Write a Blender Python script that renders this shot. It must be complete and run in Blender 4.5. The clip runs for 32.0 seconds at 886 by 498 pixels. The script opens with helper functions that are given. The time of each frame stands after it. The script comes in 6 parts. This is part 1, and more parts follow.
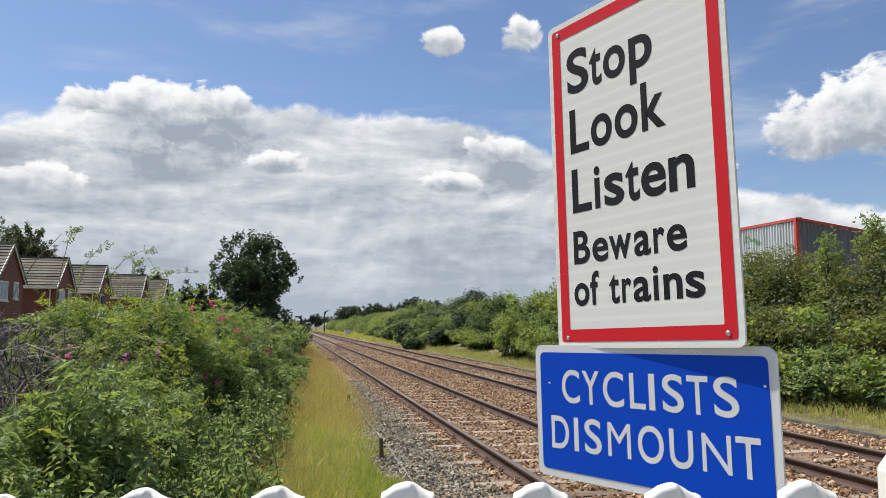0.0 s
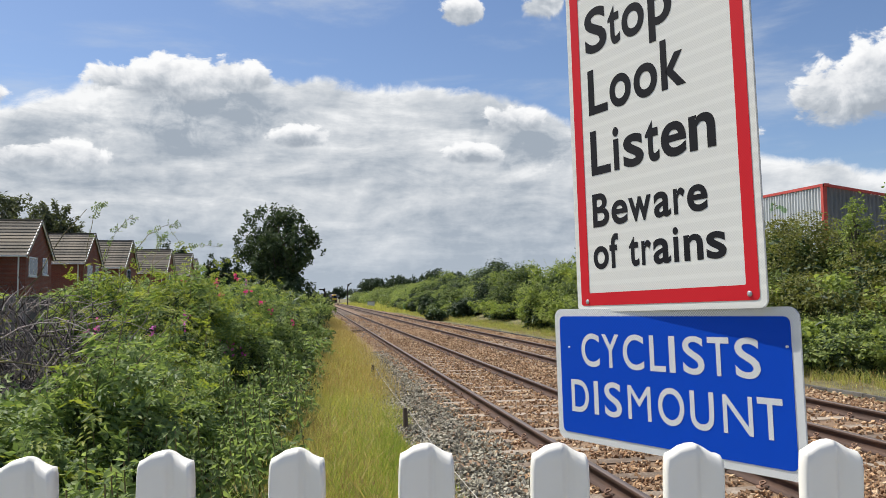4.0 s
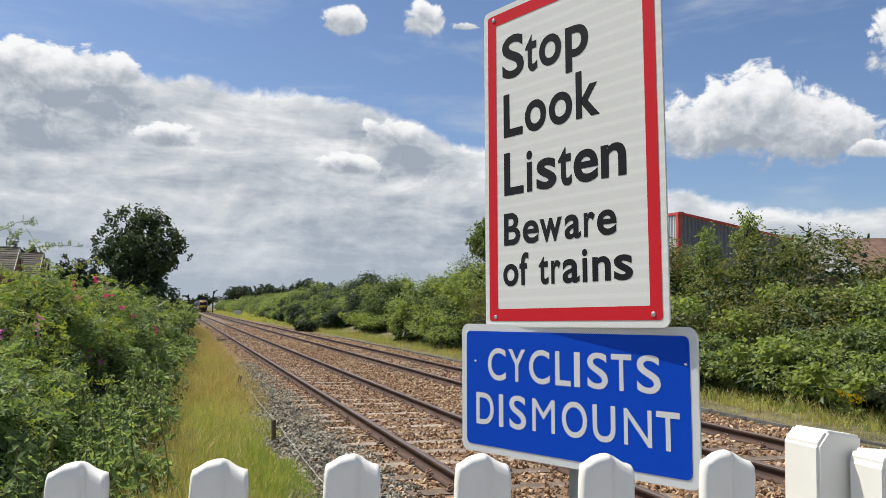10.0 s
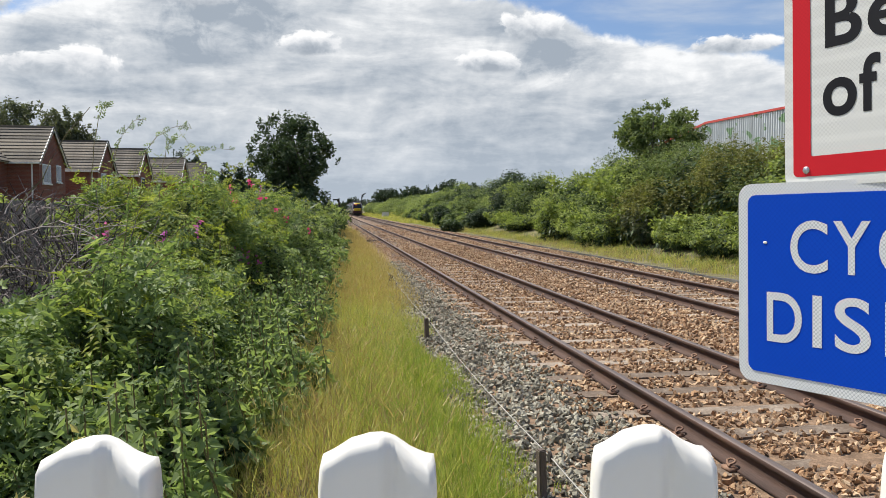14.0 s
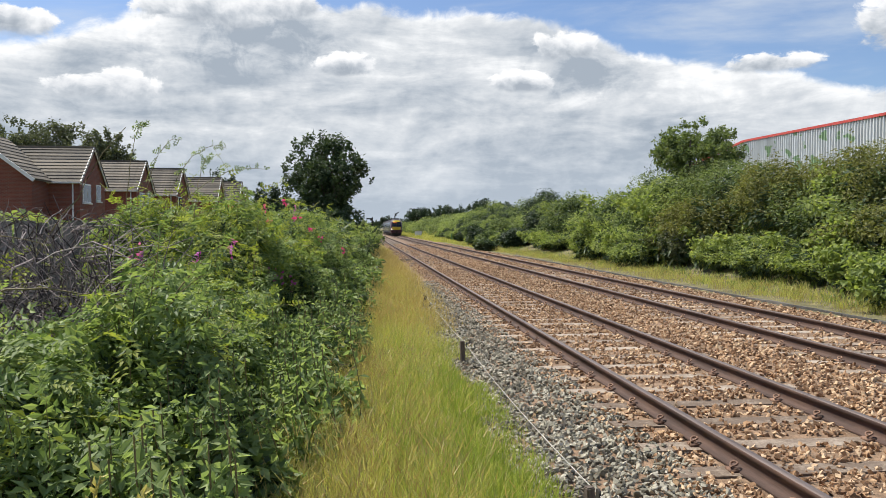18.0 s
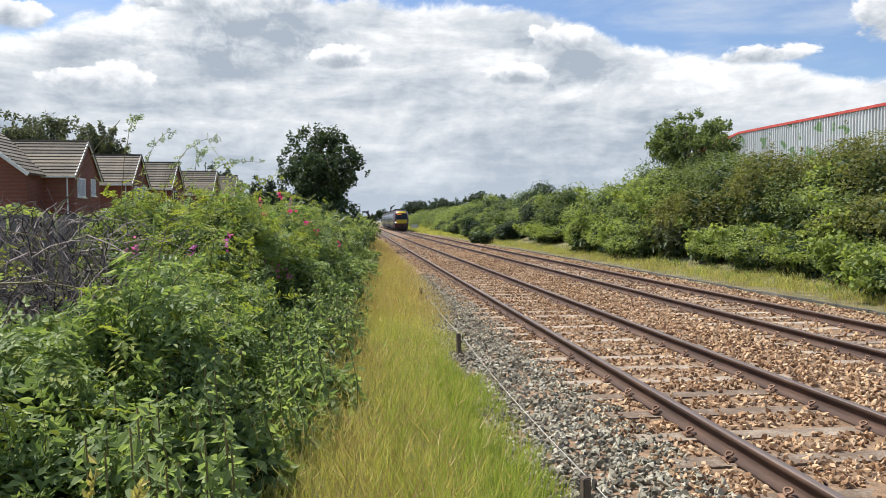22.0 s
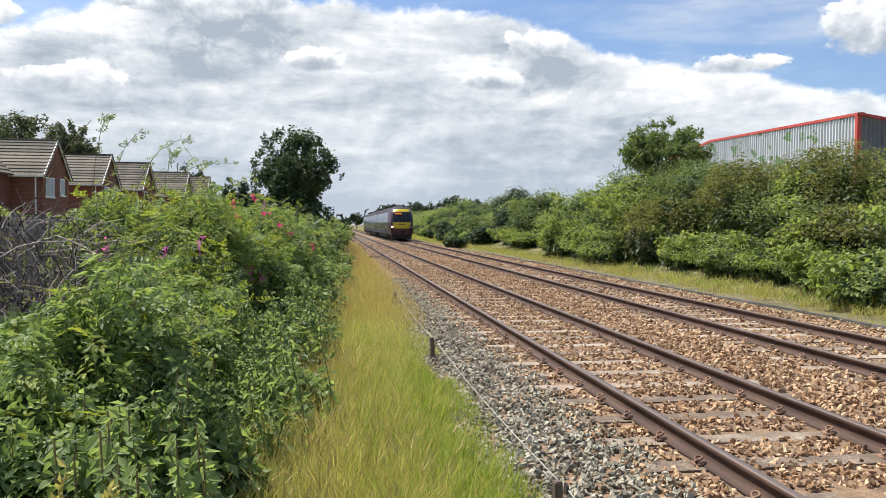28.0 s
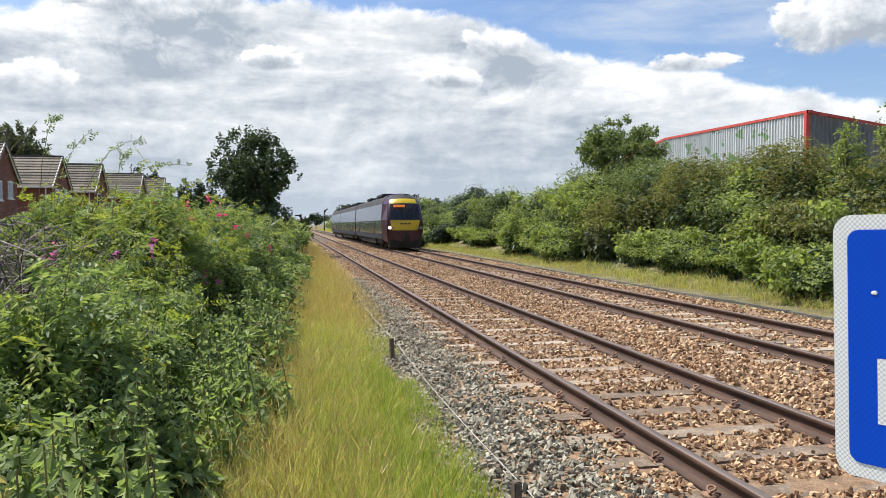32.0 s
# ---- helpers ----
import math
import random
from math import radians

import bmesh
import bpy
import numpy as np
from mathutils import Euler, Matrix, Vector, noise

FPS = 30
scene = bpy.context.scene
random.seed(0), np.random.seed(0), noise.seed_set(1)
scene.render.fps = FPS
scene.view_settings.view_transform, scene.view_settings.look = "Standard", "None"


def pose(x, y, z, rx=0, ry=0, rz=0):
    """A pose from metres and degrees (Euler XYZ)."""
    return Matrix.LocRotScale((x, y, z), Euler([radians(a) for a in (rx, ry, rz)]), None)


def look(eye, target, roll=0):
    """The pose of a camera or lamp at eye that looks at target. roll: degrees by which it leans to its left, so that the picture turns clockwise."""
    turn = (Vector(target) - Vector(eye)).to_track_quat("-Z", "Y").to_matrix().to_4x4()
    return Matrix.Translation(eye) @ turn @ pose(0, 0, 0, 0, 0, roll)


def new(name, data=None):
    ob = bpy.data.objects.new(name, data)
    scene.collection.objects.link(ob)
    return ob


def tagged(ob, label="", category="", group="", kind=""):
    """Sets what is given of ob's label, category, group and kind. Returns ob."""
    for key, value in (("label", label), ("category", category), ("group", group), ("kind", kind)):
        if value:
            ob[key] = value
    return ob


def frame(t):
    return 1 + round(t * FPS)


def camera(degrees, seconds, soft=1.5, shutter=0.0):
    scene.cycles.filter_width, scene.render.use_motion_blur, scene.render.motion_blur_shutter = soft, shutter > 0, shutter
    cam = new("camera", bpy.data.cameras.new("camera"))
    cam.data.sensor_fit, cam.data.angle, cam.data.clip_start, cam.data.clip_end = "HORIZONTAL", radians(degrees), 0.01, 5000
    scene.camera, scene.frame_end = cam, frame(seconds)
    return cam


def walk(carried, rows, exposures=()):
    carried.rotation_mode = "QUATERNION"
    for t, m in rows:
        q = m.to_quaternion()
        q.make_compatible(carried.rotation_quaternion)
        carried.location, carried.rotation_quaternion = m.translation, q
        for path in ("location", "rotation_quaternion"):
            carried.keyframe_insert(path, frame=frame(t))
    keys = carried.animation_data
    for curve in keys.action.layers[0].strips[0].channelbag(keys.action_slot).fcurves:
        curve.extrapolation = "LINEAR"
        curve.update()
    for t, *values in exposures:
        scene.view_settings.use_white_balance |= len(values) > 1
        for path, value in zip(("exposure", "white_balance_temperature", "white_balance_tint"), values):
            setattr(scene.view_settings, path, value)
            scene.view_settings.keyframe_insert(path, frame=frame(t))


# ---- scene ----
cam = camera(59.49, 32.0, 0.7)
ROWS = [
    (0.0, -0.028, 1.080, 1.908, 95.72, -0.13, -11.42),
    (0.5, -0.027, 1.083, 1.907, 95.52, -0.08, -11.21),
    (1.0, -0.025, 1.083, 1.907, 95.41, 0.04, -11.11),
    (1.5, -0.023, 1.085, 1.904, 95.13, -0.02, -11.15),
    (2.0, -0.021, 1.088, 1.900, 94.66, 0.02, -11.09),
    (2.5, -0.022, 1.088, 1.899, 94.36, 0.14, -10.73),
    (3.0, -0.020, 1.083, 1.898, 94.02, 0.31, -10.25),
    (3.5, -0.019, 1.083, 1.898, 93.76, 0.45, -9.84),
    (5.5, -0.021, 1.103, 1.892, 92.80, 0.37, -9.64),
    (6.0, -0.022, 1.102, 1.892, 92.36, 0.28, -9.50),
    (6.5, -0.020, 1.098, 1.893, 92.52, 0.35, -9.47),
    (7.0, -0.021, 1.096, 1.893, 92.62, 0.43, -9.59),
    (7.5, -0.025, 1.095, 1.892, 92.38, 0.50, -9.82),
    (8.0, -0.029, 1.100, 1.890, 92.00, 0.38, -9.80),
    (8.5, -0.039, 1.104, 1.888, 91.66, 0.30, -9.43),
    (9.0, -0.060, 1.106, 1.885, 91.38, 0.16, -9.40),
    (9.5, -0.084, 1.099, 1.891, 92.37, -0.38, -12.73),
    (10.0, -0.094, 1.087, 1.897, 94.60, -1.24, -19.27),
    (10.5, -0.100, 1.078, 1.899, 95.75, -1.42, -23.47),
    (11.0, -0.112, 1.083, 1.894, 94.90, -0.80, -23.14),
    (11.5, -0.141, 1.117, 1.883, 93.00, -0.30, -20.79),
    (12.0, -0.102, 1.189, 1.867, 91.01, -0.22, -17.44),
    (12.5, -0.023, 1.269, 1.868, 89.67, -0.24, -12.53),
    (13.0, -0.007, 1.374, 1.857, 88.03, -0.06, -8.35),
    (13.5, -0.066, 1.497, 1.854, 87.39, 0.51, -8.20),
    (14.0, -0.061, 1.603, 1.846, 87.07, 0.03, -8.73),
    (14.5, -0.003, 1.675, 1.839, 87.22, -1.06, -7.10),
    (15.0, -0.016, 1.730, 1.848, 87.44, -0.93, -5.45),
    (15.5, -0.061, 1.776, 1.855, 87.98, -0.04, -6.41),
    (17.5, -0.082, 1.829, 1.859, 88.50, -0.24, -5.94),
    (18.0, -0.080, 1.833, 1.862, 88.47, -0.03, -6.32),
    (18.5, -0.082, 1.830, 1.862, 88.45, 0.06, -6.45),
    (19.0, -0.084, 1.833, 1.861, 88.32, 0.02, -6.25),
    (19.5, -0.085, 1.837, 1.861, 88.17, 0.04, -6.03),
    (20.0, -0.085, 1.838, 1.857, 88.17, 0.01, -5.97),
    (20.5, -0.085, 1.835, 1.860, 88.13, 0.01, -6.02),
    (21.0, -0.086, 1.833, 1.862, 88.10, 0.12, -6.22),
    (21.5, -0.082, 1.833, 1.858, 88.05, 0.19, -6.48),
    (22.0, -0.078, 1.833, 1.856, 87.95, 0.19, -6.62),
    (22.5, -0.079, 1.834, 1.855, 87.89, 0.19, -6.61),
    (23.0, -0.079, 1.835, 1.855, 87.94, 0.15, -6.62),
    (23.5, -0.084, 1.828, 1.857, 88.09, 0.18, -6.74),
    (24.0, -0.088, 1.828, 1.861, 88.31, 0.24, -6.95),
    (24.5, -0.084, 1.825, 1.862, 88.58, 0.46, -7.14),
    (26.5, -0.079, 1.823, 1.868, 88.67, -0.20, -7.41),
    (27.0, -0.075, 1.822, 1.873, 88.45, -0.65, -8.06),
    (27.5, -0.075, 1.817, 1.868, 88.37, -0.53, -8.53),
    (28.0, -0.086, 1.821, 1.857, 88.26, -0.42, -8.53),
    (28.5, -0.075, 1.832, 1.867, 88.19, -0.20, -8.55),
    (29.0, -0.068, 1.834, 1.864, 88.11, -0.11, -8.58),
    (29.5, -0.064, 1.839, 1.863, 88.03, -0.13, -8.90),
    (30.0, -0.063, 1.841, 1.865, 87.98, 0.08, -9.19),
    (30.5, -0.064, 1.844, 1.863, 87.91, 0.13, -9.45),
    (31.0, -0.061, 1.847, 1.858, 87.80, 0.14, -9.68),
    (31.5, -0.056, 1.848, 1.864, 87.86, 0.18, -10.33),
    (32.0, -0.056, 1.848, 1.868, 88.19, 0.21, -11.47),
]
PATH = [(t, pose(x, y, z, a, b, c)) for t, x, y, z, a, b, c in ROWS]
walk(cam, PATH, [(0.0, 0.0), (8.0, 0.02), (10.5, -0.05), (12.5, 0.02), (15.5, 0.10), (19.0, 0.18), (24.0, 0.30), (32.0, 0.32)])

# ---- world, sun ----
SUN_AZ, SUN_EL = -48.0, 57.0          # degrees: azimuth from +y towards +x, elevation
RAIL_TOP = 0.30
DRIFT = 0.008                          # the line's slight heading away from +y


def nd(tree, kind, **inputs):
    """A node with its inputs set; a value that is a socket is linked."""
    n = tree.nodes.new(kind)
    for key, value in inputs.items():
        if key.startswith("i") and key[1:].isdigit():
            sock = n.inputs[int(key[1:])]
        else:
            sock = n.inputs[key.replace("_", " ")]
        if isinstance(value, bpy.types.NodeSocket):
            tree.links.new(value, sock)
        else:
            sock.default_value = value
    return n


def mth(tree, op, a, b=0.0, c=0.0, clamp=False):
    n = nd(tree, "ShaderNodeMath", i0=a, i1=b, i2=c)
    n.operation, n.use_clamp = op, clamp
    return n.outputs[0]


def maprange(tree, v, a, b, c=0.0, d=1.0, smooth=True):
    n = nd(tree, "ShaderNodeMapRange", i0=v, i1=a, i2=b, i3=c, i4=d)
    n.interpolation_type = "SMOOTHSTEP" if smooth else "LINEAR"
    return n.outputs[0]


def mixc(tree, fac, a, b, mode="MIX"):
    n = tree.nodes.new("ShaderNodeMix")
    n.data_type, n.blend_type = "RGBA", mode
    for sock, value in ((n.inputs[0], fac), (n.inputs[6], a), (n.inputs[7], b)):
        if isinstance(value, bpy.types.NodeSocket):
            tree.links.new(value, sock)
        else:
            sock.default_value = value if isinstance(value, (int, float)) else (*value[:3], 1)
    return n.outputs[2]


def ramp(tree, fac, stops, ease="LINEAR"):
    n = nd(tree, "ShaderNodeValToRGB", Fac=fac)
    el = n.color_ramp.elements
    n.color_ramp.interpolation = ease
    while len(el) < len(stops):
        el.new(0.5)
    for e, (p, c) in zip(el, stops):
        e.position = p
        e.color = (*c, 1) if isinstance(c, tuple) else (c, c, c, 1)
    return n.outputs[0]


def noise_tex(tree, vec, scale, detail=4.0, rough=0.55, dist=0.0):
    n = nd(tree, "ShaderNodeTexNoise", Scale=scale, Detail=detail, Roughness=rough, Distortion=dist)
    if vec is not None:
        tree.links.new(vec, n.inputs["Vector"])
    return n.outputs["Fac"]


def make_world():
    world = bpy.data.worlds.new("sky")
    scene.world = world
    world.use_nodes = True
    t = world.node_tree
    t.nodes.clear()
    sky = t.nodes.new("ShaderNodeTexSky")
    sky.sky_type, sky.sun_disc = "NISHITA", False
    sky.sun_elevation, sky.sun_rotation = radians(SUN_EL), radians(SUN_AZ)
    sky.air_density, sky.dust_density, sky.ozone_density = 1.0, 0.6, 1.6
    co = t.nodes.new("ShaderNodeTexCoord")
    sep = nd(t, "ShaderNodeSeparateXYZ", Vector=co.outputs["Generated"])
    x, y, z = sep.outputs
    az = mth(t, "MULTIPLY", mth(t, "ARCTAN2", x, y), 57.2958)
    el = mth(t, "MULTIPLY", mth(t, "ARCSINE", z), 57.2958)
    def bed(da, de, k, z=0.0):
        """Sky coordinates in degrees, slid by da, de, the height stretched k times."""
        return nd(t, "ShaderNodeCombineXYZ", X=mth(t, "ADD", az, da), Y=mth(t, "MULTIPLY", mth(t, "ADD", el, de), k), Z=z).outputs[0]

    def billow(da, de):
        """Height of the heaped clouds' folds."""
        v = bed(da, de, 1.25)
        warp = nd(t, "ShaderNodeTexNoise", Vector=v, Scale=0.45, Detail=3.0)
        v = nd(t, "ShaderNodeVectorMath", i0=v, i1=nd(t, "ShaderNodeVectorMath", i0=warp.outputs["Color"], i1=(2.2, 2.2, 0.0)).outputs[0]).outputs[0]
        vo = nd(t, "ShaderNodeTexVoronoi", Vector=v, Scale=0.42, Detail=3.0, Roughness=0.55)
        vo.feature, vo.normalize = "SMOOTH_F1", True
        vo.inputs["Smoothness"].default_value = 0.35
        return mth(t, "ADD", mth(t, "SUBTRACT", 1.0, vo.outputs["Distance"]), mth(t, "MULTIPLY", noise_tex(t, v, 0.9, 6.0, 0.62), 0.22))

    heap, heap_lit = billow(0.0, 0.0), billow(-0.35, 0.55)
    fluff = noise_tex(t, bed(0.0, 0.0, 1.2), 0.42, 9.0, 0.62, 0.5)
    fold = mth(t, "ADD", mth(t, "SUBTRACT", heap, heap_lit), mth(t, "MULTIPLY", mth(t, "SUBTRACT", fluff, noise_tex(t, bed(-0.45, 0.7, 1.2), 0.42, 9.0, 0.62, 0.5)), 0.8))
    flat = bed(0.0, 0.0, 1.6)
    big = noise_tex(t, flat, 0.10, 10.0, 0.6, 0.3)
    streak = noise_tex(t, bed(0.0, 0.0, 4.5, 3.0), 0.05, 8.0, 0.58, 0.3)
    layer = noise_tex(t, bed(0.0, 0.0, 3.2, 9.0), 0.12, 8.0, 0.6, 0.4)

    def lobe(a, e, ra, re):
        """Scaled distances from a cloud's middle: across, up, and the radius with a flatter base."""
        da = mth(t, "DIVIDE", mth(t, "SUBTRACT", az, a), ra)
        de = mth(t, "DIVIDE", mth(t, "SUBTRACT", el, e), re)
        up, low = mth(t, "MAXIMUM", de, 0.0), mth(t, "MULTIPLY", mth(t, "MINIMUM", de, 0.0), 1.25)
        return de, mth(t, "SQRT", mth(t, "ADD", mth(t, "MULTIPLY", da, da), mth(t, "ADD", mth(t, "MULTIPLY", up, up), mth(t, "MULTIPLY", low, low))))

    # the upper edge of the great bank of cloud: azimuth, elevation
    brow = ((-60, 12.0), (-24, 11.3), (-20.4, 12.4), (-18.5, 13.6), (-13.4, 15.1), (-11.6, 15.7), (-7.0, 16.1), (-4.9, 16.5), (-3.1, 15.9), (1.9, 15.7), (9.0, 15.5),
            (12.8, 14.9), (16.9, 13.8), (19.4, 12.7), (22.4, 11.7), (29.0, 11.2), (34.0, 9.0), (45.0, 7.2), (70.0, 9.0), (120.0, 12.0))
    edge = mth(t, "MULTIPLY", ramp(t, maprange(t, az, -60, 120, smooth=False), [((a + 60.0) / 180.0, e / 25.0) for a, e in brow]), 25.0)
    inset = mth(t, "ADD", mth(t, "SUBTRACT", edge, el), mth(t, "ADD", mth(t, "MULTIPLY", mth(t, "SUBTRACT", big, 0.5), 2.4), mth(t, "MULTIPLY", mth(t, "SUBTRACT", heap, 0.78), 0.7)))
    inset = mth(t, "ADD", inset, mth(t, "MULTIPLY", mth(t, "SUBTRACT", fluff, 0.5), 1.8))
    deck = maprange(t, inset, -0.25, 0.6)
    tone = mth(t, "ADD", mth(t, "MULTIPLY", mth(t, "SUBTRACT", streak, 0.5), 2.4), mth(t, "MULTIPLY", mth(t, "SUBTRACT", layer, 0.5), 2.1))
    tone = mth(t, "ADD", tone, mth(t, "MULTIPLY", fold, 0.55))
    tone = mth(t, "ADD", mth(t, "ADD", tone, maprange(t, inset, 2.2, 0.2, 0.0, 0.36)), maprange(t, el, 7.5, 2.5, 0.47, 0.05))
    # grey hollows under the heaps
    for a, e, ra, re, k in ((-6.2, 13.0, 6.0, 2.2, 0.42), (16.6, 10.7, 4.6, 1.8, 0.42), (-18.2, 10.9, 4.0, 1.6, 0.3), (-12.0, 12.6, 5.0, 1.8, 0.2)):
        de, r = lobe(a, e, ra, re)
        dark = maprange(t, mth(t, "ADD", r, mth(t, "MULTIPLY", mth(t, "SUBTRACT", fluff, 0.5), 2.6)), 1.25, 0.0)
        tone = mth(t, "SUBTRACT", tone, mth(t, "MULTIPLY", dark, k))
    deck_col = ramp(t, tone, [(0.0, (0.36, 0.415, 0.485)), (0.3, (0.51, 0.555, 0.61)), (0.62, (0.675, 0.705, 0.74)), (1.0, (0.93, 0.94, 0.95))])
    high = mth(t, "MULTIPLY", maprange(t, mth(t, "ADD", streak, mth(t, "MULTIPLY", maprange(t, el, 14, 60, smooth=False), 0.10)), 0.50, 0.80), 0.85)
    haze = maprange(t, el, 9.0, -1.0, 0.0, 0.70)
    blue = mixc(t, 1.0, sky.outputs[0], (0.096, 0.102, 0.116), "MULTIPLY")
    col = mixc(t, high, blue, (0.60, 0.66, 0.74))
    col = mixc(t, haze, col, (0.50, 0.57, 0.66))
    col = mixc(t, deck, col, deck_col)
    # heaped clouds: azimuth, elevation, half width, half height, softness of the base
    for a, e, ra, re, soft in ((52.8, 17.2, 4.8, 3.0, 0.4), (62.0, 13.0, 8.0, 4.0, 0.3), (37.2, 13.0, 3.4, 2.9, 0.25), (45.6, 12.2, 3.6, 2.6, 0.25), (41.1, 13.5, 5.0, 3.9, 0.2), (48.2, 11.0, 1.6, 0.7, 0.4),
                               (-17.2, 9.4, 3.8, 1.6, 0.9), (-9.4, 14.7, 4.6, 1.9, 0.9), (-5.0, 15.4, 2.4, 1.5, 0.8), (-0.8, 11.5, 2.3, 1.2, 0.9), (12.1, 10.4, 2.0, 0.9, 0.8), (14.9, 12.8, 2.5, 1.5, 0.8),
                               (-22.6, 13.1, 2.6, 1.3, 0.7), (29.0, 11.0, 4.0, 0.9, 0.8), (11.4, 20.5, 1.6, 1.2, 0.25), (17.4, 21.0, 1.8, 1.6, 0.35), (20.4, 20.6, 1.6, 0.5, 0.95), (-4.0, 27.0, 15.0, 2.0, 0.8), (30.0, 27.5, 12.0, 2.0, 0.8)):
        de, r = lobe(a, e, ra, re)
        ragged = mth(t, "ADD", mth(t, "MULTIPLY", mth(t, "SUBTRACT", heap, 0.78), 1.0), mth(t, "MULTIPLY", mth(t, "SUBTRACT", layer, 0.5), 2.0 * soft))
        ragged = mth(t, "ADD", ragged, mth(t, "MULTIPLY", mth(t, "SUBTRACT", fluff, 0.5), 1.5))
        body = mth(t, "ADD", mth(t, "SUBTRACT", 1.0, r), ragged)
        mask = maprange(t, body, 0.02, mth(t, "MULTIPLY_ADD", mth(t, "MAXIMUM", mth(t, "MULTIPLY", de, -1.0), 0.0), soft, 0.26))
        mask = mth(t, "MULTIPLY", mask, maprange(t, de, -1.1, -0.2, 1.0 - soft, 1.0))
        shade = mth(t, "ADD", mth(t, "MULTIPLY_ADD", de, 0.72, 0.42), mth(t, "ADD", mth(t, "MULTIPLY", fold, 1.5), mth(t, "MULTIPLY", mth(t, "SUBTRACT", 0.5, body), 0.35)))
        heap_col = ramp(t, shade, [(0.0, (0.37, 0.415, 0.475)), (0.33, (0.54, 0.58, 0.63)), (0.62, (0.76, 0.78, 0.81)), (1.0, (0.97, 0.975, 0.98))])
        col = mixc(t, mask, col, heap_col)
    col = mixc(t, mth(t, "MULTIPLY", haze, 0.75), col, (0.50, 0.57, 0.66))
    bg = nd(t, "ShaderNodeBackground", Color=col, Strength=1.0)
    out = t.nodes.new("ShaderNodeOutputWorld")
    t.links.new(bg.outputs[0], out.inputs[0])


make_world()
lamp = bpy.data.lights.new("sun", "SUN")
lamp.energy, lamp.angle, lamp.color = 5.8, radians(0.6), (1.0, 0.95, 0.86)
sun = new("sun", lamp)
_a, _e = radians(SUN_AZ), radians(SUN_EL)
sun.matrix_world = look((0, 0, 0), (-math.sin(_a) * math.cos(_e), -math.cos(_a) * math.cos(_e), -math.sin(_e)))

# ---- materials ----
def material(name):
    m = bpy.data.materials.new(name)
    m.use_nodes = True
    t = m.node_tree
    t.nodes.clear()
    out = t.nodes.new("ShaderNodeOutputMaterial")
    return m, t, out


def surface(name, stops, scale=6.0, rough=0.7, metal=0.0, bump=0.0, bump_scale=40.0, fine=0.25, island=0.0, ob_random=0.0, spec=0.5, stretch=(1, 1, 1)):
    """A plain surface: colour wanders through the stops at one scale, speckled at a finer one, with relief."""
    m, t, out = material(name)
    co = t.nodes.new("ShaderNodeTexCoord")
    mp = nd(t, "ShaderNodeMapping", Vector=co.outputs["Object"], Scale=stretch)
    v = mp.outputs[0]
    f = noise_tex(t, v, scale, 5.0, 0.6)
    g = noise_tex(t, v, scale * 9.0, 3.0, 0.6)
    f = mth(t, "ADD", f, mth(t, "MULTIPLY", mth(t, "SUBTRACT", g, 0.5), fine))
    if island:
        geo = t.nodes.new("ShaderNodeNewGeometry")
        f = mth(t, "ADD", f, mth(t, "MULTIPLY", mth(t, "SUBTRACT", geo.outputs["Random Per Island"], 0.5), island))
    if ob_random:
        oi = t.nodes.new("ShaderNodeObjectInfo")
        f = mth(t, "ADD", f, mth(t, "MULTIPLY", mth(t, "SUBTRACT", oi.outputs["Random"], 0.5), ob_random))
    n = len(stops)
    col = ramp(t, maprange(t, f, 0.28, 0.72, smooth=False), [(i / max(n - 1, 1), c) for i, c in enumerate(stops)])
    b = nd(t, "ShaderNodeBsdfPrincipled", Base_Color=col, Roughness=rough, Metallic=metal)
    b.inputs["Specular IOR Level"].default_value = spec
    if bump:
        bn = nd(t, "ShaderNodeBump", Strength=min(1.0, bump), Distance=0.01, Height=noise_tex(t, v, bump_scale, 4.0, 0.6))
        t.links.new(bn.outputs[0], b.inputs["Normal"])
    t.links.new(b.outputs[0], out.inputs[0])
    return m


def leafy(name, stops, trans=0.35, rough=0.5, spec=0.35, drift=0.9):
    """Leaves: each its own tint, some light comes through."""
    m, t, out = material(name)
    geo = t.nodes.new("ShaderNodeNewGeometry")
    co = t.nodes.new("ShaderNodeTexCoord")
    f = mth(t, "ADD", mth(t, "MULTIPLY", geo.outputs["Random Per Island"], 0.62), mth(t, "MULTIPLY", noise_tex(t, co.outputs["Object"], drift, 3.0), 0.42))
    n = len(stops)
    col = ramp(t, f, [(i / (n - 1), c) for i, c in enumerate(stops)])
    b = nd(t, "ShaderNodeBsdfPrincipled", Base_Color=col, Roughness=rough)
    b.inputs["Specular IOR Level"].default_value = spec
    tr = nd(t, "ShaderNodeBsdfTranslucent", Color=mixc(t, 1.0, col, (1.12, 1.15, 0.65), "MULTIPLY"))
    mx = nd(t, "ShaderNodeMixShader", i0=trans, i1=b.outputs[0], i2=tr.outputs[0])
    t.links.new(mx.outputs[0], out.inputs[0])
    return m


def glow(name, col, strength):
    m, t, out = material(name)
    e = nd(t, "ShaderNodeEmission", Color=(*col, 1), Strength=strength)
    t.links.new(e.outputs[0], out.inputs[0])
    return m


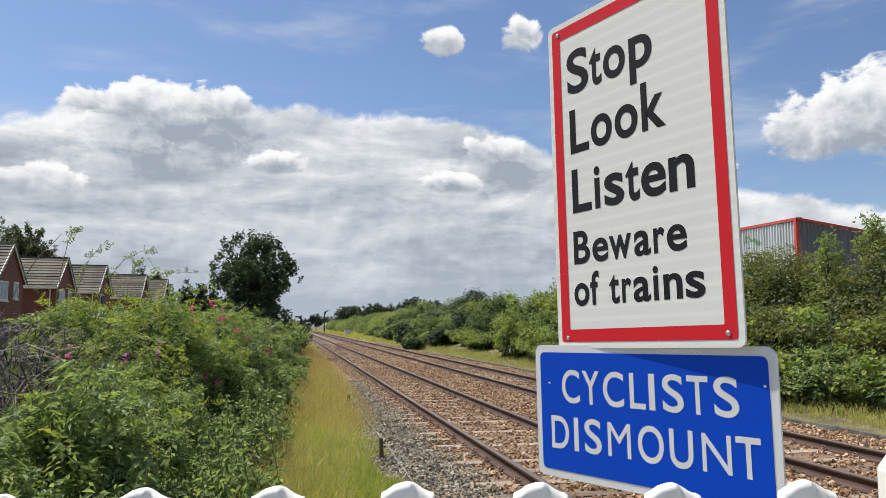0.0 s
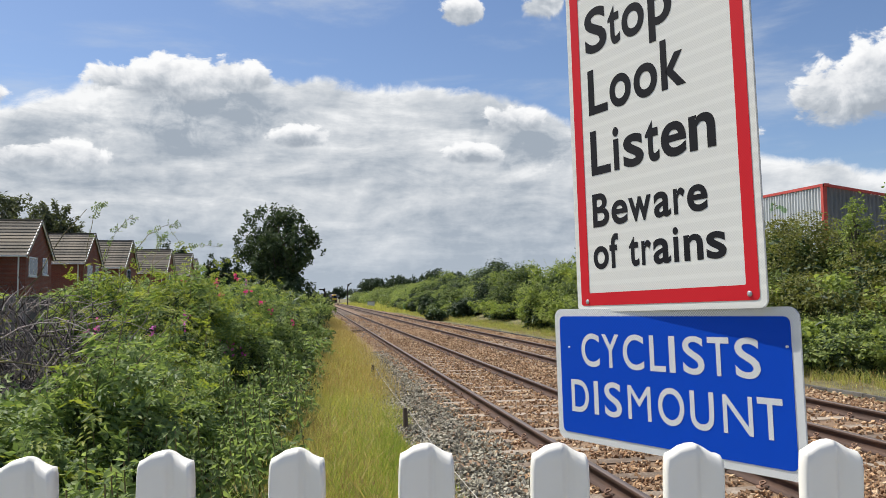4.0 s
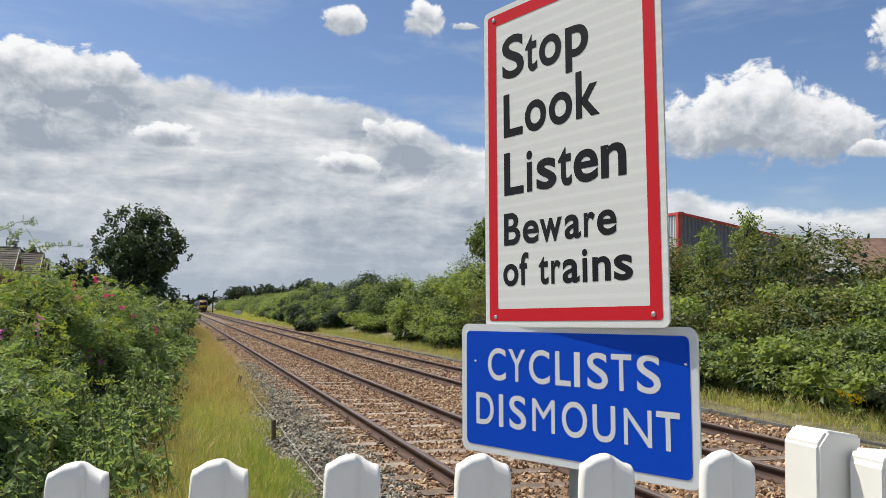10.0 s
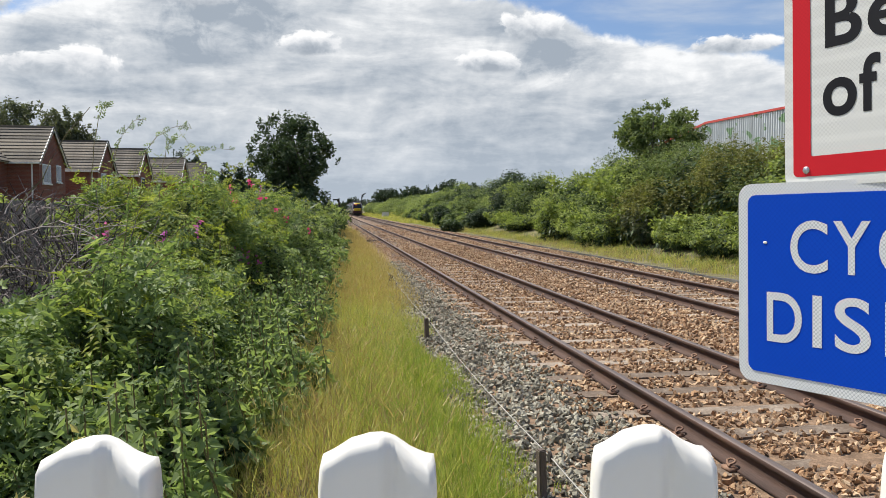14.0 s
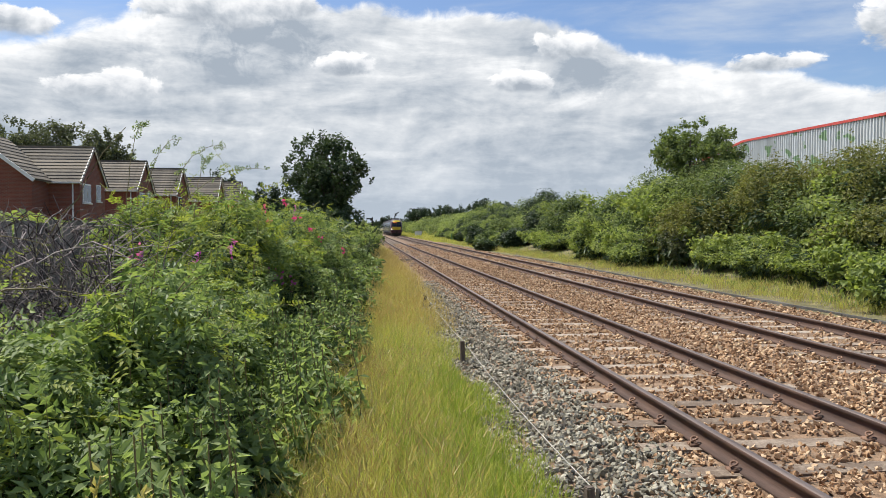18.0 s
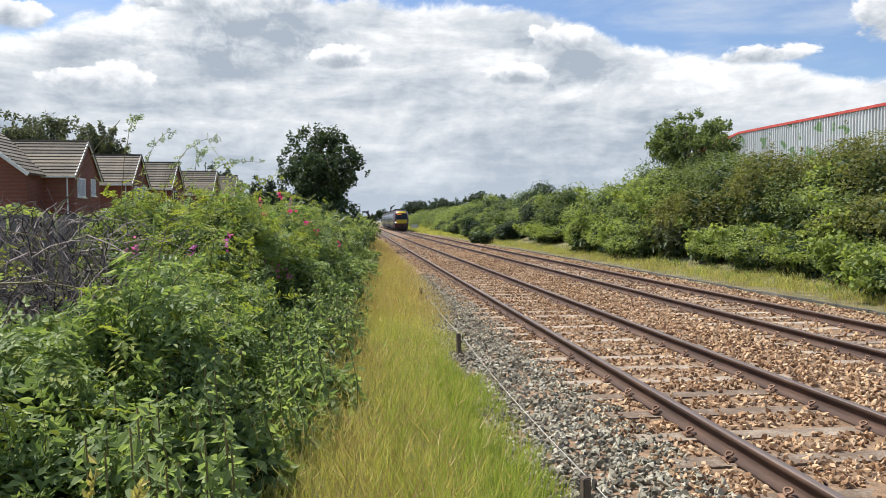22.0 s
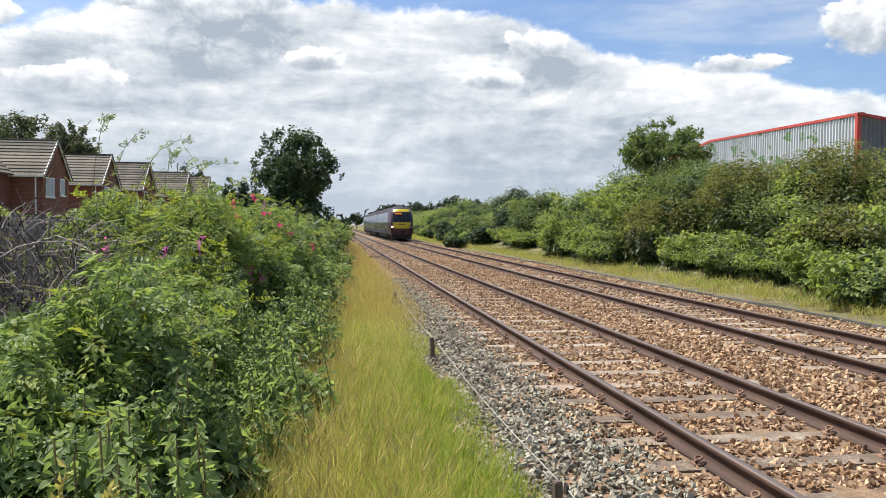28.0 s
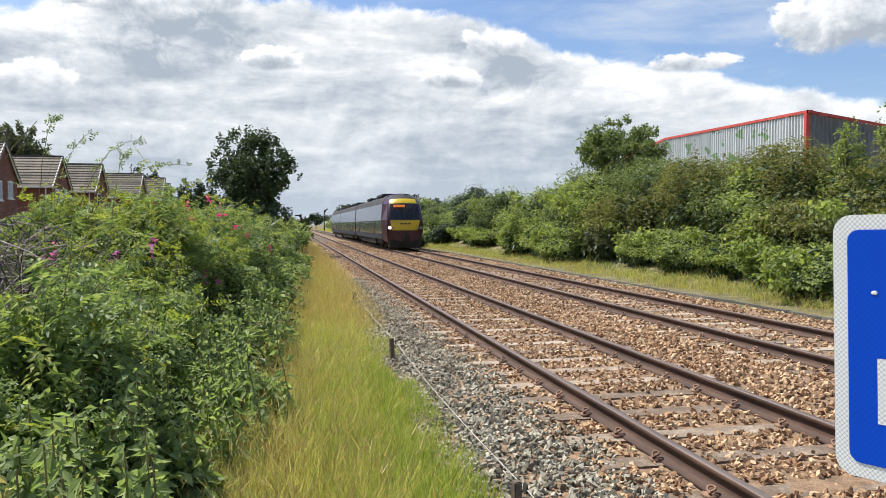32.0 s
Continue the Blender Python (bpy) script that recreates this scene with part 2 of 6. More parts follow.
M = {}
M["rose_leaf"] = leafy("rose_leaf", [(0.05, 0.08, 0.035), (0.14, 0.205, 0.075), (0.26, 0.34, 0.12), (0.44, 0.50, 0.21)], 0.42, 0.58, 0.35)
M["young_leaf"] = leafy("young_leaf", [(0.14, 0.19, 0.04), (0.23, 0.285, 0.055), (0.33, 0.37, 0.075), (0.44, 0.45, 0.12)], 0.45, 0.6, 0.3)
# dark trees' leaves; also bushes' inner coats, where the colour stands in for shade
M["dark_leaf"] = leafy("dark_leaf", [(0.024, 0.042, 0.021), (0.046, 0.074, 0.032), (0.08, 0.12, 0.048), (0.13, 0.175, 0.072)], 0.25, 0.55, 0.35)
M["weed_leaf"] = leafy("weed_leaf", [(0.12, 0.175, 0.075), (0.21, 0.285, 0.12), (0.31, 0.39, 0.165), (0.42, 0.49, 0.22)], 0.52, 0.6, 0.3)
M["bank_leaf"] = leafy("bank_leaf", [(0.08, 0.115, 0.045), (0.19, 0.25, 0.085), (0.32, 0.38, 0.125), (0.48, 0.52, 0.19)], 0.45, 0.6, 0.3)
M["bank_dark"] = leafy("bank_dark", [(0.055, 0.08, 0.036), (0.125, 0.17, 0.064), (0.21, 0.265, 0.094), (0.32, 0.37, 0.14)], 0.36, 0.6, 0.3)
M["bank_light"] = leafy("bank_light", [(0.10, 0.14, 0.045), (0.19, 0.25, 0.070), (0.30, 0.36, 0.10), (0.43, 0.47, 0.15)], 0.48, 0.6, 0.3)
M["olive_leaf"] = leafy("olive_leaf", [(0.075, 0.09, 0.055), (0.11, 0.128, 0.075), (0.15, 0.168, 0.10), (0.20, 0.215, 0.13)], 0.32, 0.65, 0.3)
M["rust_leaf"] = leafy("rust_leaf", [(0.09, 0.10, 0.035), (0.15, 0.158, 0.052), (0.22, 0.225, 0.072), (0.30, 0.295, 0.10)], 0.38, 0.65, 0.3)
M["far_leaf"] = leafy("far_leaf", [(0.02, 0.04, 0.02), (0.035, 0.06, 0.028), (0.05, 0.08, 0.036), (0.07, 0.10, 0.05)], 0.2)
M["grass"] = leafy("grass", [(0.25, 0.265, 0.065), (0.41, 0.41, 0.11), (0.57, 0.545, 0.18), (0.70, 0.65, 0.29)], 0.45, 0.65, 0.25, drift=5.0)
M["lush_grass"] = leafy("lush_grass", [(0.17, 0.235, 0.045), (0.25, 0.325, 0.065), (0.34, 0.405, 0.085), (0.46, 0.48, 0.13)], 0.45, 0.65, 0.25, drift=5.0)
M["dry_grass"] = leafy("dry_grass", [(0.30, 0.27, 0.09), (0.44, 0.39, 0.14), (0.57, 0.50, 0.20), (0.68, 0.61, 0.29)], 0.38, 0.7, 0.25, drift=5.0)
M["blond_grass"] = leafy("blond_grass", [(0.38, 0.27, 0.10), (0.48, 0.36, 0.14), (0.57, 0.44, 0.19), (0.64, 0.53, 0.27)], 0.35, drift=5.0)
M["brown_grass"] = leafy("brown_grass", [(0.22, 0.145, 0.07), (0.32, 0.215, 0.10), (0.40, 0.28, 0.14), (0.48, 0.36, 0.19)], 0.38, 0.7, 0.25, drift=5.0)
M["flower"] = leafy("flower", [(0.55, 0.02, 0.16), (0.66, 0.03, 0.22), (0.74, 0.06, 0.30), (0.8, 0.12, 0.40)], 0.4)
M["violet"] = leafy("violet", [(0.44, 0.07, 0.34), (0.54, 0.10, 0.42), (0.62, 0.16, 0.5), (0.7, 0.24, 0.6)], 0.4)
M["ragwort"] = leafy("ragwort", [(0.70, 0.50, 0.01), (0.78, 0.58, 0.02), (0.84, 0.64, 0.03), (0.88, 0.70, 0.05)], 0.3)
M["twig"] = surface("twig", [(0.035, 0.025, 0.027), (0.11, 0.086, 0.086), (0.33, 0.28, 0.27)], 5, 0.85, island=0.8)
M["stem"] = surface("stem", [(0.10, 0.09, 0.035), (0.17, 0.14, 0.06), (0.22, 0.17, 0.08)], 8, 0.7, island=0.5)
M["bark"] = surface("bark", [(0.06, 0.048, 0.036), (0.12, 0.10, 0.08), (0.18, 0.15, 0.12)], 6, 0.9, bump=0.8, bump_scale=30, stretch=(1, 1, 0.2))
M["soil"] = surface("soil", [(0.06, 0.055, 0.028), (0.11, 0.10, 0.045), (0.17, 0.15, 0.065), (0.24, 0.20, 0.09)], 1.3, 0.95, bump=0.9, bump_scale=25, fine=0.6)
M["ballast_bed"] = surface("ballast_bed", [(0.11, 0.07, 0.042), (0.21, 0.135, 0.08), (0.32, 0.21, 0.13)], 9, 0.95, bump=1.0, bump_scale=22, fine=0.9)
M["stone_brown"] = surface("stone_brown", [(0.21, 0.12, 0.062), (0.36, 0.212, 0.11), (0.49, 0.315, 0.175), (0.59, 0.425, 0.265)], 3, 0.9, bump=0.6, bump_scale=60, island=0.65)
M["stone_grey"] = surface("stone_grey", [(0.13, 0.118, 0.086), (0.235, 0.215, 0.16), (0.33, 0.305, 0.23), (0.45, 0.415, 0.325)], 3, 0.9, bump=0.6, bump_scale=60, island=0.6)
M["stone_grey_loose"] = surface("stone_grey_loose", [(0.13, 0.118, 0.086), (0.235, 0.215, 0.16), (0.33, 0.305, 0.23), (0.45, 0.415, 0.325)], 3, 0.9, bump=0.6, bump_scale=60, ob_random=0.6)
M["sleeper"] = surface("sleeper", [(0.14, 0.10, 0.07), (0.25, 0.195, 0.145), (0.37, 0.305, 0.24)], 4, 0.9, bump=0.6, bump_scale=35, ob_random=0.5, fine=0.7)
M["rail_side"] = surface("rail_side", [(0.038, 0.021, 0.015), (0.07, 0.037, 0.025), (0.115, 0.062, 0.04)], 7, 0.8, bump=0.4, bump_scale=60, stretch=(1, 0.15, 1))
M["rail_head"] = surface("rail_head", [(0.12, 0.085, 0.068), (0.17, 0.13, 0.108), (0.23, 0.185, 0.16)], 3, 0.45, 0.4, stretch=(3, 0.1, 1))
M["clip"] = surface("clip", [(0.12, 0.065, 0.042), (0.20, 0.11, 0.07), (0.27, 0.16, 0.10)], 20, 0.8, ob_random=0.4)
M["trough"] = surface("trough", [(0.07, 0.066, 0.056), (0.11, 0.10, 0.088), (0.16, 0.148, 0.13)], 3, 0.9, bump=0.4, bump_scale=30, ob_random=0.4)
M["white_plastic"] = surface("white_plastic", [(0.80, 0.775, 0.70), (0.86, 0.835, 0.765), (0.88, 0.86, 0.80)], 3, 0.42, bump=0.08, bump_scale=12, ob_random=0.12, fine=0.1)
M["grey_paint"] = surface("grey_paint", [(0.22, 0.245, 0.25), (0.27, 0.295, 0.30), (0.30, 0.325, 0.33)], 5, 0.5, bump=0.1, bump_scale=60)
M["galv"] = surface("galv", [(0.38, 0.39, 0.40), (0.48, 0.49, 0.50), (0.55, 0.56, 0.57)], 12, 0.42, 0.8)
M["stake_wood"] = surface("stake_wood", [(0.07, 0.055, 0.04), (0.13, 0.10, 0.08), (0.20, 0.165, 0.13)], 9, 0.9, bump=0.6, bump_scale=50, stretch=(1, 1, 0.2))
M["wire"] = surface("wire", [(0.26, 0.25, 0.22), (0.40, 0.38, 0.34), (0.52, 0.50, 0.45)], 6, 0.6, 0.1)
M["black_print"] = surface("black_print", [(0.010, 0.010, 0.012), (0.016, 0.016, 0.019), (0.022, 0.022, 0.025)], 5, 0.6, fine=0.2, spec=0.12)


def sheeting(name, base, dark, cell=0.0042, ridge=0.0):
    """Retroreflective sign film: a fine honeycomb under a glossy coat."""
    m, t, out = material(name)
    co = t.nodes.new("ShaderNodeTexCoord")
    q = nd(t, "ShaderNodeSeparateXYZ", Vector=co.outputs["Object"]).outputs
    u, w = mth(t, "MULTIPLY", mth(t, "ADD", q[0], q[2]), 4.44 / cell), mth(t, "MULTIPLY", mth(t, "SUBTRACT", q[0], q[2]), 4.44 / cell)
    k = maprange(t, mth(t, "ABSOLUTE", mth(t, "MULTIPLY", mth(t, "SINE", u), mth(t, "SINE", w))), 0.03, 0.35)
    wob = noise_tex(t, co.outputs["Object"], 7.0, 3.0)
    col = mixc(t, k, dark, base)
    col = mixc(t, mth(t, "MULTIPLY", mth(t, "SUBTRACT", wob, 0.35), 0.25, clamp=True), col, tuple(c * 0.86 for c in base))
    if ridge:
        sp = nd(t, "ShaderNodeSeparateXYZ", Vector=co.outputs["Object"])
        band = mth(t, "SINE", mth(t, "MULTIPLY", sp.outputs["Z"], 6.2832 / ridge))
        col = mixc(t, maprange(t, band, 0.1, 0.9, 0.0, 0.22), col, tuple(min(1.0, c * 1.25) for c in base))
    b = nd(t, "ShaderNodeBsdfPrincipled", Base_Color=col, Roughness=0.5)
    b.inputs["Specular IOR Level"].default_value = 0.12
    t.links.new(b.outputs[0], out.inputs[0])
    return m


M["film_white"] = sheeting("film_white", (0.72, 0.72, 0.68), (0.63, 0.63, 0.595), 0.0065, 0.021)
M["film_grey"] = sheeting("film_grey", (0.74, 0.75, 0.74), (0.42, 0.44, 0.45), 0.0062)
M["film_blue"] = sheeting("film_blue", (0.002, 0.062, 0.50), (0.002, 0.054, 0.46), 0.0085)
M["film_red"] = sheeting("film_red", (0.60, 0.02, 0.03), (0.56, 0.019, 0.027), 0.0065)


def brickwork():
    m, t, out = material("brick_wall")
    co = t.nodes.new("ShaderNodeTexCoord")
    sp = nd(t, "ShaderNodeSeparateXYZ", Vector=co.outputs["Object"])
    v = nd(t, "ShaderNodeCombineXYZ", X=mth(t, "ADD", sp.outputs["X"], sp.outputs["Y"]), Y=sp.outputs["Z"]).outputs[0]
    br = nd(t, "ShaderNodeTexBrick", Vector=v, Color1=(0.26, 0.075, 0.045, 1), Color2=(0.19, 0.055, 0.035, 1), Mortar=(0.22, 0.15, 0.12, 1),
            Scale=1.0)
    br.inputs["Brick Width"].default_value, br.inputs["Row Height"].default_value, br.inputs["Mortar Size"].default_value = 0.225, 0.075, 0.009
    f = noise_tex(t, co.outputs["Object"], 0.8, 4.0)
    col = mixc(t, maprange(t, f, 0.35, 0.7, 0.0, 0.4), br.outputs["Color"], (0.15, 0.05, 0.035))
    b = nd(t, "ShaderNodeBsdfPrincipled", Base_Color=col, Roughness=0.9)
    t.links.new(b.outputs[0], out.inputs[0])
    return m


M["brick"] = brickwork()
M["roof_tile"] = surface("roof_tile", [(0.085, 0.074, 0.058), (0.145, 0.124, 0.096), (0.22, 0.185, 0.14)], 0.9, 0.85, bump=0.4, bump_scale=12, ob_random=0.5, fine=0.5)
M["white_paint"] = surface("white_paint", [(0.70, 0.70, 0.68), (0.78, 0.78, 0.76), (0.82, 0.82, 0.80)], 2, 0.5)
M["corrugated"] = surface("corrugated", [(0.32, 0.34, 0.33), (0.44, 0.46, 0.45), (0.54, 0.56, 0.55)], 0.5, 0.55, 0.1, fine=0.4, stretch=(1, 1, 0.15))
M["corrugated_dark"] = surface("corrugated_dark", [(0.10, 0.11, 0.12), (0.16, 0.17, 0.18), (0.22, 0.23, 0.24)], 0.6, 0.55, 0.1, fine=0.4, stretch=(1, 1, 0.15))
M["red_trim"] = surface("red_trim", [(0.42, 0.05, 0.04), (0.52, 0.07, 0.055), (0.58, 0.10, 0.08)], 1.5, 0.6)
M["moss_paint"] = surface("moss_paint", [(0.10, 0.22, 0.10), (0.16, 0.30, 0.14), (0.26, 0.36, 0.2)], 1.0, 0.7)
M["rust_roof"] = surface("rust_roof", [(0.09, 0.05, 0.034), (0.14, 0.075, 0.05), (0.19, 0.12, 0.085), (0.25, 0.21, 0.18)], 0.35, 0.85, fine=0.5, stretch=(1, 1, 1))
M["grey_roof"] = surface("grey_roof", [(0.17, 0.17, 0.16), (0.25, 0.25, 0.24), (0.32, 0.32, 0.305)], 0.5, 0.85, fine=0.5)
M["barn_board"] = surface("barn_board", [(0.13, 0.10, 0.075), (0.20, 0.155, 0.11), (0.26, 0.20, 0.14)], 1.0, 0.9, stretch=(3, 3, 0.2))
M["fence_board"] = surface("fence_board", [(0.10, 0.10, 0.10), (0.16, 0.155, 0.15), (0.22, 0.21, 0.20)], 2, 0.9, bump=0.4, ob_random=0.4, stretch=(1, 1, 0.15))
M["train_maroon"] = surface("train_maroon", [(0.035, 0.010, 0.022), (0.05, 0.014, 0.03), (0.06, 0.018, 0.036)], 0.6, 0.3, fine=0.3)
M["train_blue"] = surface("train_blue", [(0.010, 0.012, 0.034), (0.014, 0.018, 0.045), (0.02, 0.024, 0.056)], 0.6, 0.4, fine=0.3, spec=0.3)
M["train_silver"] = surface("train_silver", [(0.035, 0.038, 0.052), (0.05, 0.054, 0.07), (0.065, 0.07, 0.09)], 0.6, 0.16, 0.0, fine=0.3, spec=0.6)
M["train_yellow"] = surface("train_yellow", [(0.50, 0.36, 0.012), (0.57, 0.42, 0.016), (0.62, 0.47, 0.02)], 1.5, 0.4, fine=0.3)
M["train_roof"] = surface("train_roof", [(0.03, 0.03, 0.033), (0.05, 0.05, 0.055), (0.075, 0.075, 0.08)], 0.8, 0.8, fine=0.5, spec=0.2)
M["underframe"] = surface("underframe", [(0.012, 0.011, 0.010), (0.025, 0.022, 0.02), (0.045, 0.038, 0.03)], 2, 0.85, fine=0.5)
M["steel"] = surface("steel", [(0.25, 0.24, 0.23), (0.35, 0.34, 0.33), (0.42, 0.41, 0.40)], 4, 0.4, 0.8)
M["rubber"] = surface("rubber", [(0.012, 0.012, 0.013), (0.02, 0.02, 0.021), (0.03, 0.03, 0.03)], 4, 0.8)
M["destination"] = glow("destination", (1.0, 0.30, 0.08), 0.5)
M["headlight"] = glow("headlight", (1.0, 0.82, 0.62), 3.0)


def glass(name, tint=(0.03, 0.035, 0.04)):
    m, t, out = material(name)
    b = nd(t, "ShaderNodeBsdfPrincipled", Base_Color=(*tint, 1), Roughness=0.08)
    b.inputs["Specular IOR Level"].default_value = 0.8
    t.links.new(b.outputs[0], out.inputs[0])
    return m


M["dark_glass"] = glass("dark_glass")
M["coach_glass"] = surface("coach_glass", [(0.008, 0.009, 0.012), (0.012, 0.013, 0.017), (0.018, 0.019, 0.024)], 1.0, 0.10, spec=0.5)
M["house_glass"] = glass("house_glass", (0.10, 0.12, 0.14))
# pale, so that the added unseen footpath throws light back onto the fence
M["path"] = surface("path", [(0.26, 0.25, 0.235), (0.34, 0.33, 0.31), (0.40, 0.39, 0.37)], 4, 0.9, bump=0.4, bump_scale=60)

# ---- mesh tools ----
def np_mesh(name, v, f, mat=None, smooth=False):
    """A mesh from arrays: v (n, 3), f (m, k)."""
    v, f = np.asarray(v, np.float32), np.asarray(f, np.int32)
    me = bpy.data.meshes.new(name)
    m, k = f.shape
    me.vertices.add(len(v)), me.loops.add(m * k), me.polygons.add(m)
    me.vertices.foreach_set("co", v.ravel())
    me.loops.foreach_set("vertex_index", f.ravel())
    me.polygons.foreach_set("loop_start", np.arange(0, m * k, k, dtype=np.int32))
    me.polygons.foreach_set("use_smooth", np.full(m, smooth))
    me.update(calc_edges=True)
    if mat is not None:
        me.materials.append(M[mat])
    return me


def bm_mesh(name, bm, mat):
    me = bpy.data.meshes.new(name)
    bm.to_mesh(me)
    bm.free()
    for x in ([mat] if isinstance(mat, str) else mat):
        me.materials.append(M[x])
    return me


def part(name, data, parent=None, label="", m=None):
    """Links mesh data as one object under a thing or a part."""
    ob = new(name, data)
    if parent is not None:
        ob.parent = parent
    if m is not None:
        ob.matrix_basis = m
    if label:
        ob["label"] = label
    return ob


def bx(bm, x0, x1, y0, y1, z0, z1, bevel=0.0, mi=0):
    vs = [bm.verts.new((x, y, z)) for z in (z0, z1) for y in (y0, y1) for x in (x0, x1)]
    fs = [bm.faces.new([vs[i] for i in q]) for q in ((0, 2, 3, 1), (4, 5, 7, 6), (0, 1, 5, 4), (2, 6, 7, 3), (0, 4, 6, 2), (1, 3, 7, 5))]
    for f in fs:
        f.material_index = mi
    if bevel:
        es = list({e for f in fs for e in f.edges})
        bmesh.ops.bevel(bm, geom=es, offset=bevel, segments=2, affect="EDGES", clamp_overlap=True)
    return bm


def box(x0, x1, y0, y1, z0, z1, bevel=0.0):
    return bx(bmesh.new(), x0, x1, y0, y1, z0, z1, bevel)


def prism(bm, outline, a, b, axis="y", mi=0):
    """Extrudes an outline (pairs) from a to b along an axis."""
    def at(p, q, s):
        return {"y": (p, s, q), "x": (s, p, q), "z": (p, q, s)}[axis]
    r0 = [bm.verts.new(at(p, q, a)) for p, q in outline]
    r1 = [bm.verts.new(at(p, q, b)) for p, q in outline]
    n = len(outline)
    fs = [bm.faces.new(r0[::-1]), bm.faces.new(r1)]
    fs += [bm.faces.new((r0[i], r0[(i + 1) % n], r1[(i + 1) % n], r1[i])) for i in range(n)]
    for f in fs:
        f.material_index = mi
    bmesh.ops.recalc_face_normals(bm, faces=fs)
    return bm


def tube(points, radii, sides=6):
    """Arrays of a tapering tube along points."""
    p = np.asarray(points, float)
    r = np.broadcast_to(np.asarray(radii, float), (len(p),))
    d = np.gradient(p, axis=0)
    d /= np.linalg.norm(d, axis=1)[:, None] + 1e-9
    ref = np.where(np.abs(d[:, 2:3]) > 0.9, np.array([[1.0, 0, 0]]), np.array([[0, 0, 1.0]]))
    a = np.cross(d, ref)
    a /= np.linalg.norm(a, axis=1)[:, None] + 1e-9
    b = np.cross(d, a)
    ang = np.arange(sides) * 2 * np.pi / sides
    v = (p[:, None] + r[:, None, None] * (np.cos(ang)[None, :, None] * a[:, None] + np.sin(ang)[None, :, None] * b[:, None])).reshape(-1, 3)
    i = np.arange(len(p) - 1)[:, None] * sides + np.arange(sides)[None]
    j = np.arange(len(p) - 1)[:, None] * sides + (np.arange(sides)[None] + 1) % sides
    f = np.stack([i, j, j + sides, i + sides], -1).reshape(-1, 4)
    return v, f


def merge(chunks):
    vs, fs, n = [], [], 0
    for v, f in chunks:
        vs.append(v), fs.append(np.asarray(f) + n)
        n += len(v)
    return np.concatenate(vs), np.concatenate(fs)


def frames_of(d, rng):
    """Turns that take +y to each direction d, with a random spin."""
    d = d / (np.linalg.norm(d, axis=1)[:, None] + 1e-9)
    r = rng.normal(size=d.shape)
    a = np.cross(d, r)
    a /= np.linalg.norm(a, axis=1)[:, None] + 1e-9
    return np.stack([a, d, np.cross(a, d)], -1)


def scatter(tmpl, pos, turn, size):
    """Copies of a template (v, f) at positions, turns and sizes, as arrays."""
    tv, tf = tmpl
    v = np.einsum("nij,kj->nki", turn, tv) * np.asarray(size)[:, None, None] + pos[:, None]
    f = tf[None] + (np.arange(len(pos)) * len(tv))[:, None, None]
    return v.reshape(-1, 3), f.reshape(-1, tf.shape[1])


# templates: leaves grow along +y, one unit long
LEAF = (np.array([(0, 0, 0), (0.25, 0.45, 0.08), (0, 1, -0.08), (-0.25, 0.45, 0.08)]), np.array([(0, 1, 2), (0, 2, 3)]))
BROAD = (np.array([(0, 0, 0), (0.36, 0.38, 0.08), (0.2, 0.8, 0.0), (0, 1, -0.08), (-0.2, 0.8, 0.0), (-0.36, 0.38, 0.08)]),
         np.array([(0, 1, 2), (0, 2, 3), (0, 3, 4), (0, 4, 5)]))


def _sprig(pairs, leaflet):
    """A pinnate leaf: leaflets in pairs along a drooping rib, one at the tip."""
    vs, fs, n = [], [], 0
    for i in range(pairs):
        y = 0.14 + 0.66 * i / max(pairs - 1, 1)
        for s in (-1, 1):
            c, w = math.cos(s * 1.2), math.sin(s * 1.2)
            v = LEAF[0] * leaflet * (0.8 + 0.4 * math.sin(math.pi * (i + 1) / (pairs + 1)))
            v = np.stack([v[:, 0] * c + v[:, 1] * w, -v[:, 0] * w + v[:, 1] * c, v[:, 2]], -1) + np.array([0, y, -0.18 * y * y])
            vs.append(v), fs.append(LEAF[1] + n)
            n += 4
    vs.append(LEAF[0] * leaflet * 1.1 + np.array([0, 0.82, -0.13])), fs.append(LEAF[1] + n)
    return np.concatenate(vs), np.concatenate(fs)


SPRIG = _sprig(3, 0.40)
FERN = _sprig(4, 0.34)


def wavy(p, seed=0.0):
    """Smooth irregular values from -1 to 1 at points p (n, 2 or 3)."""
    x, y = p[:, 0], p[:, 1]
    z = p[:, 2] if p.shape[1] > 2 else np.full(len(p), seed)
    a = np.sin(2.1 * x + 1.3 * y + 0.8 * z + seed * 1.7) * np.cos(1.1 * y - 0.7 * x + 1.6 * z + seed)
    b = np.sin(1.9 * z - 2.3 * y + 3.1 * x + seed * 2.3) * np.cos(2.7 * x + 0.6 * z - 1.4 * y)
    return 0.65 * a + 0.45 * b


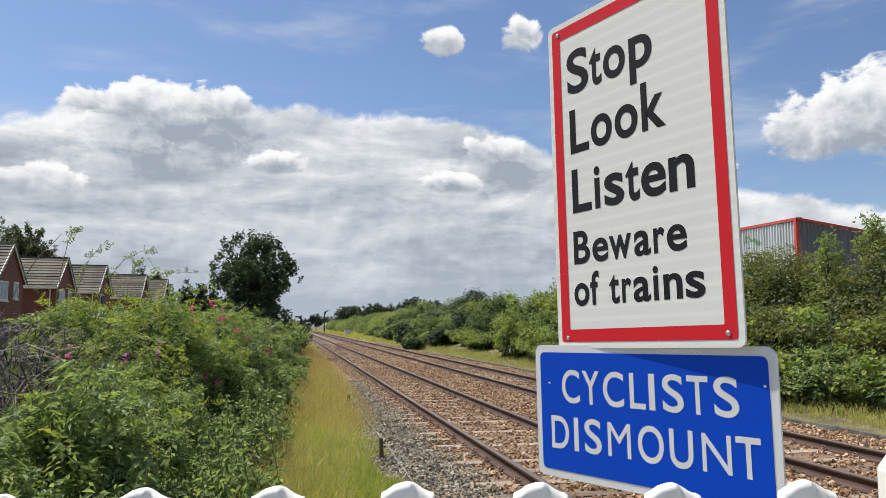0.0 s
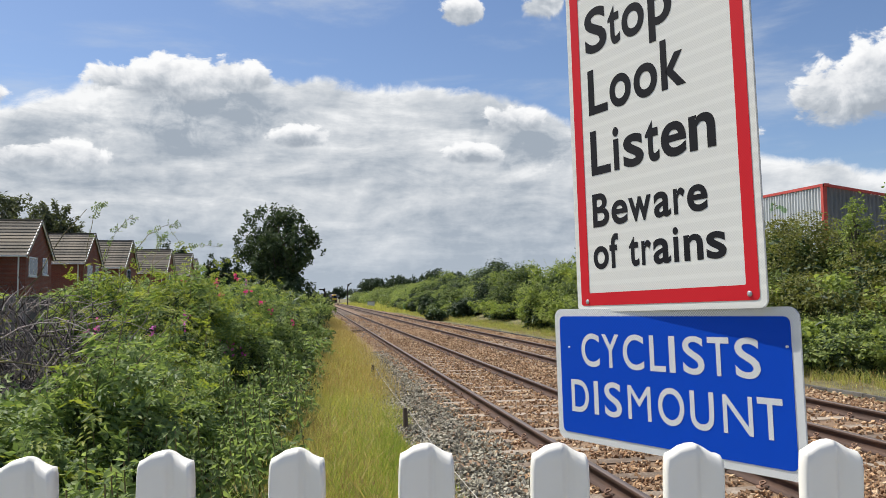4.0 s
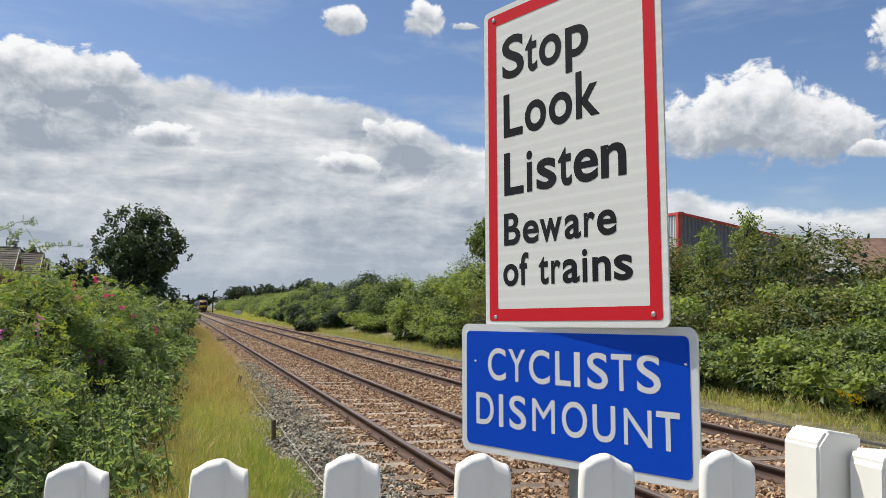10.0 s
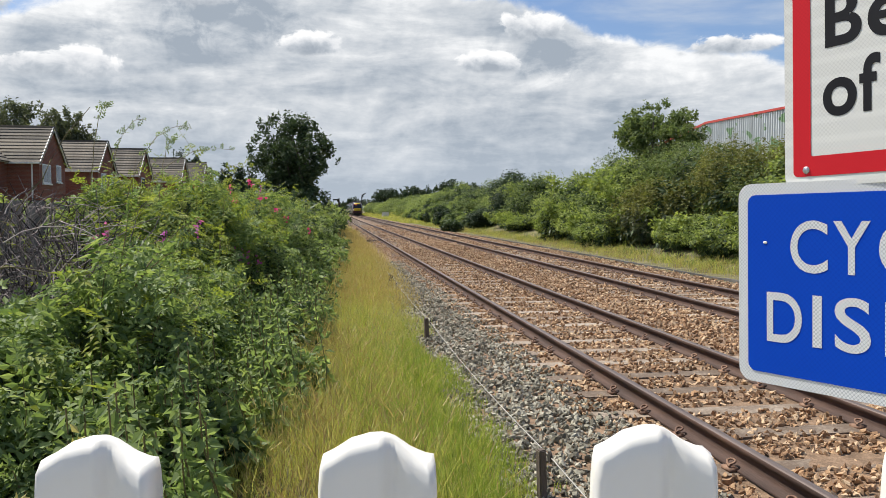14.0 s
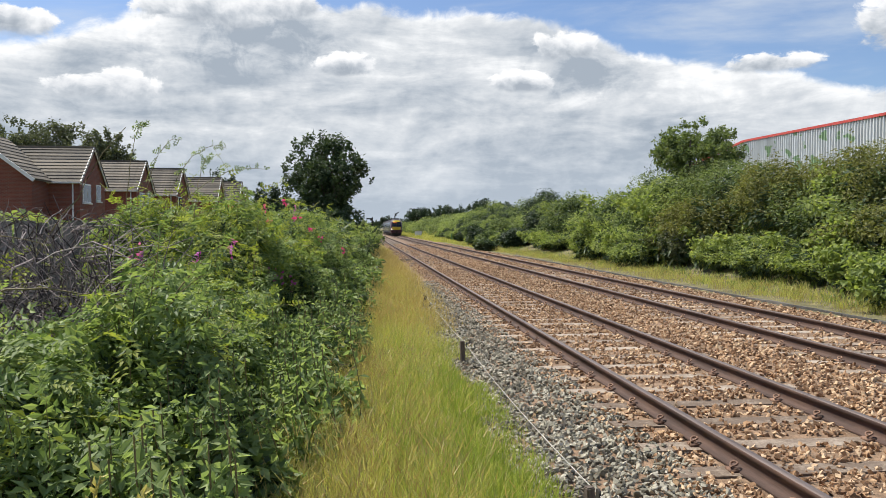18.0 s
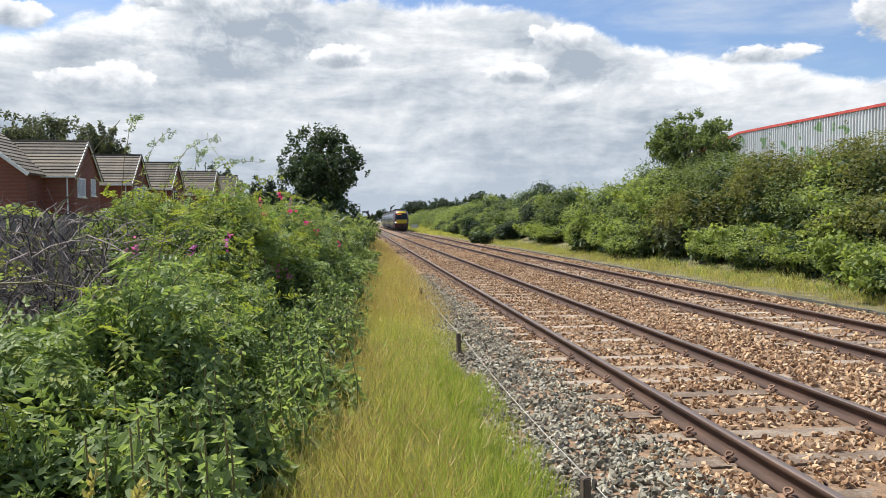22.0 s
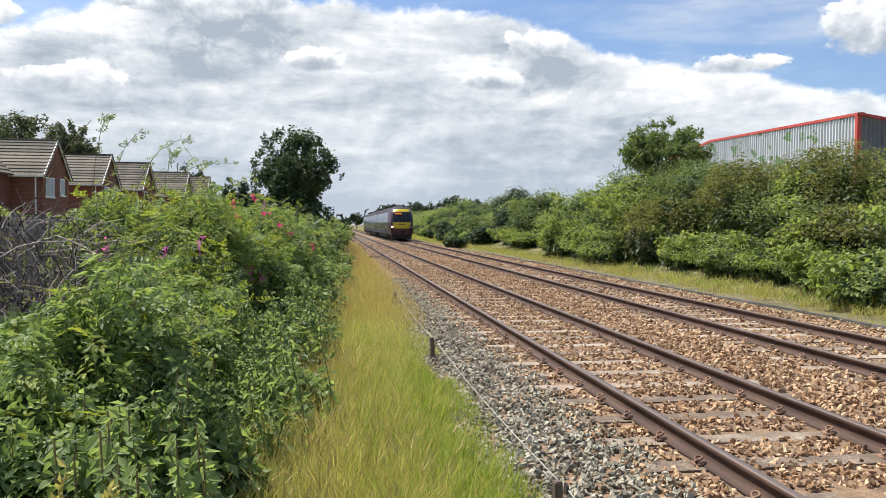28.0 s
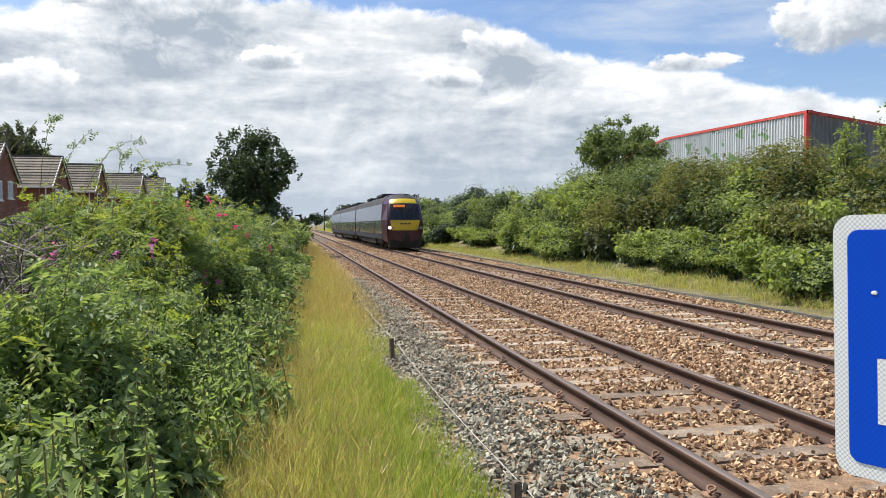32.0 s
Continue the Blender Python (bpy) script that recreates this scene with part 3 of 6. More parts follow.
def clump(lumps, n, rng, depth=0.16, floor_z=0.05, ragged=0.16):
    """Points over the skins of ellipsoid lumps (x, y, z, rx, ry, rz), with outward directions; those buried in other lumps are left out."""
    L = np.asarray(lumps, float)
    area = (L[:, 3] * L[:, 4] + L[:, 3] * L[:, 5] + L[:, 4] * L[:, 5])
    k = rng.choice(len(L), size=int(n * 1.9), p=area / area.sum())
    u = rng.normal(size=(len(k), 3))
    u /= np.linalg.norm(u, axis=1)[:, None]
    wob = 0.7 * wavy(u * 1.9 + L[k, :3] * 0.37)
    r = 1.0 + ragged * wob * 1.6 - np.abs(rng.normal(0, depth, len(k))) + (rng.random(len(k)) < 0.05) * rng.random(len(k)) * 0.16
    p = L[k, :3] + u * L[k, 3:] * r[:, None]
    out = u / L[k, 3:]
    out /= np.linalg.norm(out, axis=1)[:, None]
    keep = p[:, 2] > floor_z
    for i, l in enumerate(L):
        q = np.sum(((p - l[:3]) / l[3:]) ** 2, 1)
        keep &= (q > 0.55) | (k == i)
    p, out = p[keep][:n], out[keep][:n]
    return p, out


def leaf_turns(out, up, spread, rng):
    """Turns for leaves that hold their upper faces to the light and hang a little outwards."""
    n = out * 0.55 + np.array([0, 0, 0.35 + up]) + rng.normal(0, spread * 0.62, out.shape)
    n /= np.linalg.norm(n, axis=1)[:, None] + 1e-9
    d = out * 0.9 + rng.normal(0, 0.8, out.shape)
    d -= n * np.sum(d * n, 1)[:, None]
    d /= np.linalg.norm(d, axis=1)[:, None] + 1e-9
    return np.stack([np.cross(d, n), d, n], -1)


def bush_mesh(name, lumps, n, size, mat, rng, tmpl=LEAF, up=0.45, spread=0.75, depth=0.16, floor_z=0.05, ragged=0.16):
    p, out = clump(lumps, n, rng, depth, floor_z, ragged)
    v, f = scatter(tmpl, p, leaf_turns(out, up, spread, rng), size * rng.uniform(0.6, 1.25, len(p)))
    return np_mesh(name, v, f, mat)


def arcs(name, starts, ends, sag, radius, mat, rng, sides=3, steps=6, wiggle=0.06):
    """Many bowed twigs from starts to ends, in one mesh."""
    ch = []
    t = np.linspace(0, 1, steps)[:, None]
    for a, b in zip(np.asarray(starts, float), np.asarray(ends, float)):
        ln = np.linalg.norm(b - a)
        p = a + (b - a) * t + np.array([0, 0, 1.0]) * sag * ln * 4 * t * (1 - t) + np.cumsum(rng.normal(0, wiggle * ln / steps, (steps, 3)), 0)
        ch.append(tube(p, radius * np.linspace(1.0, 0.35, steps) * rng.uniform(0.6, 1.4), sides))
    v, f = merge(ch)
    return np_mesh(name, v, f, mat, True)


def blades(name, x, y, z, h, lean, width, mat, rng, heads=False):
    """Grass blades (two bent segments) standing at x, y, z."""
    n = len(x)
    a = rng.uniform(0, 2 * np.pi, n)
    dx, dy = np.cos(a), np.sin(a)
    w = width * rng.uniform(0.6, 1.3, n)
    ln = lean * rng.uniform(0.2, 1.6, n) * h
    b = rng.uniform(0, 2 * np.pi, n)
    lx, ly = np.cos(b) * ln, np.sin(b) * ln
    base = np.stack([x, y, z], -1)
    side = np.stack([dx, dy, np.zeros(n)], -1) * w[:, None]
    mid = base + np.stack([lx * 0.35, ly * 0.35, h * 0.58], -1)
    tip = base + np.stack([lx, ly, h * rng.uniform(0.85, 1.05, n)], -1)
    if heads:
        wid = side * 1.9
        up1 = mid + (tip - mid) * 0.45
        v = np.stack([base - side * 0.5, base + side * 0.5, up1, up1 - wid * 0.6, tip, up1 + wid * 0.6], 1).reshape(-1, 3)
        o = (np.arange(n) * 6)[:, None]
        f = np.concatenate([o + np.array([[0, 1, 2]]), o + np.array([[2, 5, 4]]), o + np.array([[2, 4, 3]])])
    else:
        v = np.stack([base - side, base + side, mid + side * 0.75, mid - side * 0.75, tip], 1).reshape(-1, 3)
        o = (np.arange(n) * 5)[:, None]
        f = np.concatenate([o + np.array([[0, 1, 2]]), o + np.array([[0, 2, 3]]), o + np.array([[3, 2, 4]])])
    return np_mesh(name, v, f, mat)


def line_x(x0, y):
    """Where a line that lies at x0 abreast of the stakes runs at y."""
    return x0 + DRIFT * (y - 8.0)


def ground_z(x, y):
    """Height of the ground: the flat formation, the verge, the bank beyond it."""
    x = np.asarray(x, float) - DRIFT * (np.asarray(y, float) - 8.0)
    s = lambda a, b, q: (lambda w: w * w * (3 - 2 * w))(np.clip((q - a) / (b - a), 0, 1))
    return 0.10 + 1.5 * s(11.6, 17.5, x) - 0.04 * s(-1.0, 1.2, x) * (1 - s(9.0, 10.0, x))

# ---- ground and track ----
def build_ground():
    xs = np.unique(np.concatenate([np.linspace(-900, -60, 12), np.linspace(-60, -4, 20), np.linspace(-4, 24, 85), np.linspace(24, 80, 20), np.linspace(80, 900, 12)]))
    ys = np.unique(np.concatenate([np.linspace(-300, -10, 10), np.linspace(-10, 45, 130), np.linspace(45, 160, 60), np.linspace(160, 2500, 24)]))
    X, Y = np.meshgrid(xs, ys)
    Z = ground_z(X, Y)
    near = (np.abs(X) < 30) & (Y < 100) & (Y > -10)
    wob = np.array([noise.noise(Vector((a * 0.9, b * 0.9, 0))) if q else 0.0 for a, b, q in zip(X.ravel(), Y.ravel(), near.ravel())]).reshape(X.shape)
    Z = Z + 0.035 * wob * near
    n, m = X.shape
    i = (np.arange(n - 1)[:, None] * m + np.arange(m - 1)[None]).ravel()
    me = np_mesh("ground", np.stack([X, Y, Z], -1).reshape(-1, 3), np.stack([i, i + 1, i + m + 1, i + m], -1), "soil", True)
    tagged(new("ground", me), "dry earth and short grass of the railway cutting", "ground", kind="structure")


def build_ballast():
    """The stone bed: a low shouldered sheet, and loose stones lying in it."""
    ys = np.concatenate([np.linspace(-6, 45, 150), np.linspace(46, 160, 70), np.linspace(170, 700, 40)])
    prof = [(1.05, 0.07), (1.6, 0.095), (2.15, 0.125), (3.4, 0.135), (4.9, 0.135), (5.5, 0.13), (6.9, 0.135), (8.4, 0.13), (8.9, 0.11), (9.45, 0.08)]
    V = np.array([[(line_x(x, y) + 0.06 * noise.noise(Vector((x * 3, y, 2))), y, z + 0.02 * noise.noise(Vector((x * 2.5, y * 2.5, 7)))) for x, z in prof] for y in ys])
    n, m = V.shape[:2]
    i = (np.arange(n - 1)[:, None] * m + np.arange(m - 1)[None]).ravel()
    bed = np_mesh("ballast", V.reshape(-1, 3), np.stack([i, i + 1, i + m + 1, i + m], -1), "ballast_bed", True)
    root = tagged(new("ballast", bed), "bed of brown and grey crushed stone ballast under the tracks", "ballast", kind="structure")
    rng = np.random.default_rng(5)
    def rock():
        """A broken stone: the hull of a few points."""
        bm = bmesh.new()
        for q in rng.normal(size=(9, 3)):
            q = q / np.linalg.norm(q) * rng.uniform(0.38, 0.62) * np.array([1.25, 0.95, 0.75])
            bm.verts.new(q)
        bmesh.ops.convex_hull(bm, input=bm.verts[:])
        bmesh.ops.delete(bm, geom=[v for v in bm.verts if not v.link_faces], context="VERTS")
        bm.verts.index_update()
        out = (np.array([v.co[:] for v in bm.verts]), np.array([[v.index for v in f.verts] for f in bm.faces]))
        bm.free()
        return out
    shapes = [rock() for _ in range(9)]

    def stones(name, count, x0, x1, y0, y1, mat, size, z):
        ch = []
        for s in shapes:
            k = count // len(shapes)
            y = y0 + (y1 - y0) * rng.random(k) ** 1.5
            x = rng.uniform(x0, x1, k)
            ln = line_x(x, y)
            ok = np.ones(k, bool)
            for r in RAILS:
                ok &= np.abs(x - r) > 0.10
            d = rng.normal(size=(k, 3))
            top = np.interp(x, [p for p, _ in prof], [q for _, q in prof])
            # the sleepers' tops lie bare in places
            patch = np.array([noise.noise(Vector((p, math.floor((q + 5.95) / 0.70) * 3.7, 5.0))) for p, q in zip(x, y)]) > -0.05
            off = np.abs((y + 5.6 + 0.35) % 0.70 - 0.35)
            for c in CENTRES:
                ok &= ~((np.abs(x - c) < 1.28) & (off < 0.125) & (rng.random(k) < 0.45 + 0.5 * patch))
            pos = np.stack([ln, y, top + z + rng.uniform(-0.008, 0.014, k)], -1)[ok]
            ch.append(scatter(s, pos, frames_of(d[ok], rng), size * rng.uniform(0.6, 1.45, ok.sum())))
        v, f = merge(ch)
        tagged(part(name, np_mesh(name, v, f, mat), root), kind="stuff")
    # the stones nearest the fence lie loose, each by itself
    loose = [np_mesh("stone", q[0] * 0.046, q[1], "stone_grey_loose") for q in shapes]
    for _ in range(300):
        x, y = rng.uniform(1.25, 2.15), 2.9 + 3.2 * rng.random() ** 1.3
        z = float(np.interp(x, [p for p, _ in prof], [q for _, q in prof]))
        k = rng.uniform(0.8, 1.5)
        part("stone", loose[rng.integers(9)], root, "", pose(line_x(x, y), y, z + 0.026, rng.uniform(-180, 180), rng.uniform(-180, 180), rng.uniform(-180, 180)) @ Matrix.Diagonal((k, k, k, 1)))
    stones("grey_stones", 17500, 1.05, 2.32, 2.5, 27, "stone_grey", 0.046, 0.008)
    stones("grey_stones", 1500, 1.10, 1.6, 2.5, 20, "stone_grey", 0.045, 0.0)
    stones("brown_stones", 4800, 2.05, 2.7, 2.5, 36, "stone_brown", 0.046, 0.012)
    stones("brown_stones", 14000, 2.7, 4.25, 3.5, 36, "stone_brown", 0.048, 0.010)
    stones("brown_stones", 14000, 4.25, 6.2, 5.0, 44, "stone_brown", 0.054, 0.014)
    stones("brown_stones", 11000, 6.2, 9.5, 7.0, 52, "stone_brown", 0.062, 0.012)
    stones("brown_stones", 9000, 2.05, 9.3, 34, 85, "stone_brown", 0.10, 0.006)


RAILS = (2.66, 4.14, 6.17, 7.67)
CENTRES = (3.40, 6.92)


def rail_mesh(y0, y1):
    """Flat-bottomed rail section, foot at z = -0.159, running surface at z = 0."""
    half = [(0.0, 0.0), (0.020, -0.001), (0.032, -0.008), (0.035, -0.016), (0.034, -0.040), (0.010, -0.052), (0.0095, -0.118), (0.030, -0.134), (0.069, -0.148), (0.070, -0.159)]
    prof = half + [(-x, z) for x, z in half[:0:-1]]
    ys = np.concatenate([np.arange(y0, 60, 3.0), np.arange(60, y1, 20.0), [y1]])
    bm = bmesh.new()
    rows = [[bm.verts.new((DRIFT * (y - 8.0) + x, y, z)) for x, z in prof] for y in ys]
    n = len(prof)
    for a, b in zip(rows, rows[1:]):
        for i in range(n):
            f = bm.faces.new((a[i], a[(i + 1) % n], b[(i + 1) % n], b[i]))
            f.material_index = 1 if i in (0, 1, n - 1, n - 2) else 0
            f.smooth = i not in (8, 9, 10)
    bmesh.ops.recalc_face_normals(bm, faces=bm.faces[:])
    return bm_mesh("rail", bm, ["rail_side", "rail_head"])


def build_tracks():
    rail = rail_mesh(-8.0, 700.0)
    bm = bmesh.new()
    bx(bm, -1.27, 1.27, -0.13, 0.13, -0.15, 0.0, 0.018)
    sleeper = bm_mesh("sleeper", bm, "sleeper")
    far = bm_mesh("sleeper", box(-1.25, 1.25, -0.12, 0.12, -0.08, 0.0), "sleeper")
    # spring clip: a bent rod hooked over the rail foot
    q = np.linspace(0, 1, 13)
    loop = np.stack([-0.085 - 0.028 * np.cos(q * 5.6), 0.045 * np.sin(q * 5.6) - 0.03 + 0.06 * q, 0.020 + 0.030 * np.sin(q * 3.14159)], -1)
    v, f = tube(loop, 0.0085, 5)
    base = np.array([(sx, sy, sz) for sz in (-0.02, 0.008) for sy in (-0.05, 0.05) for sx in (-0.125, -0.06)])
    bf = np.array([(0, 2, 3, 1), (4, 5, 7, 6), (0, 1, 5, 4), (2, 6, 7, 3), (0, 4, 6, 2), (1, 3, 7, 5)])
    v, f = merge([(v, f), (base, bf)])
    clip_l = np_mesh("clip", v, f, "clip", True)
    v2 = v * np.array([-1, 1, 1])
    clip_r = np_mesh("clip", v2, f[:, ::-1], "clip", True)
    rng = np.random.default_rng(11)
    for c, rails, word in ((CENTRES[0], RAILS[:2], "rusty flat-bottomed rails clipped to concrete sleepers, beside the grass"),
                           (CENTRES[1], RAILS[2:], "rusty flat-bottomed rails clipped to sleepers, beside the overgrown bank")):
        root = tagged(new("railway_track"), word, "railway track", "pair of tracks", kind="structure")
        for x in rails:
            part("rail", rail, root, "rust-brown rail with a worn bright head", pose(x, 0, RAIL_TOP))
        count = 0
        y = -5.6
        rest = []
        while y < 260:
            yy = y + rng.uniform(-0.03, 0.03)
            if y < 75:
                part("sleeper", sleeper if y < 40 else far, root, "", pose(line_x(c, yy), yy, RAIL_TOP - 0.156 + rng.uniform(-0.006, 0.002), 0, 0, rng.uniform(-0.6, 0.6)))
            else:
                rest.append(yy)
            if 1.5 < y < 34:
                for x in rails:
                    part("clip", clip_l, root, "", pose(line_x(x, yy), yy + rng.uniform(-0.01, 0.01), RAIL_TOP - 0.145, 0, 0, rng.uniform(-6, 6)))
                    part("clip", clip_r, root, "", pose(line_x(x, yy), yy, RAIL_TOP - 0.145, 0, 0, rng.uniform(-6, 6)))
            y += 0.70
        cube = np.array([(sx * 1.25, sy * 0.12, sz) for sz in (-0.05, 0.0) for sy in (-1, 1) for sx in (-1, 1)])
        pos = np.array([(line_x(c, q), q, RAIL_TOP - 0.150) for q in rest])
        v, f = scatter((cube, bf), pos, np.repeat(np.eye(3)[None], len(pos), 0), np.ones(len(pos)))
        tagged(part("far_sleepers", np_mesh("far_sleepers", v, f, "sleeper"), root), kind="stuff")


def build_trough():
    """Concrete cable trough with lids along the far cess."""
    root = tagged(new("cable_trough"), "low grey concrete cable trough lids along the verge", "cable trough", kind="structure")
    lid = bm_mesh("lid", box(-0.055, 0.055, -0.495, 0.495, -0.12, 0.02, 0.012), "trough")
    rng = np.random.default_rng(3)
    for i in range(46):
        y = 5.0 + i
        part("lid", lid, root, "", pose(line_x(9.65, y) + rng.uniform(-0.012, 0.012), y, 0.115 + rng.uniform(-0.008, 0.008), rng.uniform(-0.8, 0.8), rng.uniform(-1, 1), rng.uniform(-0.6, 0.6)))


# unseen footpath slab, added as a reflector to brighten the pickets
def build_bounce_path():
    bm = box(-3.0, 1.9, -6.0, 1.75, 0.0, 0.14)
    tagged(new("path", bm_mesh("path", bm, "path")), "unseen pale footpath added to bounce light onto the pickets", "path", kind="structure")


build_ground()
build_bounce_path()
build_ballast()
build_tracks()
build_trough()

# ---- grass ----
def grass_patch(name, label, n, xr, yr, h, lean, width, mat, seed, bias=1.6, heads=False, clumpy=0.0, tuft=9, spread=0.035):
    """Grass in tufts: tuft blades or so stand about each root and splay from it."""
    rng = np.random.default_rng(seed)
    total, n = n, n // tuft
    y = yr[0] + (yr[1] - yr[0]) * rng.random(n) ** bias
    lo, hi = np.interp(y, [p[0] for p in xr], [p[1] for p in xr]), np.interp(y, [p[0] for p in xr], [p[2] for p in xr])
    x = lo + (hi - lo) * rng.random(n)
    if tuft > 1:
        own = rng.integers(0, n, total)
        big = rng.uniform(0.55, 1.5, n)[own] * spread * (1 + y[own] / 14.0)
        x, y = x[own] + rng.normal(0, 1, total) * big, y[own] + rng.normal(0, 1, total) * big
        tall = rng.uniform(0.55, 1.2, n)[own]
        n = total
    else:
        tall = np.ones(n)
    if clumpy:
        k = wavy(np.stack([x * 1.6, y * 1.1], -1), seed) > -0.30 + clumpy * (rng.random(n) - 0.5)
        x, y, tall = x[k], y[k], tall[k]
    hh = tall * h * rng.uniform(0.5, 1.15, len(x)) * (0.8 + 0.3 * wavy(np.stack([x, y * 0.7], -1), 3.0))
    side = np.interp(y, [p[0] for p in xr], [p[2] for p in xr])
    hh = hh * np.where((x > 0) & (x < 3), 0.45 + 0.55 * np.clip((side - x) / 0.55, 0, 1), 1.0)
    keep = np.ones(len(x), bool)
    for sx, sy in ((1.315, 12.0), (1.24, 6.09), (1.46, 19.5)):
        keep &= ~((np.abs(x - sx) < 0.16) & (y < sy + 0.05) & (y > sy - 1.6))
    x, y, hh = x[keep], y[keep], hh[keep]
    tagged(new(name, blades(name, x, y, ground_z(x, y) - 0.02, hh, lean, width, mat, rng, heads)), label, "grass", kind="stuff")


STRIP = [(2.6, -0.75, 1.14), (5, -0.75, 1.16), (7, -0.78, 1.22), (10, -0.65, 1.35), (14, -0.45, 1.50), (22, -0.15, 1.75), (40, 0.35, 1.9), (64, 1.0, 2.2)]
DRY = [(2.6, -0.75, 0.55), (5, -0.75, 0.62), (7, -0.78, 0.75), (10, -0.65, 1.1), (14, -0.45, 1.5), (22, -0.15, 1.75), (40, 0.35, 1.9), (64, 1.0, 2.2)]
grass_patch("grass", "green and yellowing meadow grass between bushes and ballast", 46000, STRIP, (2.6, 30), 0.36, 0.5, 0.0026, "grass", 1)
grass_patch("grass", "low green undergrowth of the meadow", 26000, STRIP, (2.6, 22), 0.20, 0.7, 0.0030, "weed_leaf", 31, 1.5, False, 0.8)
grass_patch("grass", "fresh green grass at the edge of the ballast", 11000, [(2.6, 0.62, 1.26), (8, 0.75, 1.36), (12, 0.95, 1.4)], (2.6, 11.5), 0.40, 0.4, 0.0030, "lush_grass", 2, 1.2)
grass_patch("grass", "fresh green grass mixed into the meadow", 11000, [(2.6, -0.2, 1.26), (8, 0.1, 1.36), (14, 0.5, 1.5)], (2.6, 13.5), 0.42, 0.45, 0.0030, "lush_grass", 17, 1.2, False, 0.6)
grass_patch("dry_grass", "pale tall seeding stalks", 2400, [(2.6, -0.7, 0.9), (8, -0.7, 1.1), (12, -0.5, 1.2)], (2.9, 14), 0.66, 0.5, 0.0034, "blond_grass", 18, 1.2, True, 0.0, 2)
grass_patch("dry_grass", "dry straw-coloured grass in seed", 19000, DRY, (3, 34), 0.52, 0.36, 0.0030, "dry_grass", 3, 1.4, True, 0.7)
grass_patch("dry_grass", "tall blond dead grass beside the line", 26000, [(14, 0.2, 1.6), (18, 0.0, 1.8), (30, 0.0, 2.1), (60, 0.7, 2.3)], (15, 62), 0.62, 0.3, 0.006, "blond_grass", 4, 1.1, True)
grass_patch("dry_grass", "reddish seeding grass in drifts", 6000, [(3, -0.5, 0.5), (6, -0.45, 0.75), (12, -0.2, 1.1)], (2.9, 12), 0.44, 0.45, 0.0030, "brown_grass", 16, 1.2, True, 0.3)
grass_patch("dry_grass", "reddish dead grass at the foot of the bushes", 10000, [(3, -1.5, 0.4), (8, -0.9, 0.4), (14, -0.6, 0.1)], (2.8, 14), 0.32, 0.45, 0.0022, "brown_grass", 6, 1.2, True)
grass_patch("grass", "rough grass on the far verge", 22000, [(5, 10.3, 12.4), (20, 10.4, 12.5), (60, 10.5, 12.7), (130, 10.8, 13.2)], (6, 120), 0.30, 0.5, 0.008, "grass", 7, 1.5, False, 0.8)
grass_patch("grass", "low weeds on the far verge", 9000, [(5, 10.6, 13.0), (20, 10.8, 13.0), (60, 11.0, 13.2), (130, 11.4, 13.6)], (6, 100), 0.34, 0.6, 0.014, "bank_leaf", 33, 1.5, False, 1.0)
grass_patch("dry_grass", "dry seeding grass on the far verge", 16000, [(5, 9.8, 12.2), (20, 9.9, 12.2), (60, 10.2, 12.4), (130, 10.8, 13.0)], (5, 90), 0.42, 0.4, 0.006, "dry_grass", 8, 1.6, True, 0.4)
grass_patch("dry_grass", "brown dead grass on the far verge", 8000, [(5, 9.8, 12.0), (20, 9.9, 12.0), (60, 10.2, 12.2), (130, 10.8, 12.8)], (5, 70), 0.30, 0.5, 0.006, "brown_grass", 34, 1.6, True, 0.5)
grass_patch("grass", "grass on the verge in the distance", 9000, [(100, 10.0, 15), (300, 12, 18)], (100, 300), 0.6, 0.4, 0.05, "grass", 9, 1.2)
grass_patch("dry_grass", "grass on the left verge in the distance", 5000, [(55, 0.6, 2.2), (300, 2.2, 4.4)], (55, 260), 0.55, 0.4, 0.04, "dry_grass", 10, 1.3)


# ---- bushes ----
def billows(lumps, k, rng, q0=0.26, q1=0.48, core=0.86, out_at=0.74):
    """Each lump shrunk a little, with smaller lumps swelling from its upper skin."""
    out = []
    for x, y, z, a, b, c in lumps:
        out.append((x, y, z, a * core, b * core, c * core))
        for _ in range(k):
            u = rng.normal(size=3)
            u[2] = abs(u[2]) * 0.9 - 0.15
            u /= np.linalg.norm(u)
            q = rng.uniform(q0, q1)
            out.append((x + u[0] * a * out_at, y + u[1] * b * out_at, z + u[2] * c * out_at, a * q, b * q, c * q * rng.uniform(0.8, 1.15)))
    return out


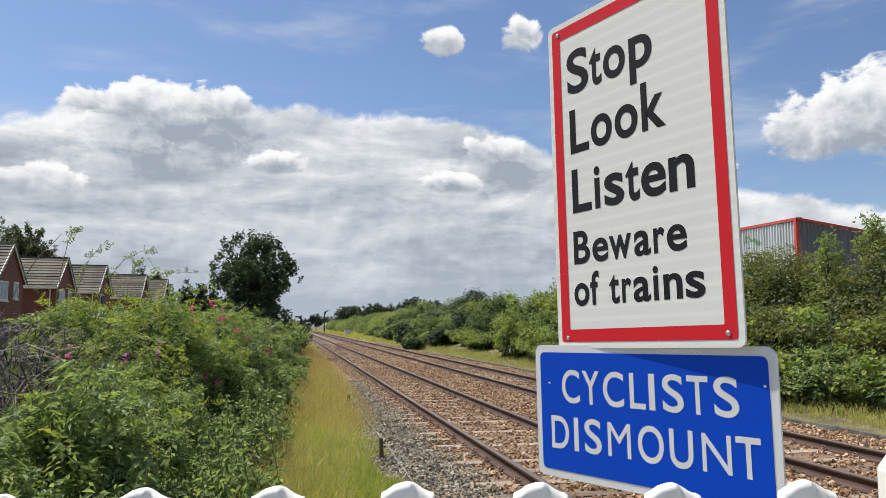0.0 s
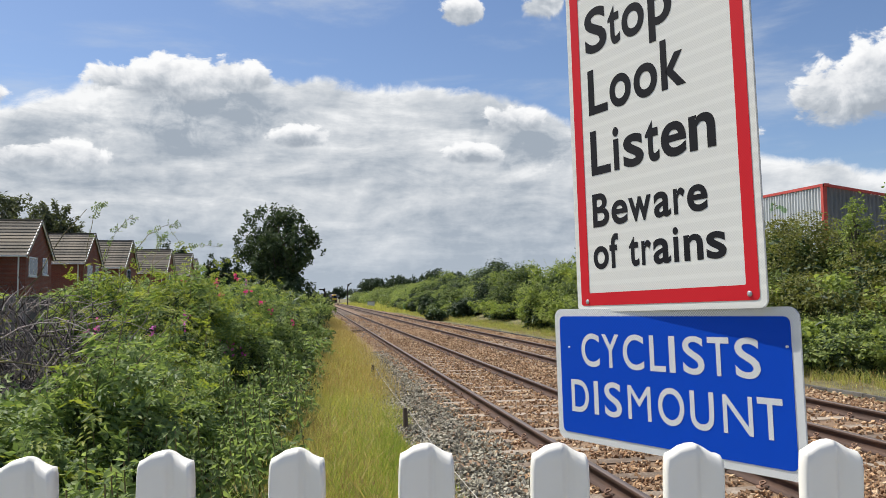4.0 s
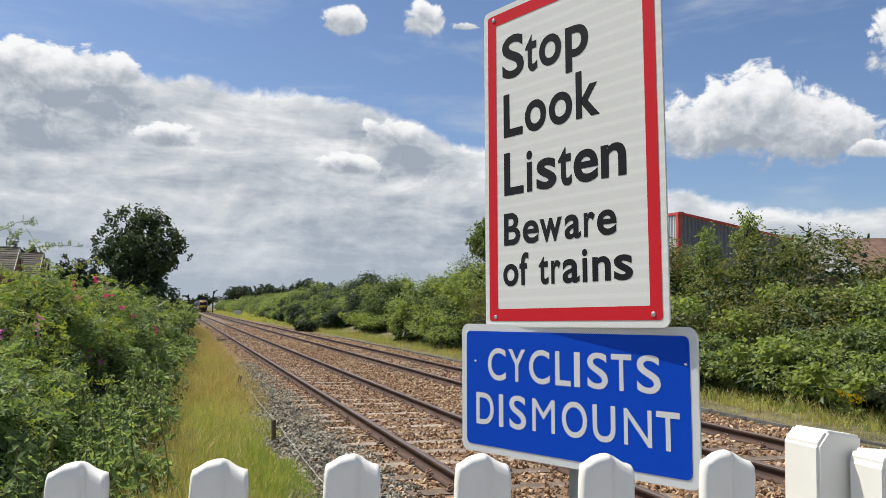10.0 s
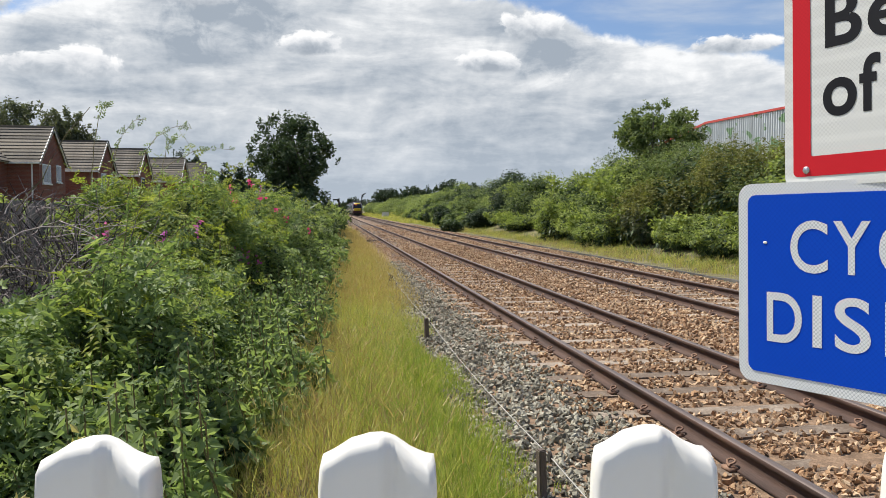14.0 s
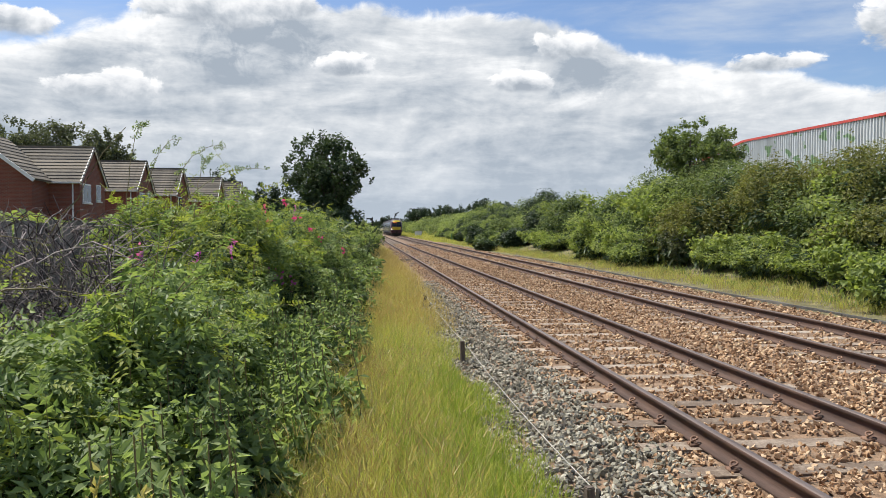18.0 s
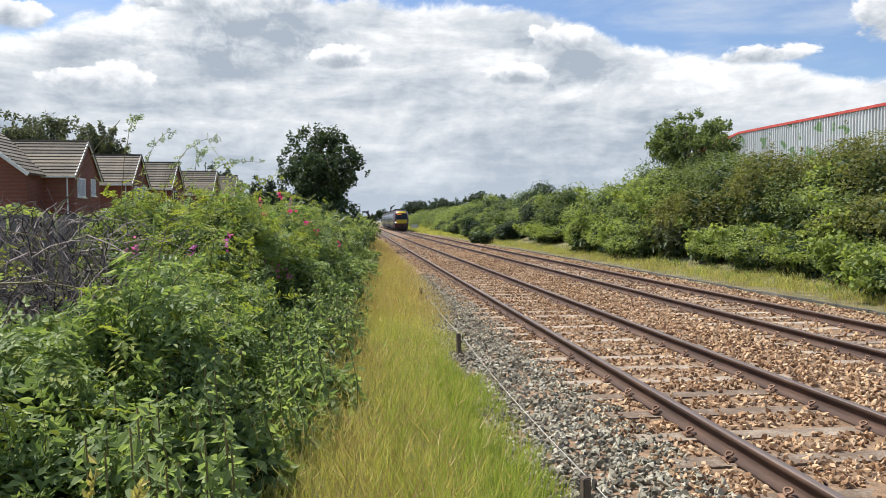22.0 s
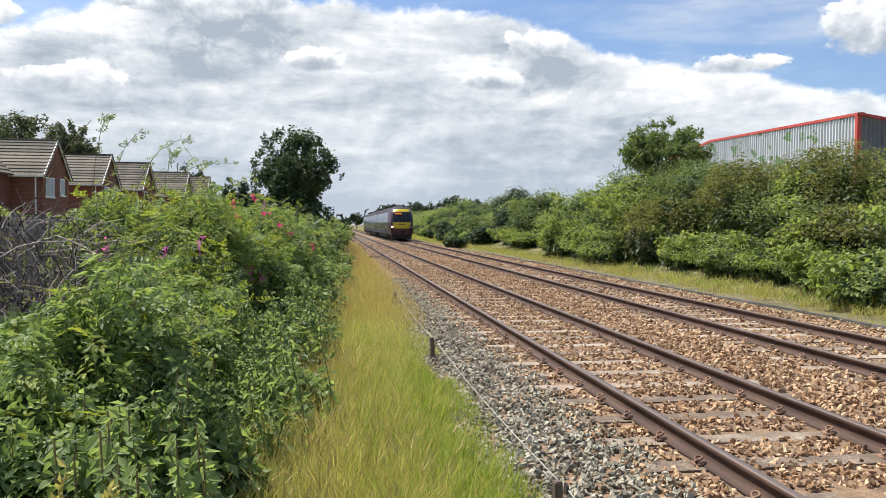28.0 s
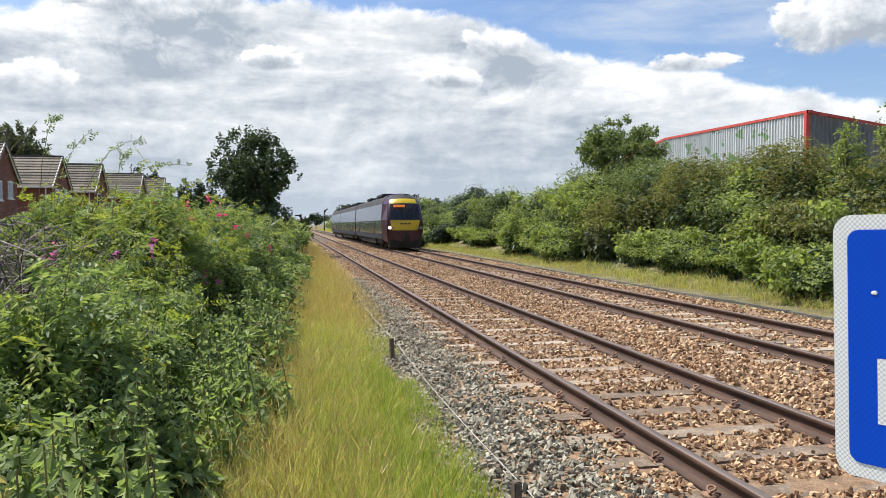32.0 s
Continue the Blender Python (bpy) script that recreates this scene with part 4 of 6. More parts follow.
def bush(name, label, coats, stems=0, seed=0, flowers=(), stem_mat="stem", swell=(10, 0.20, 0.44, 0.78, 0.80), depth=0.16, ragged=0.16, sprays=0, spray=(0.45, 0.14)):
    """coats: (part name, lumps, leaves, leaf size, material, template). The first coat's lumps also carry the stems."""
    rng = np.random.default_rng(seed)
    l0 = coats[0][1]
    more = billows(l0, swell[0], rng, *swell[1:])
    root = tagged(new(name), label, "bush")
    for pn, lumps, n, size, mat, tm in coats:
        part(pn, bush_mesh(pn, more if lumps is l0 else lumps, n, size, mat, rng, tm, depth=depth, ragged=ragged), root)
    if sprays:
        # free shoots that stand out of the coat, leaves set along them
        p, out = clump(more, sprays, rng, 0.05, 0.3, 0.1)
        way = out * np.array([1, 1, 0.5]) + np.array([0, 0, 0.65]) + rng.normal(0, 0.35, out.shape)
        way /= np.linalg.norm(way, axis=1)[:, None]
        ln = spray[0] * rng.uniform(0.4, 1.3, len(p))[:, None]
        tagged(part("shoot_tangle", arcs("shoot_tangle", p - way * 0.15, p + way * ln, 0.12, 0.0045, stem_mat, rng, 3, 5, 0.08), root), kind="stuff")
        k = np.linspace(0.15, 1.05, 9)
        q = (p[:, None] + way[:, None] * (ln * k)[:, :, None] + np.array([0, 0, 1.0]) * (0.48 * ln * k * (1 - k))[:, :, None]).reshape(-1, 3)
        d = np.repeat(way, 9, 0) * 0.5 + rng.normal(0, 0.6, q.shape)
        v, f = scatter(coats[0][5], q, frames_of(d, rng), spray[1] * rng.uniform(0.5, 1.1, len(q)) * np.tile(1.15 - 0.55 * k, len(p)))
        part("shoot_leaves", np_mesh("shoot_leaves", v, f, coats[0][4] if seed % 2 else coats[min(1, len(coats) - 1)][4]), root)
    if stems:
        a, b = [], []
        for _ in range(stems):
            l = l0[rng.integers(len(l0))]
            a.append((l[0] + rng.normal(0, 0.3) * l[3], l[1] + rng.normal(0, 0.3) * l[4], 0.02))
            u = rng.normal(size=3)
            u[2] = abs(u[2]) + 0.4
            u /= np.linalg.norm(u)
            b.append(np.array(l[:3]) + u * np.array(l[3:]) * rng.uniform(0.85, 1.12))
        tagged(part("stem_tangle", arcs("stem_tangle", a, b, 0.08, 0.006, stem_mat, rng, 3, 7, 0.10), root), kind="stuff")
    for pn, where, size, mat in flowers:
        for q in where:
            q, k = np.asarray(q, float), 9
            d = np.array([0.0, -0.5, 0.3]) + rng.normal(0, 0.75, (k, 3))
            tall = np.array([1, 1, 2.6 if pn == "flower_spike" else 1.0])
            v, f = scatter(BROAD, q + rng.normal(0, size * 0.35, (k, 3)) * tall, frames_of(d, rng), size * rng.uniform(0.7, 1.2, k))
            part(pn, np_mesh(pn, v, f, mat), root, {"flower": "magenta rose blossom", "violet": "violet-pink flower spike"}.get(mat, "yellow flower head"))
    return root


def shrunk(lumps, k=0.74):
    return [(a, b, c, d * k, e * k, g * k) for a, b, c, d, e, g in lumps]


def raised(lumps, h):
    return [(a, b, c + h, d, e, g) for a, b, c, d, e, g in lumps]


NEAR = [(-2.35, 6.2, 0.55, 0.95, 0.85, 0.80), (-1.55, 6.0, 0.36, 0.55, 0.7, 0.56), (-3.3, 7.0, 0.60, 0.9, 0.9, 0.68), (-1.5, 7.3, 0.58, 0.62, 0.8, 0.84), (-2.2, 8.0, 0.55, 0.65, 0.8, 0.58), (-1.42, 8.5, 0.55, 0.5, 0.9, 0.75)]
MID = [(-2.75, 12.6, 1.15, 0.8, 1.2, 1.1), (-1.75, 12.6, 1.25, 0.62, 0.9, 1.05), (-2.0, 11.3, 0.9, 0.8, 1.0, 0.95), (-1.45, 10.0, 0.5, 0.55, 0.95, 0.75), (-1.9, 13.2, 1.0, 0.8, 1.0, 1.0)]
ROSE = [(-1.75, 16.4, 1.2, 1.05, 1.7, 1.2), (-1.1, 14.0, 0.75, 0.60, 1.3, 0.95), (-1.1, 18.2, 1.1, 0.9, 1.6, 1.15), (-2.6, 18.5, 1.25, 1.1, 1.7, 1.25)]
RED = [(-1.62, 15.1, 2.18), (-1.3, 15.4, 2.32), (-1.12, 15.4, 2.03), (-0.74, 16.0, 1.67), (-0.35, 17.0, 1.4), (-1.53, 14.9, 1.98), (-0.87, 15.65, 1.84), (-2.2, 15.3, 2.2), (-1.9, 14.9, 1.7)]
SPIKES = [(-2.37, 10.42, 1.55), (-1.49, 10.85, 1.73), (-1.77, 10.36, 1.56), (-2.55, 10.65, 1.56), (-1.48, 10.72, 1.62)]
LOW_SPIKES = [(-1.25, 12.42, 1.3), (-1.2, 12.48, 1.19), (-0.97, 12.56, 1.11), (-1.15, 15.4, 2.07), (-1.12, 12.5, 1.25)]
LUMPY = (15, 0.16, 0.36, 0.80, 0.88)
# the shrunken inner coat is darker: shade inside the bush put into leaf colour
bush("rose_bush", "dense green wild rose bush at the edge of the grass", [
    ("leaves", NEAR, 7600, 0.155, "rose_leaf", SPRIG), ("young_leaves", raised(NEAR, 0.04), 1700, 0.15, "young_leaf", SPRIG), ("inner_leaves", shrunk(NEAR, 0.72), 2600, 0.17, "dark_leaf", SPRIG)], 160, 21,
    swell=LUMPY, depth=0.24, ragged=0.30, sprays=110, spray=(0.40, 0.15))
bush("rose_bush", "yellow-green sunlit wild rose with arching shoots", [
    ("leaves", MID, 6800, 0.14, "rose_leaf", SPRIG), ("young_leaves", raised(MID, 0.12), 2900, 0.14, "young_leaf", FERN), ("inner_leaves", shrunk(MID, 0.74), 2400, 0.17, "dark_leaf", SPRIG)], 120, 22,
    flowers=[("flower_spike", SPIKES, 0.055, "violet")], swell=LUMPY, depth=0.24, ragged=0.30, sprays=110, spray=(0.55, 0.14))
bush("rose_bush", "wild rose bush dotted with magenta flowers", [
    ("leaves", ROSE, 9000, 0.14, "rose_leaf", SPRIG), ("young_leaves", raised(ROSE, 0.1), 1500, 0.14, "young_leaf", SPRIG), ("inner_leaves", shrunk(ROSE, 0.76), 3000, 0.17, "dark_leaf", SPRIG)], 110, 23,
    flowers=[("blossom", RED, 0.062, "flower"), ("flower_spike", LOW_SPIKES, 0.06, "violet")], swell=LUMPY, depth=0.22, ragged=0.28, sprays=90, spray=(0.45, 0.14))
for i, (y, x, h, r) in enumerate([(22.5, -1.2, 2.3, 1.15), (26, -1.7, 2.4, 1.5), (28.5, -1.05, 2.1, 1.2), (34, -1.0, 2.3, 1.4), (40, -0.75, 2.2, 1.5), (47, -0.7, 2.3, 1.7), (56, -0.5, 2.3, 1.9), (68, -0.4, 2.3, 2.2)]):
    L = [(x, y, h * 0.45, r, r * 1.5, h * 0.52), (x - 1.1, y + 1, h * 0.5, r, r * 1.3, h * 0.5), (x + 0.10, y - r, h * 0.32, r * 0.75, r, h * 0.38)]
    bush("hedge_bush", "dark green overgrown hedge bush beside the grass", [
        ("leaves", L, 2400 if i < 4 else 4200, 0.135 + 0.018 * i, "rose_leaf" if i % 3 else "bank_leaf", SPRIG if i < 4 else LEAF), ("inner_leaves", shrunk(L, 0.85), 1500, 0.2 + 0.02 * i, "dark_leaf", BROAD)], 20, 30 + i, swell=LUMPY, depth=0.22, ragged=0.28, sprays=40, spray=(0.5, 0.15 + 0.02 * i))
for i, (x, y, h, r) in enumerate([(-6.0, 17, 2.2, 2.2), (-5.2, 24, 2.4, 2.4), (-6.5, 32, 2.6, 3.0), (-4.5, 40, 2.8, 2.8), (-8, 44, 3.0, 3.5), (-5, 54, 3.0, 3.5), (-10, 58, 3.0, 4.0), (-6, 74, 3.2, 5.0), (-14, 40, 2.4, 3.0), (-9.5, 26, 2.2, 3.0)]):
    L = [(x, y, h * 0.42, r, r * 1.3, h * 0.56), (x - r * 0.7, y + r * 0.3, h * 0.4, r * 0.9, r, h * 0.5)]
    bush("hedge_bush", "green scrub bush behind the hedge", [("leaves", L, 3300, 0.20 + 0.015 * i, "rose_leaf" if i % 2 else "bank_leaf", LEAF)], 0, 50 + i)


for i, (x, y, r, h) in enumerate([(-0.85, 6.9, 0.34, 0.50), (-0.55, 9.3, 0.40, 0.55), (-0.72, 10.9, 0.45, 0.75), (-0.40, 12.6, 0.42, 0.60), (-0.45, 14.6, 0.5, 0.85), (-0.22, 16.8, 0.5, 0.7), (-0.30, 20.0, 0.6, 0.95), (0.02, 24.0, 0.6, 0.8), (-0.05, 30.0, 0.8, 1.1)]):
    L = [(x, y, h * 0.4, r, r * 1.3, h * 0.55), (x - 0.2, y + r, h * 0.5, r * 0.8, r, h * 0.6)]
    # dark inner coat: the clump's own shade, painted as leaf colour
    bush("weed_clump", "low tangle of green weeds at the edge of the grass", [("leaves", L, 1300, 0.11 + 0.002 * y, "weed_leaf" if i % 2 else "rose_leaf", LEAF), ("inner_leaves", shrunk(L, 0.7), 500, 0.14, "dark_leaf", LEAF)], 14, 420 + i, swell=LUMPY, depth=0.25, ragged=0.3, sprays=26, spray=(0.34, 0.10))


def build_bramble():
    rng = np.random.default_rng(8)
    root = tagged(new("bramble"), "tangle of dead grey-brown bramble stems", "bramble")
    a, b = [], []
    for _ in range(1500):
        p = np.array([rng.uniform(-4.6, -2.3), rng.uniform(8.6, 10.8), rng.uniform(0.1, 1.9)])
        d = rng.normal(size=3) * np.array([0.8, 0.7, 1.0])
        d /= np.linalg.norm(d)
        q = p + d * rng.uniform(0.2, 0.85)
        q[2] = np.clip(q[2], 0.1, 2.12 - 0.25 * max(0, q[0] + 3.0))
        a.append(p), b.append(q)
    tagged(part("twig_tangle", arcs("twig_tangle", a, b, 0.10, 0.0060, "twig", rng, 3, 6, 0.2), root), kind="stuff")
    a = [(rng.uniform(-4.4, -2.0), rng.uniform(8.8, 10.5), 0.1) for _ in range(40)]
    b = [(p[0] + rng.normal(0, 0.7), p[1] + rng.normal(0, 0.4), rng.uniform(1.2, 2.1)) for p in a]
    for p0, p1 in zip(a, b):
        part("long_stem", arcs("long_stem", [p0], [p1], 0.15, 0.010, "twig", rng, 5, 9, 0.12), root)
    # long dark canes that arch clear of the tangle
    for p0, p1, sag in (((-4.9, 9.0, 1.9), (-3.05, 9.0, 1.15), 0.14), ((-3.55, 10.2, 1.3), (-2.55, 10.6, 2.95), 0.03), ((-4.4, 8.9, 1.2), (-2.6, 8.7, 1.75), 0.16), ((-3.9, 8.8, 0.9), (-2.2, 8.6, 1.30), 0.12)):
        part("long_stem", arcs("long_stem", [p0], [p1], sag, 0.013, "stem", rng, 5, 11, 0.10), root, "dark arching bramble cane")
    part("leaves", bush_mesh("leaves", [(-3.2, 9.6, 0.8, 1.3, 0.9, 0.9)], 260, 0.12, "young_leaf", rng, SPRIG), root, "a few live green leaves")
    # arching live shoots that stand above the bushes
    root = tagged(new("rose_shoots"), "thin arching rose shoots rising above the bushes", "shoots")
    ch, lp, ld = [], [], []
    for x, y, z0, x1, z1 in [(-2.9, 12.2, 1.6, -2.35, 3.0), (-2.6, 12.0, 1.7, -1.75, 2.9), (-2.5, 12.4, 1.9, -1.3, 2.65), (-3.0, 12.0, 1.7, -2.75, 3.15), (-2.2, 12.2, 1.6, -2.0, 2.75)]:
        t = np.linspace(0, 1, 14)[:, None]
        p = np.concatenate([x + (x1 - x) * t ** 1.4, y + 0.1 * t, z0 + (z1 - z0) * np.sin(t * 1.75) / math.sin(1.75)], 1) + rng.normal(0, 0.006, (14, 3))
        v, f = tube(p, 0.006 * np.linspace(1, 0.4, 14), 4)
        part("shoot_stem", np_mesh("shoot_stem", v, f, "stem", True), root)
        for k in range(20):
            q = p[rng.integers(5, 14)]
            lp.append(q), ld.append(rng.normal(size=3) + np.array([0, 0, 0.4]))
    lp, ld = np.array(lp), np.array(ld)
    v, f = scatter(SPRIG, lp, frames_of(ld, rng), 0.075 * rng.uniform(0.6, 1.3, len(lp)))
    part("leaves", np_mesh("leaves", v, f, "rose_leaf"), root)


build_bramble()


def build_weeds():
    """Nettles and tall seeding weeds at the foot of the near bush."""
    rng = np.random.default_rng(14)
    for i in range(210):
        y = 4.6 + 11.0 * rng.random() ** 1.2
        x = float(np.interp(y, [4, 7, 10, 14], [-1.05, -0.80, -0.66, -0.48])) + rng.normal(0, 0.20) + 0.22 * math.sin(y * 1.7)
        h = rng.uniform(0.45, 1.05)
        root = tagged(new("nettle"), "upright green nettle with toothed leaves", "weed", "weeds under the bush")
        stem = [(x + 0.05 * math.sin(k), y, 0.05 + h * k / 5) for k in range(6)]
        v, f = tube(np.array(stem), 0.004, 4)
        part("stem", np_mesh("stem", v, f, "stem", True), root)
        m = 40
        zz = np.linspace(0.10, 1.03, m)
        p = np.stack([x + 0.05 * np.sin(zz * 5), np.full(m, y), 0.05 + h * zz], -1)
        a = np.arange(m) * 1.57 + rng.uniform(0, 6)
        d = np.stack([np.cos(a), np.sin(a), np.full(m, -0.15)], -1)
        v, f = scatter(LEAF, p, leaf_turns(d, 0.3, 0.5, rng), 0.125 * (1.2 - zz * 0.65) * rng.uniform(0.7, 1.2, m))
        part("leaves", np_mesh("leaves", v, f, "weed_leaf"), root)
    for i in range(26):
        x, y, h = rng.uniform(-2.2, -0.8), rng.uniform(3.8, 4.9), rng.uniform(0.62, 0.95)
        root = tagged(new("dry_seed_head"), "dry straw-coloured seed head on a thin stalk", "weed", "dry stalks")
        lean = rng.normal(0, 0.12, 2)
        k = np.linspace(0, 1, 7)
        p = np.stack([x + lean[0] * k ** 2, y + lean[1] * k ** 2, 0.05 + h * k], -1)
        v, f = tube(p, 0.0028, 4)
        part("stalk", np_mesh("stalk", v, f, "dry_grass", True), root)
        m = 46
        zz = rng.uniform(0.62, 1.02, m)
        q = np.stack([x + lean[0] * zz ** 2, y + lean[1] * zz ** 2, 0.05 + h * zz], -1)
        d = rng.normal(0, 0.6, (m, 3)) + np.array([0, 0, 1.0])
        v, f = scatter(LEAF, q, frames_of(d, rng), 0.045 * rng.uniform(0.6, 1.3, m))
        tagged(part("seed_head", np_mesh("seed_head", v, f, "dry_grass"), root), kind="stuff")


build_weeds()


# ---- the bank ----
def build_bank():
    rng = np.random.default_rng(19)
    kinds = ["bank_leaf", "bank_dark", "bank_light", "bank_dark", "bank_leaf", "rust_leaf"]
    k = 0
    for row, (x0, h, r, step) in enumerate([(13.2, 1.8, 1.4, 2.3), (15.2, 3.7, 1.9, 2.9), (17.8, 4.7, 2.4, 3.4)]):
        y = 7.0 + row
        while y < 125:
            g = 1.0 + y / 90.0
            hh = h * rng.uniform(0.72, 1.2) * float(np.interp(y, [8, 16, 23, 30], [0.66, 0.72, 0.95, 1.0]))
            rr = r * rng.uniform(0.85, 1.2)
            x = line_x(x0, y) + rng.normal(0, 0.55 if row else 0.7)
            gz = float(ground_z(x, y))
            zz = max(hh - gz, 0.9)
            L = [(x, y, gz + zz * 0.42, rr, rr * 1.25, zz * 0.56), (x - 0.35 * rr, y + rr * rng.uniform(-0.9, 0.9), gz + zz * 0.30, rr * 0.8, rr, zz * 0.42),
                 (x + rng.normal(0, 0.4), y + rng.normal(0, 0.8), gz + zz * 0.66, rr * 0.6, rr * 0.8, zz * 0.36)]
            mat = kinds[rng.integers(len(kinds))] if row else ["bank_leaf", "bank_light", "bank_leaf", "olive_leaf"][rng.integers(4)]
            # far stretch lies in shade: darker leaf colours are painted in for it
            if y > 58:
                mat = ["bank_dark", "bank_dark", "far_leaf", "bank_leaf"][k % 4]
            n = int((7200 if y < 45 else 4800) * (0.75 if row == 0 else 1.0))
            size = (0.125 if y < 30 else 0.155 if y < 60 else 0.20)
            word = {"bank_dark": "dark green hawthorn bush on the bank", "bank_light": "bright green bramble bush on the bank", "rust_leaf": "brownish green bush on the bank", "olive_leaf": "dull green scrub at the foot of the bank"}.get(mat, "green leafy bush on the railway bank")
            # second coat: large dark leaves that paint the shade within the bush
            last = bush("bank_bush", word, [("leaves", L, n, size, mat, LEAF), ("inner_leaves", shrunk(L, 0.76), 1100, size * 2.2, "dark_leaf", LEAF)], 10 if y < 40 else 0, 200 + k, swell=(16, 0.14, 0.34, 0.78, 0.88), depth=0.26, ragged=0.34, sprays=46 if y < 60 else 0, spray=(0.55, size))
            if row < 2 and y < 60:
                S = [(x + rng.normal(0, 0.7) * rr - 0.4, y + rng.normal(0, 0.7) * rr, gz + zz * rng.uniform(0.4, 1.0), rr * 0.22, rr * 0.3, zz * 0.16) for _ in range(6)]
                part("young_leaves", bush_mesh("young_leaves", S, 700, size * 1.15, "bank_light", rng, BROAD, 0.3, 1.1, 0.5, ragged=0.5), last)
            k += 1
            y += step * g * rng.uniform(0.8, 1.2)


build_bank()


def tree(name, label, x, y, height, crown, n, size, mat, seed, tmpl=LEAF, fill=46):
    """A tapered trunk with forking limbs, and leaves in clumps about the limbs' ends. crown: rx, ry, rz, centre height."""
    rng = np.random.default_rng(seed)
    root = tagged(new(name), label, "tree")
    gz = float(ground_z(x, y))
    rx, ry, rz, cz = crown
    base = np.array([x, y, gz - 0.05])
    ch = []
    top = np.array([x + rng.normal(0, 0.15), y, gz + cz + rz * 0.55])
    t = np.linspace(0, 1, 9)[:, None]
    spine = base + (top - base) * t + np.cumsum(rng.normal(0, 0.03 * height / 9, (9, 3)), 0) * np.array([1, 1, 0])
    ch.append(tube(spine, height * 0.02 * np.linspace(1.15, 0.25, 9), 9))
    tips = []
    for i in range(22):
        k = rng.integers(2, 8)
        u = rng.normal(size=3)
        u[2] = u[2] * 0.6 + 0.35
        u /= np.linalg.norm(u)
        e = np.array([x, y, gz + cz]) + u * np.array([rx, ry, rz]) * rng.uniform(0.6, 0.9)
        s = spine[k]
        w = np.linspace(0, 1, 6)[:, None]
        p = s + (e - s) * w + np.array([0, 0, 0.12]) * rz * np.sin(w * 3.14) + np.cumsum(rng.normal(0, 0.02 * height / 6, (6, 3)), 0)
        ch.append(tube(p, height * 0.008 * np.linspace(1, 0.25, 6), 5))
        tips.append(e)
    v, f = merge(ch)
    part("trunk", np_mesh("trunk", v, f, "bark", True), root)
    L = [(e[0], e[1], e[2], rx * rng.uniform(0.14, 0.27), ry * rng.uniform(0.14, 0.27), rz * rng.uniform(0.10, 0.20)) for e in tips]
    for _ in range(fill):
        u = rng.normal(size=3)
        u /= np.linalg.norm(u)
        w = rng.uniform(0.1, 1.0) ** 0.6
        e = np.array([x, y, gz + cz]) + u * np.array([rx, ry, rz]) * w
        q = rng.uniform(0.06, 0.20) * (1.45 - 0.75 * w)
        L.append((e[0], e[1], e[2], rx * q, ry * q, rz * q * 0.85))
    for _ in range(fill // 2):
        u = rng.normal(size=3)
        u[2] = abs(u[2])
        u /= np.linalg.norm(u)
        e = np.array([x, y, gz + cz]) + u * np.array([rx, ry, rz]) * rng.uniform(0.96, 1.08)
        q = rng.uniform(0.04, 0.075)
        L.append((e[0], e[1], e[2], rx * q, ry * q, rz * q * 1.6))
    part("crown", bush_mesh("crown", L, n, size, mat, rng, tmpl, 0.2, 0.9, 0.38, ragged=0.45), root)
    return root


tree("tree", "dark green broadleaf tree standing over the hedge", -1.75, 46.0, 7.5, (2.4, 2.3, 3.1, 3.95), 15000, 0.22, "dark_leaf", 64, LEAF, 66)
bush("hedge_bush", "dark green leafy bush under the tree", [("leaves", [(-1.9, 44.6, 1.5, 1.7, 1.5, 1.5), (-1.2, 44.2, 2.3, 1.2, 1.0, 1.0), (-2.4, 45.0, 2.5, 1.4, 1.2, 1.1)], 4200, 0.22, "dark_leaf", LEAF)], 0, 63)
tree("tree", "green broadleaf tree rising from the bank", 16.5, 38.5, 5.6, (2.2, 2.1, 1.95, 3.7), 13000, 0.19, "bank_dark", 62, LEAF, 60)
for i, (x, y, h, rx) in enumerate([(-37, 88, 13.6, 4.2), (-31.6, 90, 14.0, 4.2), (-27.8, 92, 12.6, 3.0), (-42, 90, 13.5, 4.5)]):
    tree("tree", "grey-green tree behind the houses", x, y, h, (rx, rx, h * 0.36, h * 0.62), 11000, 0.38, "olive_leaf", 70 + i, LEAF, 70)
for i, (x, y, h, rx) in enumerate([(-16.1, 92, 8.7, 1.1), (-14.6, 93, 8.4, 1.0), (-17.1, 94, 7.6, 0.9), (-11.0, 92, 7.0, 0.8), (-9.6, 93, 6.9, 0.8), (-8.6, 96, 6.4, 0.8)]):
    tree("tree", "narrow dark conifer beyond the houses", x, y, h, (rx, rx, h * 0.42, h * 0.55), 2600, 0.3, "far_leaf", 80 + i)
for i, (x, y, h, rx) in enumerate([(13.5, 360, 7.6, 3.2), (10.0, 420, 6.0, 3), (19.5, 235, 6.8, 5), (23, 190, 6.2, 5), (3, 440, 5.5, 6), (27, 160, 6.5, 5), (24, 420, 6, 8), (32, 300, 7, 8), (-6, 330, 5.5, 7)]):
    tree("tree", "distant dark tree beside the line", x, y, h, (rx, rx, h * 0.4, h * 0.55), 4000, 0.60, "far_leaf", 90 + i)
